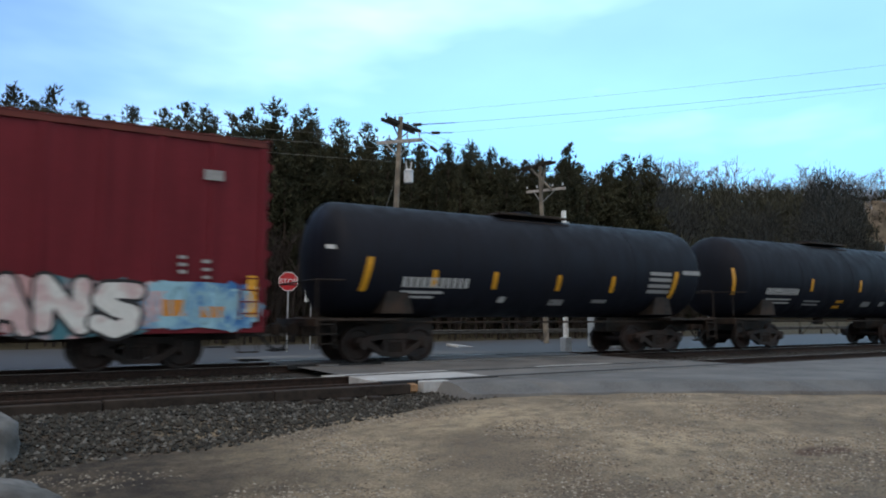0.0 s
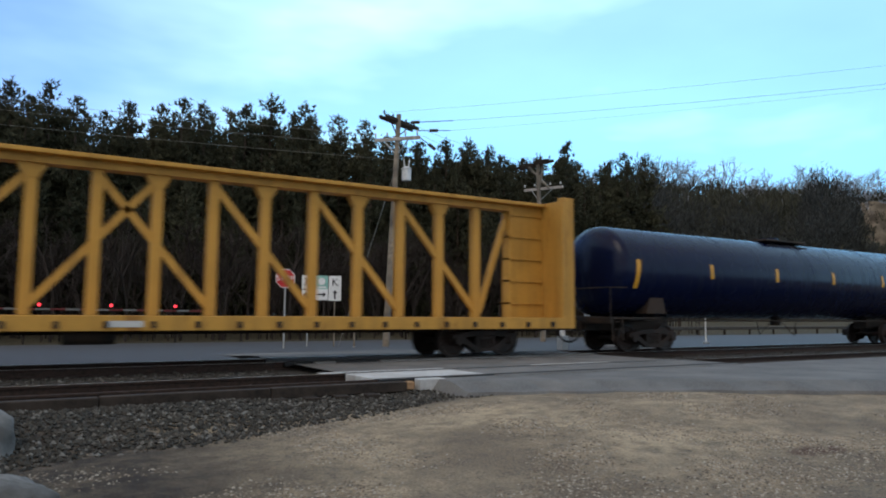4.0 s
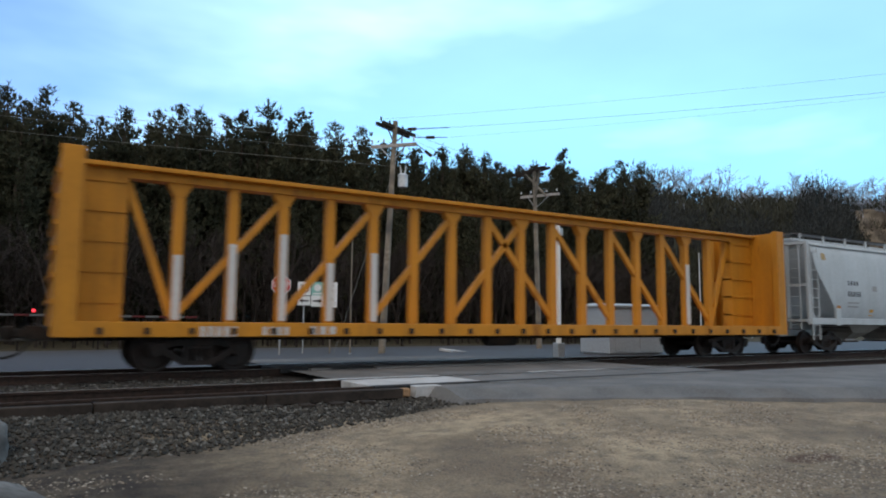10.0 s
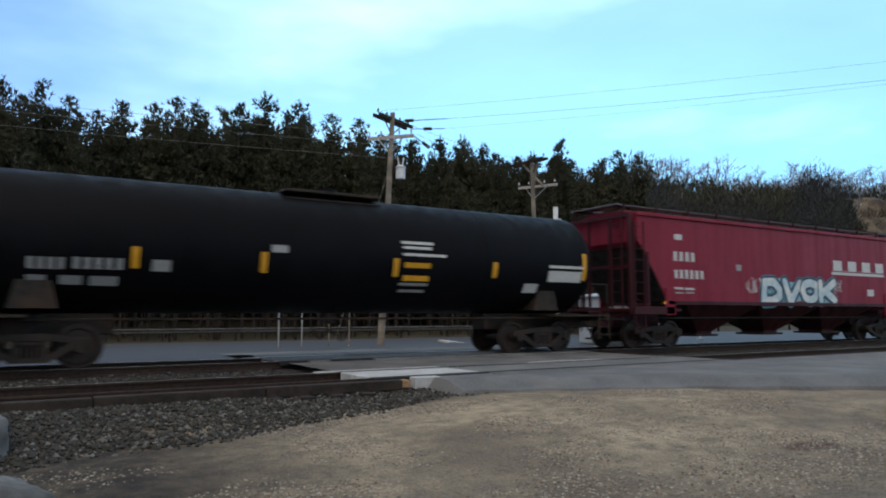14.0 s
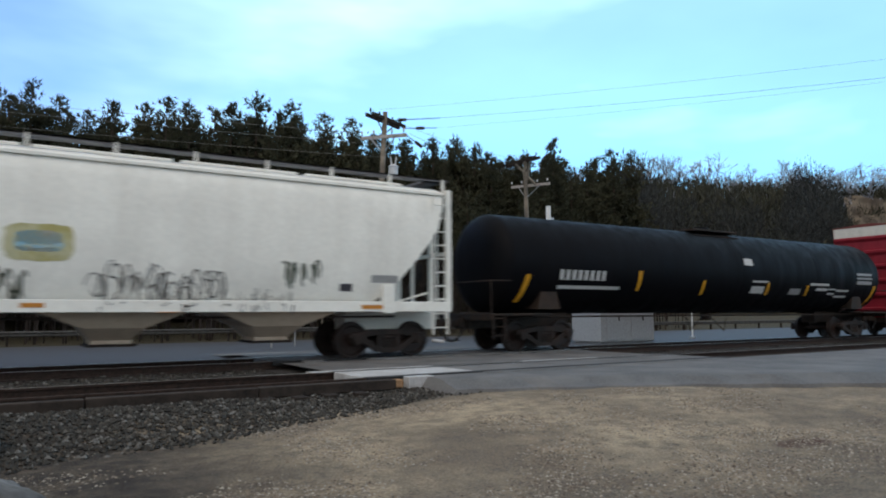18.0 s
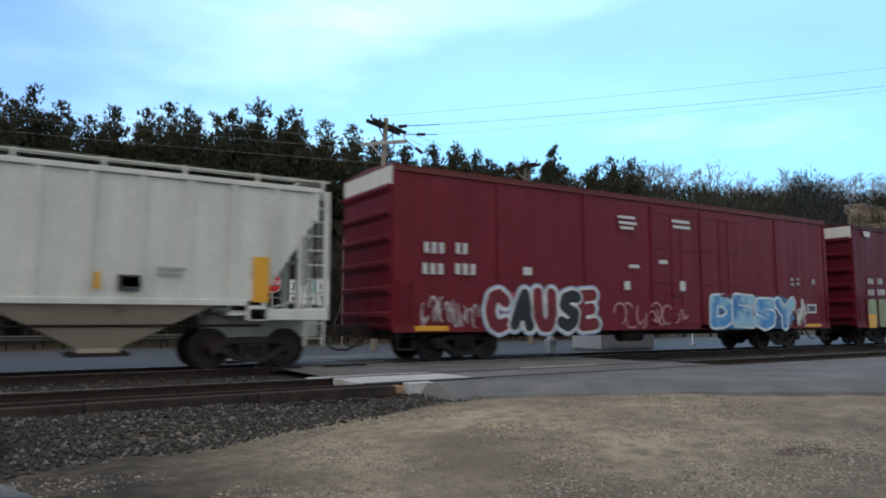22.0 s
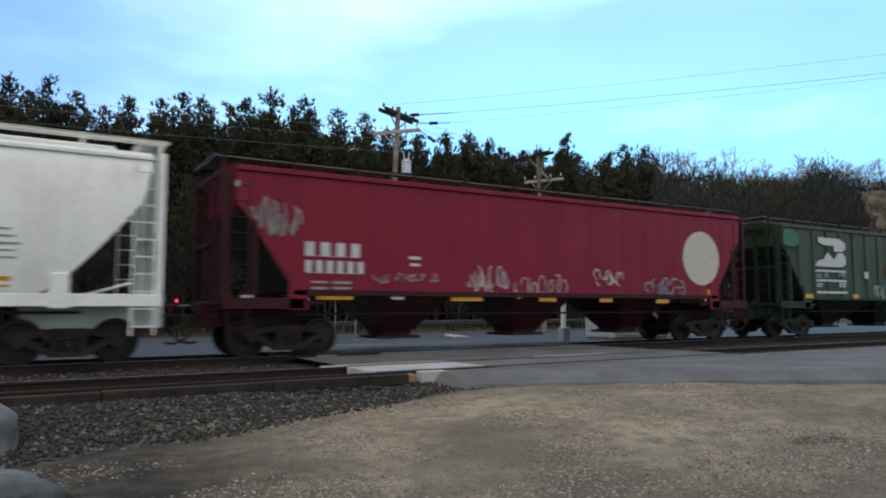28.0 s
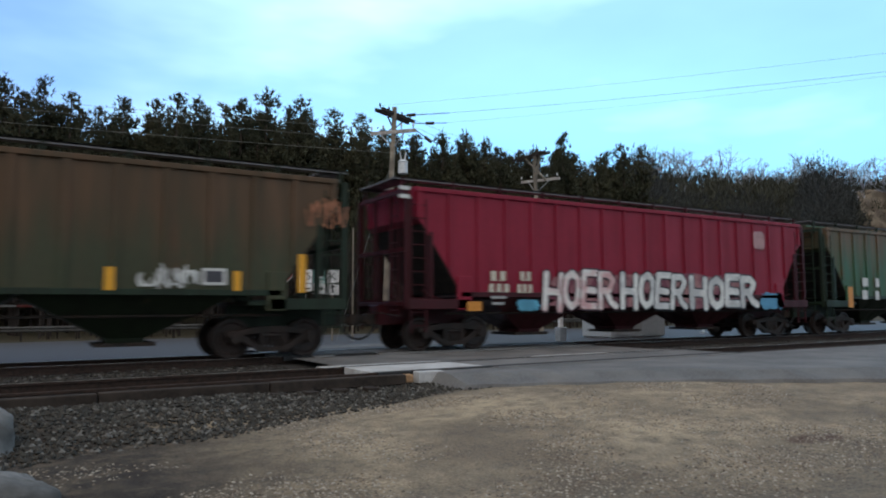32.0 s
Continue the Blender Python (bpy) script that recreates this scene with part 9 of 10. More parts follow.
part("graffiti_cloud", patch_shape(cloud(2.3, 7.6, 0.75, 2.08, 135, 0.12), c26[2], 0.0035), spray((0.02, 0.07, 0.17), (0.05, 0.16, 0.3)), c26[0], "sprayed patch of colour")
graffiti(c26[0], 2.45, 7.45, 0.78, 2.05, "DESY", [(0.06, 0.22, 0.46), (0.04, 0.16, 0.36)], (0.6, 0.66, 0.68), None, c26[2], 136, (0.25, 0.42, 0.55), fat=0.34, edge=0.08)
scrawl(c26[0], 7.57, 8.18, 0.86, 1.93, (0.6, 0.6, 0.58), c26[2], 137, 5, 0.100, None, 0.010)
marks(c26[0], [(8.42, 1.39, 0.62, 0.35, 0)], c26[2], WHITE_MARK)
marks(c26[0], [(8.49, 1.46, 0.47, 0.22, 0)], c26[2], DARK_MARK)
marks(c26[0], [(8.29, 0.85, 1.04, 0.12, 0)], c26[2], YELLOW_STRIP, "reflector", "yellow reflective strip")
marks(c26[0], [(7.37, 2.64, 0.20, 0.10, 0), (7.38, 2.45, 0.20, 0.10, 0), (7.77, 2.66, 0.19, 0.08, 0), (7.77, 2.47, 0.20, 0.10, 0), (8.84, 2.53, 0.17, 0.22, 0)], c26[2], GREY_MARK)
marks(c27[0], [(-9.03, 2.67, 0.51, 0.24, 2), (-8.22, 2.69, 0.45, 0.25, 2), (-9.08, 2.19, 0.58, 0.24, 3), (-8.27, 2.20, 0.68, 0.26, 3), (-9.16, 4.73, 0.53, 0.23, 0), (0.11, 3.38, 1.27, 0.09, 0), (0.20, 3.20, 1.03, 0.09, 0), (4.55, 2.71, 0.63, 0.33, 1), (5.40, 2.72, 0.65, 0.33, 1), (6.28, 2.72, 0.67, 0.34, 1), (7.19, 2.73, 0.70, 0.34, 1), (-7.18, 2.46, 0.36, 0.24, 0)], c27[2], WHITE_MARK)
part("graffiti_cloud", patch_shape(cloud(-9.18, -8.40, 0.76, 2.07, 141, 0.12), c27[2], 0.0035), spray((0.25, 0.28, 0.16), (0.2, 0.22, 0.14)), c27[0], "sprayed patch of colour")
part("graffiti_cloud", patch_shape(cloud(-8.28, -7.46, 0.75, 2.09, 142, 0.12), c27[2], 0.0035), spray((0.25, 0.28, 0.16), (0.2, 0.22, 0.14)), c27[0], "sprayed patch of colour")
marks(c27[0], [(-9.14, 0.79, 0.59, 0.57, 0)], c27[2], YELLOW_STRIP, "reflector", "yellow reflective strip")
part("graffiti_cloud", patch_shape(cloud(-7.36, -6.64, 1.44, 2.24, 143, 0.20), c27[2], 0.0035), spray((0.4, 0.45, 0.48), None), c27[0], "sprayed patch of colour")

graffiti(c27[0], -7.05, -2.2, 0.66, 2.16, "GEROL", (0.3, 0.012, 0.032), (0.62, 0.6, 0.58), None, c27[2], 145, (0.2, 0.01, 0.025), fat=0.5, edge=0.05)
marks(c27[0], [(-2.10, 2.78, 0.27, 0.43, 0), (-1.79, 1.57, 0.23, 0.43, 0), (-0.92, 2.14, 0.30, 0.15, 0), (-0.37, 1.85, 0.19, 0.18, 0)], c27[2], WHITE_MARK)
part("graffiti_cloud", patch_shape(cloud(5.23, 8.87, 0.68, 2.10, 146, 0.25), c27[2], 0.0035), spray((0.05, 0.42, 0.32), (0.04, 0.34, 0.27)), c27[0], "sprayed patch of colour")
part("graffiti_cloud", patch_shape(cloud(8.06, 10.10, 0.69, 1.62, 147, 0.40), c27[2], 0.0035), spray((0.05, 0.42, 0.32), (0.04, 0.36, 0.28)), c27[0], "sprayed patch of colour")
for x, z, w, h, tilt in ((2.9, 1.7, 0.3, 0.12, -0.3), (3.7, 1.1, 0.35, 0.1, 0.2), (4.5, 1.75, 0.4, 0.14, -0.25), (5.2, 1.15, 0.3, 0.1, 0.1), (5.9, 1.85, 0.36, 0.13, -0.5), (6.6, 1.45, 0.3, 0.12, 0.3), (7.1, 1.0, 0.4, 0.1, -0.1), (7.5, 1.8, 0.38, 0.13, -0.4), (8.3, 1.15, 0.36, 0.12, 0.2), (9.1, 1.2, 0.4, 0.08, 0.0)):
    for grow, off, tint in ((1.0, 0.012, (0.02, 0.1, 0.09)), (0.62, 0.0145, (0.3, 0.16, 0.16))):
        lens = [(x + grow * w * math.cos(6.2832 * k / 14), z + grow * h * math.sin(6.2832 * k / 14) * abs(math.sin(6.2832 * k / 14)) + tilt * grow * w * math.cos(6.2832 * k / 14)) for k in range(14)]
        part("graffiti_slit", patch_shape(lens, c27[2], off), spray(tint), c27[0], "dark lens-shaped mark in the turquoise")
for x, z in ((4.0, 1.9), (5.6, 2.0), (7.2, 2.02)):
    part("graffiti_bulge", fat_strokes([[(x - 0.6, z - 0.35), (x - 0.3, z), (x + 0.3, z - 0.02), (x + 0.7, z - 0.4)]], 0.16, c27[2], 0.009), spray((0.12, 0.5, 0.42)), c27[0], "paler rim of a turquoise bulge")
scrawl(c27[0], 6.32, 7.22, 1.59, 2.14, (0.4, 0.6, 0.55), c27[2], 149, 4, 0.080, None, 0.016)
marks(c27[0], [(8.67, 0.79, 0.56, 0.56, 0)], c27[2], YELLOW_STRIP, "reflector", "yellow reflective strip")
marks(c27[0], [(5.72, 1.02, 0.79, 0.16, 0)], c27[2], ORANGE_MARK)
marks(c27[0], [(7.72, 1.32, 0.52, 0.34, 0)], c27[2], WHITE_MARK)
marks(c27[0], [(7.78, 1.39, 0.39, 0.21, 0)], c27[2], DARK_MARK)
part("graffiti_cloud", patch_shape(cloud(1.26, 4.63, 0.57, 1.22, 150, 0.40), c27[2], 0.0035), spray((0.05, 0.42, 0.32), None), c27[0], "sprayed patch of colour")
part("graffiti_cloud", patch_shape(cloud(2.16, 5.61, 0.61, 2.14, 151, 0.30), c27[2], 0.0035), spray((0.05, 0.42, 0.32), (0.04, 0.36, 0.28)), c27[0], "sprayed patch of colour")
scrawl(c27[0], 8.58, 9.06, 1.74, 2.46, (0.4, 0.3, 0.32), c27[2], 152, 4, 0.060, None, 0.010)
for x0, x1, z0, z1 in ((-4.6, -4.0, 1.4, 3.7), (-4.1, -2.2, 1.36, 2.28), (-2.42, -2.0, 1.4, 3.6), (-0.85, -0.35, 1.4, 3.7), (-0.1, 0.42, 1.4, 3.7), (1.95, 2.25, 1.4, 3.6),
                       (4.85, 5.15, 1.5, 3.7), (-5.8, -5.5, 2.5, 3.7), (6.3, 6.6, 1.5, 3.7), (-7.1, -6.9, 1.4, 3.6), (3.0, 3.15, 1.4, 2.4)):
    part("rust_stain", patch_shape(cloud(x0, x1, z0, z1, int(60 + 7 * x0), 0.18), c28[2], 0.0015), spray((0.2, 0.05, 0.006), (0.33, 0.1, 0.016)), c28[0], "dark orange rust run down the side")
marks(c28[0], [(-3.93, 2.30, 1.49, 1.01, 0), (-6.73, 1.87, 0.54, 0.68, 0), (-5.84, 1.88, 0.53, 0.70, 0), (0.52, 2.92, 0.58, 0.44, 0), (1.41, 2.94, 0.57, 0.43, 0), (2.30, 2.96, 0.61, 0.42, 0), (3.24, 2.96, 0.58, 0.43, 0), (4.22, 2.98, 0.60, 0.42, 0), (1.38, 2.43, 0.58, 0.35, 0), (2.28, 2.42, 0.60, 0.38, 0), (3.22, 2.42, 0.57, 0.39, 0)], c28[2], PALE_PATCH)
marks(c28[0], [(-6.67, 2.29, 0.45, 0.22, 2), (-6.65, 1.92, 0.46, 0.20, 3), (-5.81, 1.94, 0.42, 0.20, 3), (4.37, 1.74, 0.38, 0.23, 0)], c28[2], DARK_MARK)
marks(c29[0], [(-6.12, 3.42, 0.78, 0.09, 0), (-6.11, 3.26, 0.78, 0.09, 0), (-6.11, 3.10, 0.78, 0.09, 0), (-6.10, 2.96, 0.78, 0.08, 0), (-5.25, 2.95, 0.62, 0.55, 1), (-4.58, 2.96, 0.61, 0.57, 1), (-3.85, 2.97, 0.31, 0.59, 1)], c29[2], GREY_MARK)
scrawl(c29[0], -3.62, -2.87, 1.52, 2.24, (0.03, 0.03, 0.03), c29[2], 161, 9, 0.070, None, 0.010)
scrawl(c29[0], 0.03, 0.74, 1.89, 2.36, (0.03, 0.03, 0.03), c29[2], 162, 8, 0.060, None, 0.010)
marks(c29[0], [(-7.58, 1.03, 0.56, 0.17, 0), (-5.44, 1.07, 0.17, 0.53, 0), (-2.86, 1.05, 0.17, 0.54, 0), (-0.14, 1.04, 0.17, 0.55, 0), (2.65, 1.02, 0.15, 0.56, 0)], c29[2], YELLOW_STRIP, "reflector", "yellow reflective strip")
part("graffiti_cloud", patch_shape(cloud(-6.81, -6.29, 1.55, 2.04, 163, 0.25), c29[2], 0.0035), spray((0.5, 0.48, 0.44), None), c29[0], "sprayed patch of colour")
slant_emblem(c30[0], -4.32, -2.48, 2.44, 3.37, c30[2])
marks(c30[0], [(-4.10, 1.97, 1.56, 0.25, 6), (0.26, 2.18, 1.19, 0.21, 6), (0.29, 1.84, 0.53, 0.21, 3), (0.24, 1.49, 1.34, 0.22, 6), (2.88, 1.96, 0.38, 0.21, 0), (2.87, 1.56, 0.37, 0.22, 0)], c30[2], GREY_MARK)
marks(c30[0], [(-4.33, 0.90, 0.56, 0.29, 0), (-2.55, 0.86, 0.45, 0.23, 0), (-0.75, 0.84, 0.62, 0.24, 0), (3.95, 0.88, 0.52, 0.29, 0)], c30[2], YELLOW_STRIP, "reflector", "yellow reflective strip")
part("rust_stain", patch_shape(cloud(-5.30, -3.58, 3.85, 4.11, 171, 0.50), c30[2], 0.0035), spray((0.2, 0.08, 0.07), None), c30[0], "scraped rusty roof edge")
part("graffiti_cloud", patch_shape(cloud(-5.68, -0.68, 0.91, 1.66, 181, 0.35), c31[2], 0.0035), spray((0.25, 0.03, 0.06), (0.1, 0.05, 0.15)), c31[0], "sprayed patch of colour")
graffiti(c31[0], -5.02, -1.16, 1.03, 2.47, "UR", (0.05, 0.25, 0.3), (0.02, 0.03, 0.06), None, c31[2], 182, (0.1, 0.4, 0.4), fat=0.34, shine=(0.4, 0.55, 0.55))
part("emblem", patch_shape(cloud(-0.06, 1.31, 0.96, 2.75, 183, 0.08), c31[2], 0.0035), spray((0.4, 0.36, 0.14), (0.5, 0.48, 0.3)), c31[0], "faded yellow arched emblem")
marks(c31[0], [(-6.93, 2.55, 0.78, 0.21, 4), (-6.97, 2.12, 0.92, 0.19, 5)], c31[2], GREY_MARK)
scrawl(c31[0], -8.25, -6.54, 2.64, 3.54, (0.25, 0.45, 0.55), c31[2], 184, 6, 0.060, None, 0.010)
scrawl(c31[0], -5.45, -3.35, 2.72, 3.57, (0.25, 0.45, 0.55), c31[2], 185, 6, 0.050, None, 0.010)
part("graffiti_cloud", patch_shape(cloud(0.88, 3.73, 0.88, 2.18, 186, 0.25), c31[2], 0.0035), spray((0.2, 0.4, 0.45), None), c31[0], "sprayed patch of colour")
part("graffiti_cloud", patch_shape(cloud(-5.19, -0.75, 0.95, 2.24, 191, 0.30), c32[2], 0.0035), spray((0.16, 0.17, 0.18), (0.08, 0.15, 0.3)), c32[0], "sprayed patch of colour")
graffiti(c32[0], -5.10, -2.23, 0.98, 2.24, "NN", (0.28, 0.28, 0.28), (0.03, 0.06, 0.14), None, c32[2], 192, (0.07, 0.16, 0.36), fat=0.32)
graffiti(c32[0], -2.27, -0.87, 0.95, 2.38, "E", (0.4, 0.3, 0.2), (0.05, 0.05, 0.1), None, c32[2], 193, (0.3, 0.22, 0.16))
part("graffiti_cloud", patch_shape(cloud(-1.82, -0.26, 0.95, 1.84, 194, 0.35), c32[2], 0.0035), spray((0.38, 0.29, 0.2), (0.25, 0.25, 0.25)), c32[0], "sprayed patch of colour")
part("emblem", patch_shape(cloud(-0.43, 0.84, 1.53, 2.78, 195, 0.08), c32[2], 0.0035), spray((0.4, 0.36, 0.14), (0.5, 0.48, 0.3)), c32[0], "faded yellow arched emblem")

BLUE_TIPS = [(0.3, 1.5), (0.5, 1.9), (0.8, 2.2), (1.15, 1.9), (1.5, 1.95), (1.75, 2.35), (2.1, 1.95), (2.4, 1.85), (2.65, 2.2), (2.9, 1.85), (3.2, 1.8), (3.45, 2.2), (3.7, 1.95), (4.1, 1.65), (4.5, 1.65), (4.9, 1.5), (5.3, 1.5), (5.8, 1.46)]
BLUE_SPRAY = spray((0.03, 0.13, 0.3), (0.09, 0.27, 0.48), 2.4)
part("graffiti_cloud", topped_patch(BLUE_TIPS, 1.445, c32[2], 0.012), BLUE_SPRAY, c32[0], "deep blue sprayed shape with pointed tips")
part("graffiti_cloud", topped_patch([(x, 1.434) for x, z in BLUE_TIPS], 1.19, flat_face(1.524), 0.001), BLUE_SPRAY, c32[0], "blue spray on the sill")
for pts in ([(0.4, 1.55), (2.2, 1.6), (4.2, 1.52), (5.2, 1.5)], [(0.7, 1.3), (2.6, 1.27), (4.8, 1.3)], [(1.7, 2.2), (1.8, 1.7), (2.0, 1.5)], [(3.4, 2.1), (3.5, 1.7), (3.8, 1.5)], [(0.9, 2.0), (1.0, 1.6)], [(2.65, 2.05), (2.75, 1.65)]):
    part("graffiti_stroke", fat_strokes([pts], 0.07, c32[2], 0.02), spray((0.3, 0.46, 0.6)), c32[0], "pale blue sprayed stroke")

marks(c32[0], [(6.20, 2.65, 1.06, 0.05, 0), (6.20, 2.51, 1.14, 0.05, 0), (6.20, 2.37, 1.24, 0.05, 0), (6.20, 2.24, 1.14, 0.04, 0), (6.20, 2.10, 1.17, 0.04, 0)], c32[2], GREY_MARK)
marks(c32[0], [(6.14, 1.62, 0.50, 0.29, 0)], c32[2], DARK_MARK)
marks(c32[0], [(-2.71, 0.96, 0.48, 0.19, 0), (0.04, 0.98, 0.39, 0.17, 0), (2.60, 0.96, 0.43, 0.17, 0), (5.48, 0.99, 0.31, 0.15, 0), (6.91, 1.55, 0.38, 0.21, 0)], c32[2], YELLOW_STRIP, "reflector", "yellow reflective strip")
scrawl(c33[0], -8.5, -7.5, 2.75, 3.7, (0.26, 0.23, 0.22), c33[2], 201, 9, 0.08, None, 0.010)
marks(c33[0], [(-7.27, 2.38, 1.57, 0.34, 4), (-7.26, 1.98, 1.61, 0.30, 6), (-8.74, 1.37, 0.28, 0.07, 0), (-4.98, 1.36, 0.34, 0.09, 0), (-4.48, 2.39, 0.33, 0.08, 0), (-4.45, 2.22, 0.30, 0.07, 0)], c33[2], WHITE_MARK)
marks(c33[0], [(-7.10, 1.74, 0.40, 0.05, 0), (-6.56, 1.73, 0.47, 0.06, 0), (-7.10, 1.59, 0.40, 0.06, 0), (-6.56, 1.60, 0.47, 0.05, 0), (-8.93, 3.89, 0.09, 0.15, 0)], c33[2], GREY_MARK)
marks(c33[0], [(-6.96, 1.35, 0.93, 0.11, 0), (-3.21, 1.33, 1.00, 0.12, 0), (-0.25, 1.33, 0.62, 0.11, 0), (2.09, 1.32, 0.54, 0.12, 0), (4.55, 1.29, 0.60, 0.13, 0), (7.07, 1.51, 0.55, 0.25, 0)], c33[2], YELLOW_STRIP, "reflector", "yellow reflective strip")
round_patch(c33[0], 6.81, 2.82, 0.92, c33[2])
scrawl(c33[0], -5.49, -3.55, 1.78, 2.06, (0.3, 0.2, 0.2), c33[2], 202, 10, 0.050, None, 0.010)
scrawl(c33[0], -2.63, -1.35, 1.56, 2.29, (0.5, 0.45, 0.45), c33[2], 203, 8, 0.060, None, 0.010)
scrawl(c33[0], -1.25, 0.81, 1.42, 2.10, (0.45, 0.38, 0.38), c33[2], 204, 8, 0.050, None, 0.010)
scrawl(c33[0], 1.95, 3.05, 1.81, 2.33, (0.6, 0.57, 0.55), c33[2], 205, 6, 0.050, None, 0.010)
scrawl(c33[0], 4.26, 5.98, 1.56, 2.14, (0.25, 0.3, 0.35), c33[2], 206, 6, 0.070, None, 0.010)
block_emblem(c34[0], -6.56, -4.43, 2.76, 3.91, c34[2], WHITE_MARK)
block_emblem(c35[0], -6.05, -3.92, 2.73, 3.91, c35[2], FADED_ORANGE)
block_emblem(c37[0], -6.49, -4.49, 2.77, 3.95, c37[2], WHITE_MARK)
marks(c34[0], [(-6.55, 2.55, 2.10, 0.08, 0), (-6.54, 2.17, 2.10, 0.08, 0), (-6.52, 1.70, 2.10, 0.09, 0), (-6.51, 1.95, 0.39, 0.16, 3), (-4.95, 1.96, 0.50, 0.19, 3), (-3.07, 2.34, 0.28, 0.29, 0)], c34[2], WHITE_MARK)
marks(c34[0], [(-6.52, 2.30, 0.39, 0.17, 3), (-5.96, 2.33, 0.25, 0.18, 2), (-4.97, 2.38, 0.53, 0.18, 3), (4.69, 1.68, 0.79, 0.39, 0)], c34[2], GREY_MARK)
scrawl(c34[0], -2.38, -1.03, 1.54, 2.09, (0.4, 0.45, 0.42), c34[2], 211, 7, 0.060, None, 0.010)
graffiti(c34[0], 0.60, 3.08, 1.58, 2.34, "SMOT", (0.6, 0.6, 0.58), (0.08, 0.12, 0.1), None, c34[2], 212, None, fat=0.24, edge=0.03)
part("graffiti_cloud", patch_shape(cloud(-1.38, -0.92, 2.37, 2.95, 213, 0.25), c34[2], 0.0035), spray((0.2, 0.25, 0.2), None), c34[0], "sprayed patch of colour")
scrawl(c34[0], -0.51, 0.41, 1.65, 2.21, (0.3, 0.35, 0.32), c34[2], 214, 5, 0.080, None, 0.010)
marks(c34[0], [(-7.32, 1.51, 0.54, 0.16, 0), (-4.01, 1.52, 0.41, 0.16, 0), (-1.33, 1.52, 0.39, 0.18, 0), (1.51, 1.52, 0.48, 0.21, 0), (6.60, 1.51, 0.65, 0.21, 0)], c34[2], YELLOW_STRIP, "reflector", "yellow reflective strip")
part("paint_patch", patch_shape(cloud(-8.55, -7.6, 3.45, 4.12, 215, 0.1), c34[2], 0.0035), spray((0.04, 0.17, 0.08), None), c34[0], "brighter green paint below the roof")
marks(c35[0], [(-5.97, 2.25, 2.11, 0.06, 0), (-5.32, 2.36, 0.65, 0.20, 4), (-4.46, 2.34, 0.60, 0.25, 3), (-5.94, 1.71, 2.11, 0.05, 0), (-5.23, 1.97, 0.43, 0.12, 0), (-4.44, 1.98, 0.28, 0.12, 0)], c35[2], WHITE_MARK)
scrawl(c35[0], -1.00, -0.25, 1.51, 2.13, (0.6, 0.6, 0.58), c35[2], 221, 6, 0.100, None, 0.010)
scrawl(c35[0], -0.02, 0.82, 1.60, 2.04, (0.6, 0.6, 0.58), c35[2], 222, 7, 0.080, None, 0.010)
scrawl(c35[0], 0.96, 1.43, 1.54, 2.08, (0.6, 0.6, 0.58), c35[2], 223, 3, 0.100, None, 0.010)
marks(c35[0], [(-1.91, 1.52, 0.71, 0.35, 0), (-3.54, 1.52, 0.59, 0.35, 0), (3.86, 1.55, 0.64, 0.43, 0), (7.03, 1.53, 0.51, 0.43, 0)], c35[2], TEAL_MARK)
marks(c35[0], [(-4.40, 1.53, 0.51, 0.14, 0), (-1.67, 1.53, 0.37, 0.15, 0), (3.94, 1.57, 0.39, 0.13, 0)], c35[2], YELLOW_STRIP, "reflector", "yellow reflective strip")
marks(c35[0], [(7.03, 1.98, 0.47, 0.26, 0)], c35[2], ORANGE_MARK)
marks(c35[0], [(5.41, 1.73, 0.61, 0.37, 0)], c35[2], WHITE_MARK)
marks(c35[0], [(5.49, 1.79, 0.45, 0.25, 0)], c35[2], DARK_MARK)
marks(c35[0], [(1.92, 1.75, 0.55, 0.16, 0), (2.86, 1.77, 0.49, 0.17, 0)], c35[2], GREY_MARK)
part("paint_patch", patch_shape(cloud(-6.6, -4.2, 1.5, 2.75, 226, 0.06), c35[2], 0.0005), TEAL_MARK, c35[0], "fresh teal paint under the lettering")
marks(c35[0], [(-6.56, 2.35, 2.31, 0.23, 6), (-6.58, 2.13, 2.31, 0.08, 0), (-6.50, 1.70, 2.21, 0.09, 0)], c35[2], WHITE_MARK)
part("paint_patch", patch_shape(cloud(-8.75, -7.8, 3.5, 4.12, 224, 0.1), c35[2], 0.0035), spray((0.05, 0.2, 0.1), None), c35[0], "brighter green paint below the roof")
marks(c36[0], [(-1.17, 1.58, 0.17, 0.48, 0), (1.72, 1.57, 0.17, 0.49, 0), (5.25, 1.52, 0.16, 0.55, 0)], c36[2], CREAM_MARK)
marks(c36[0], [(7.59, 1.55, 0.19, 0.96, 0)], c36[2], YELLOW_STRIP, "reflector", "yellow reflective strip")
scrawl(c36[0], -2.10, -1.20, 1.60, 2.08, (0.35, 0.2, 0.2), c36[2], 231, 9, 0.050, None, 0.010)
scrawl(c36[0], -0.06, 0.75, 1.73, 2.01, (0.5, 0.4, 0.4), c36[2], 232, 8, 0.050, None, 0.010)
scrawl(c36[0], 2.20, 3.36, 1.55, 2.05, (0.3, 0.12, 0.13), c36[2], 233, 8, 0.070, None, 0.010)
scrawl(c36[0], 3.89, 5.94, 1.55, 2.04, (0.4, 0.2, 0.22), c36[2], 234, 10, 0.060, None, 0.010)
marks(c36[0], [(6.25, 1.75, 0.55, 0.38, 0), (7.15, 1.79, 0.17, 0.29, 0)], c36[2], WHITE_MARK)
marks(c36[0], [(6.31, 1.80, 0.42, 0.28, 0)], c36[2], TEAL_MARK)
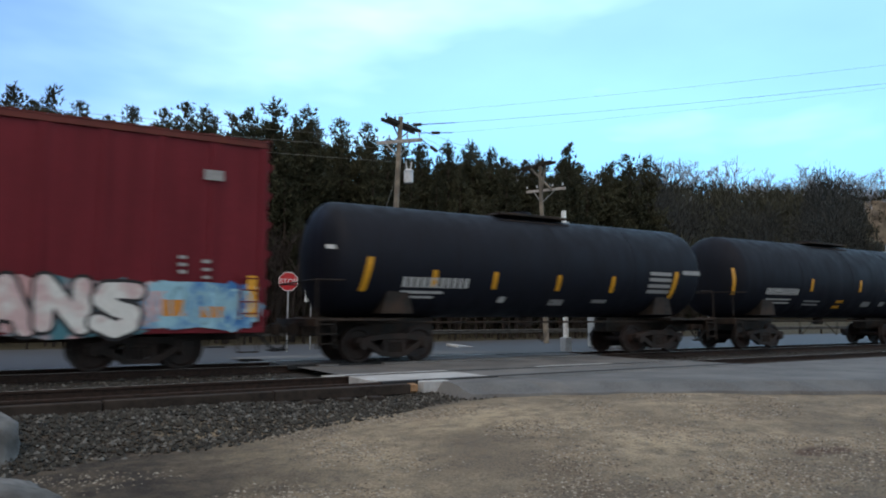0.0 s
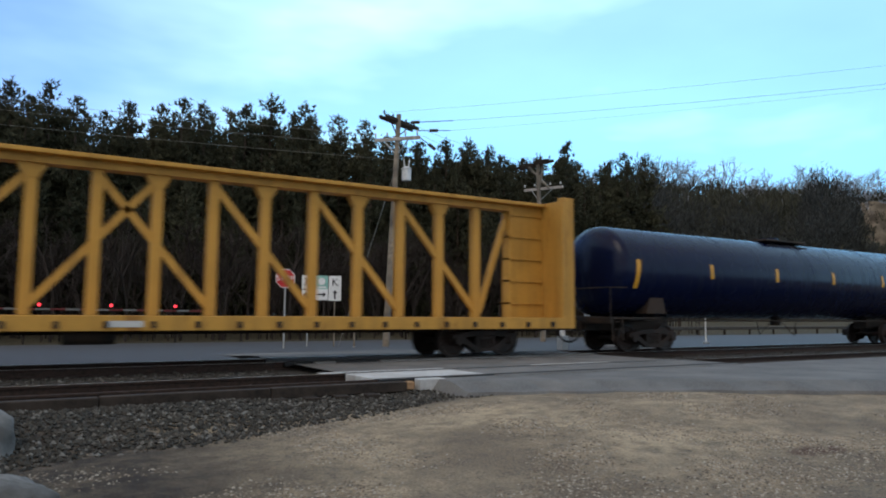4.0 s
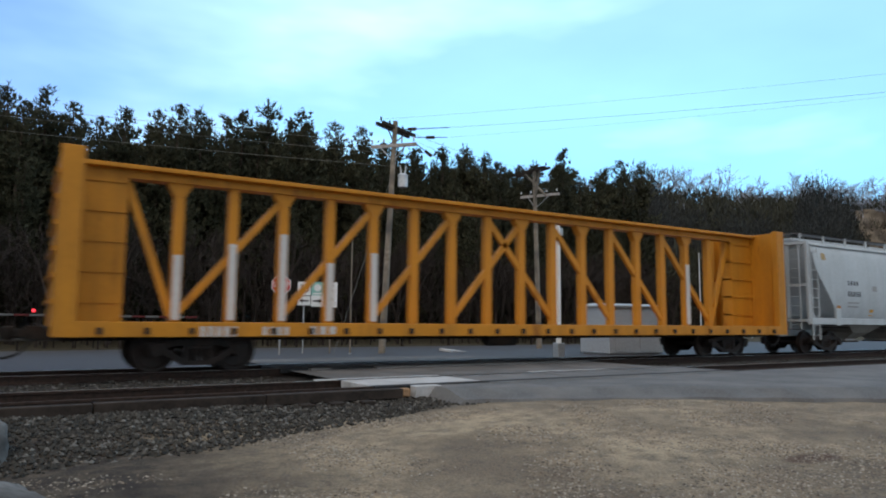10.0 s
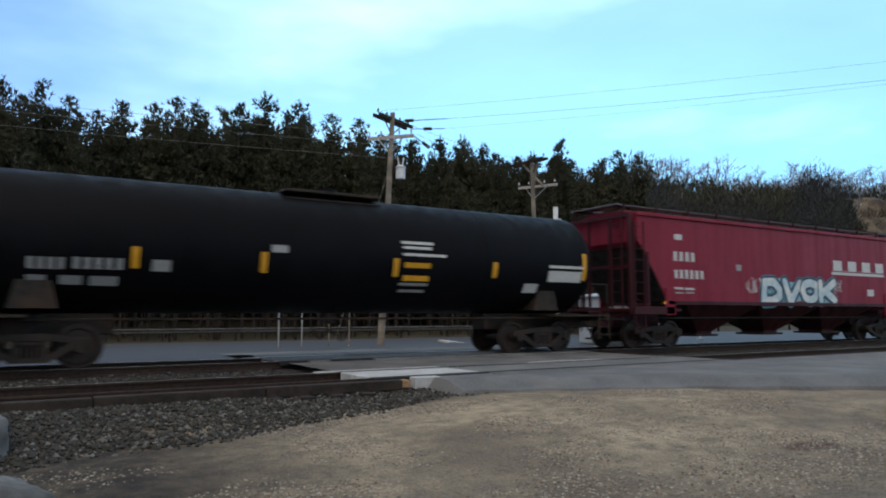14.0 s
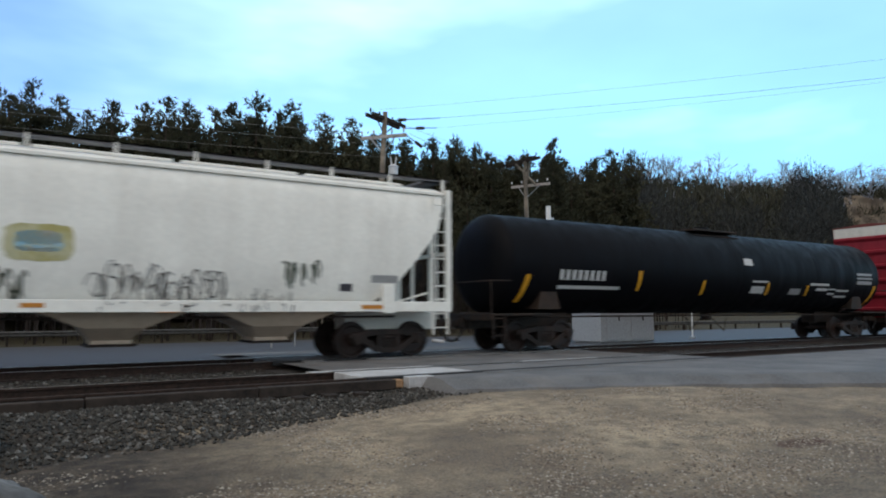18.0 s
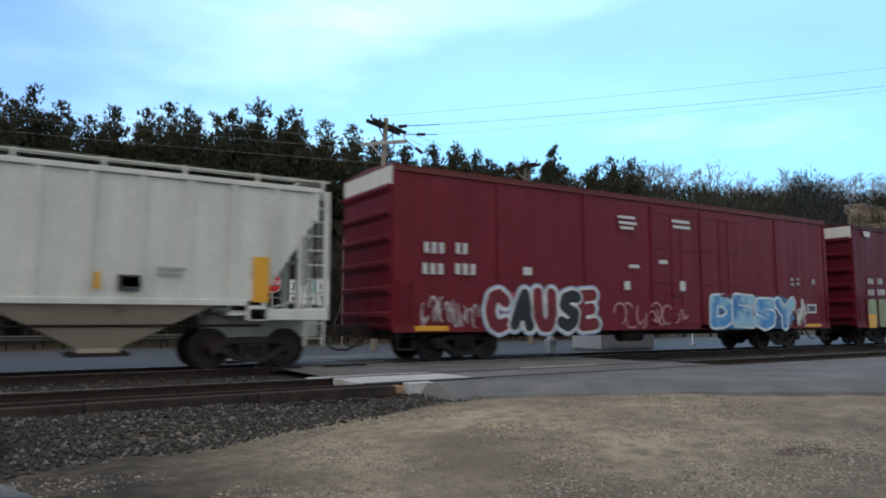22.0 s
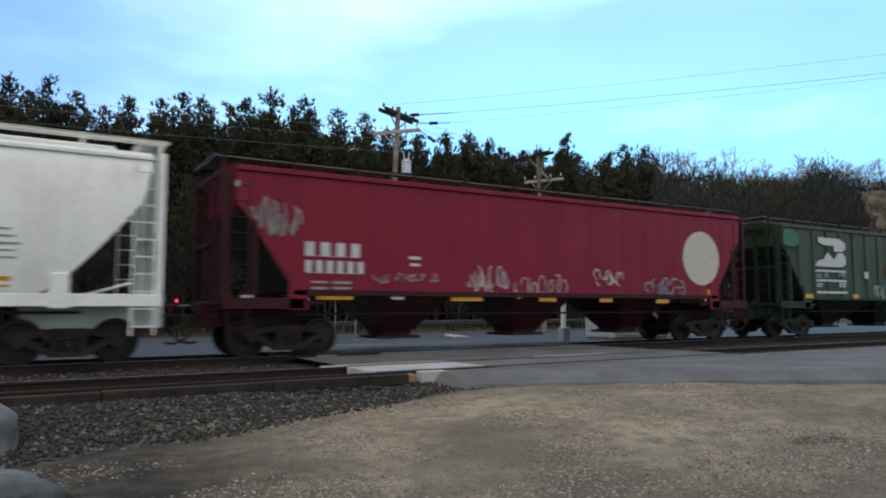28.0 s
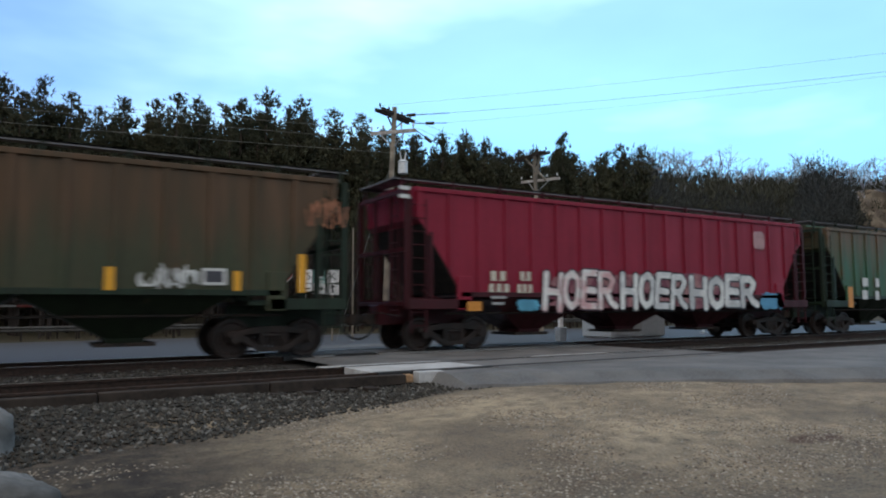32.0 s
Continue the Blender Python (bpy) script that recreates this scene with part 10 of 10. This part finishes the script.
marks(c36[0], [(-7.35, 2.83, 0.54, 0.25, 2), (-6.53, 2.87, 0.27, 0.22, 1), (-7.37, 2.33, 0.54, 0.22, 2), (-6.55, 2.34, 0.27, 0.22, 1), (-5.84, 2.34, 0.48, 0.23, 2)], c36[2], GREY_MARK)
marks(c36[0], [(-7.58, 1.54, 0.17, 0.97, 0)], c36[2], YELLOW_STRIP, "reflector", "yellow reflective strip")
scrawl(c36[0], -4.07, -1.84, 1.51, 2.23, (0.6, 0.6, 0.58), c36[2], 235, 6, 0.060, None, 0.010)
marks(c37[0], [(-6.53, 2.56, 2.08, 0.09, 0), (-6.54, 2.18, 2.08, 0.09, 0), (-6.55, 1.68, 2.07, 0.10, 0)], c37[2], WHITE_MARK)
marks(c37[0], [(-6.53, 2.33, 0.58, 0.14, 3), (-5.59, 1.92, 0.61, 0.18, 3)], c37[2], GREY_MARK)
scrawl(c37[0], -3.20, -0.82, 1.52, 2.11, (0.6, 0.6, 0.58), c37[2], 241, 8, 0.070, None, 0.010)
scrawl(c37[0], 4.28, 5.26, 1.51, 2.06, (0.6, 0.6, 0.58), c37[2], 242, 4, 0.060, None, 0.010)
marks(c37[0], [(-7.64, 1.58, 0.20, 0.94, 0)], c37[2], ORANGE_MARK)
scrawl(c37[0], -8.50, -7.75, 3.40, 3.73, (0.3, 0.12, 0.1), c37[2], 243, 6, 0.050, None, 0.010)
scrawl(c37[0], 4.53, 5.46, 1.62, 2.10, (0.55, 0.56, 0.55), c37[2], 244, 8, 0.080, None, 0.010)
marks(c37[0], [(5.54, 1.67, 0.53, 0.37, 0)], c37[2], WHITE_MARK)
marks(c37[0], [(5.61, 1.73, 0.38, 0.25, 0)], c37[2], DARK_MARK)
marks(c37[0], [(3.62, 1.54, 0.19, 0.48, 0), (6.22, 1.55, 0.17, 0.44, 0), (7.71, 1.52, 0.19, 0.90, 0)], c37[2], YELLOW_STRIP, "reflector", "yellow reflective strip")
scrawl(c37[0], 8.01, 8.92, 3.04, 3.79, (0.32, 0.13, 0.07), c37[2], 245, 9, 0.060, None, 0.010)
marks(c38[0], [(-6.17, 1.89, 0.62, 0.27, 2), (-5.15, 1.91, 0.46, 0.26, 2), (-6.23, 1.58, 0.77, 0.23, 3), (-5.26, 1.57, 0.60, 0.24, 3)], c38[2], CREAM_MARK)
marks(c38[0], [(-6.18, 1.40, 0.52, 0.07, 0), (-6.14, 1.23, 0.42, 0.07, 0)], c38[2], GREY_MARK)
part("graffiti_cloud", patch_shape(cloud(-4.58, 5.77, 1.03, 2.33, 251, 0.25), c38[2], 0.0035), spray((0.14, 0.03, 0.05), (0.3, 0.14, 0.14)), c38[0], "sprayed patch of colour")
graffiti(c38[0], -4.39, -1.49, 1.03, 2.32, "HOER", (0.62, 0.6, 0.58), (0.06, 0.03, 0.04), None, c38[2], 252, (0.5, 0.3, 0.3), fat=0.27, edge=0.05)
graffiti(c38[0], -1.27, 1.72, 1.03, 2.33, "HOER", (0.62, 0.62, 0.6), (0.015, 0.015, 0.018), None, c38[2], 253, (0.45, 0.45, 0.45), fat=0.27, edge=0.05)
graffiti(c38[0], 1.96, 5.55, 1.03, 2.30, "HOER", (0.6, 0.6, 0.58), (0.05, 0.05, 0.06), None, c38[2], 254, (0.4, 0.4, 0.4), fat=0.27, edge=0.05)
part("graffiti_cloud", patch_shape(cloud(-5.33, -4.46, 1.02, 1.41, 255, 0.25), c38[2], 0.0035), spray((0.1, 0.35, 0.5), None), c38[0], "sprayed patch of colour")
part("graffiti_cloud", patch_shape(cloud(5.76, 7.25, 1.00, 1.72, 256, 0.25), c38[2], 0.0035), spray((0.08, 0.25, 0.4), None), c38[0], "sprayed patch of colour")
part("emblem", patch_shape(cloud(5.52, 6.21, 3.22, 3.93, 257, 0.10), c38[2], 0.0035), spray((0.35, 0.2, 0.2), None), c38[0], "faded round emblem")
marks(c38[0], [(-6.96, 1.06, 0.48, 0.26, 0)], c38[2], ORANGE_MARK)
marks(c38[0], [(-9.02, 4.20, 0.32, 0.10, 0), (-9.02, 3.98, 0.32, 0.10, 0)], c38[2], WHITE_MARK)
marks(c39[0], [(-6.16, 1.97, 0.71, 0.36, 1), (-5.14, 1.96, 0.50, 0.36, 1), (-6.22, 1.43, 0.71, 0.38, 1), (-5.20, 1.41, 0.50, 0.38, 1)], c39[2], WHITE_MARK)
marks(c39[0], [(-7.27, 1.09, 0.34, 0.85, 0)], c39[2], ORANGE_MARK)
for row in ((-5.84, 0.18, 1.80, 2.65, 0.14), (-3.89, 0.15, 1.95, 2.39, 0.00), (-1.95, 0.15, 1.93, 2.40, 0.00), (0.33, 0.15, 1.93, 2.38, 0.00), (2.49, 0.15, 1.92, 2.41, 0.00), (5.24, 0.18, 1.75, 2.65, 0.14)):
    tank_strip(c1[0], row, c1[2], YELLOW_STRIP)
for row in ((-2.51, 0.15, 2.17, 2.64, 0.00), (0.87, 0.15, 2.19, 2.68, 0.00), (2.98, 0.15, 2.21, 2.68, 0.00), (6.30, 0.15, 2.00, 2.89, 0.00), (-7.22, 0.18, 1.95, 2.89, -0.14)):
    tank_strip(c2[0], row, c2[2], YELLOW_STRIP)
for row in ((-9.00, 0.15, 1.57, 2.35, 0.00), (-5.29, 0.15, 1.94, 2.36, 0.00), (-3.28, 0.15, 1.94, 2.37, 0.00), (-0.99, 0.15, 1.95, 2.39, 0.00), (1.53, 0.15, 1.93, 2.37, 0.00), (3.93, 0.15, 1.94, 2.33, 0.00), (6.19, 0.15, 1.96, 2.36, 0.00), (9.00, 0.18, 1.58, 2.37, 0.14)):
    tank_strip(c7[0], row, c7[2], YELLOW_STRIP)
for row in ((-9.52, 0.18, 2.06, 2.91, -0.14), (-5.76, 0.15, 2.25, 2.68, 0.00), (-2.74, 0.15, 2.26, 2.70, 0.00), (0.27, 0.15, 2.26, 2.73, 0.00), (3.31, 0.15, 2.30, 2.75, 0.00), (6.29, 0.15, 2.29, 2.76, 0.00), (9.95, 0.18, 2.06, 2.99, 0.14)):
    tank_strip(c8[0], row, c8[2], YELLOW_STRIP)
for row in ((-5.89, 0.15, 1.82, 2.68, 0.00), (-3.85, 0.15, 2.03, 2.44, 0.00), (-1.61, 0.15, 2.03, 2.44, 0.00), (1.52, 0.15, 2.02, 2.42, 0.00), (4.84, 0.15, 1.98, 2.40, 0.00)):
    tank_strip(c10[0], row, c10[2], TAN_MARK)
for row in ((-4.73, 0.15, 2.09, 2.54, 0.00), (-2.00, 0.15, 2.08, 2.55, 0.00), (1.42, 0.15, 2.09, 2.55, 0.00), (4.53, 0.15, 2.14, 2.57, 0.00), (7.85, 0.15, 2.15, 2.96, 0.00)):
    tank_strip(c16[0], row, c16[2], YELLOW_STRIP)
for row in ((-9.65, 0.18, 1.45, 2.26, 0.14), (-4.94, 0.15, 1.84, 2.48, 0.00), (-1.68, 0.15, 1.74, 2.24, 0.00), (2.09, 0.15, 1.78, 2.24, 0.00), (4.71, 0.15, 1.76, 2.18, 0.00), (9.74, 0.18, 1.39, 2.24, 0.14)):
    tank_strip(c21[0], row, c21[2], YELLOW_STRIP)
for row in ((-5.29, 0.15, 1.81, 2.46, 0.00), (-2.16, 0.15, 2.03, 2.50, 0.00), (3.38, 0.15, 2.07, 2.46, 0.00)):
    tank_strip(c23[0], row, c23[2], TAN_MARK)
for row in ((-2.12, 0.15, 2.23, 2.70, 0.00), (0.51, 0.15, 2.26, 2.70, 0.00), (3.04, 0.15, 2.28, 2.73, 0.00), (5.50, 0.15, 2.01, 2.93, 0.00)):
    tank_strip(c24[0], row, c24[2], YELLOW_STRIP)



# ---- what moves ----
def travelled(t):
    """Metres that the train has gone since the start."""
    k = t / 32.0
    return 32.0 * (24.2377 * k - 3.0245 * k ** 2 + 3.0990 * k ** 3 - 0.9678 * k ** 4)


def motions():
    # every car rolls along the main track towards -x
    for car, x in CARS:
        walk(car, [(t, pose(x - travelled(t), TRACK_Y, 0)) for t in range(0, 33, 2)])
    # the wheels turn as fast as a key on each frame allows
    for sets, x in ((FRONT_SETS, -0.89), (REAR_SETS, 0.89)):
        walk(sets[0], [(k / FPS, pose(x, 0, WR) @ Matrix.Rotation(radians(-86.0 * k), 4, "Y")) for k in range(32 * FPS + 1)])
        turned = sets[0].animation_data
        for other in sets[1:]:
            other.rotation_mode = "QUATERNION"
            mine = other.animation_data_create()
            mine.action = turned.action
            mine.action_slot = turned.action_slot


motions()
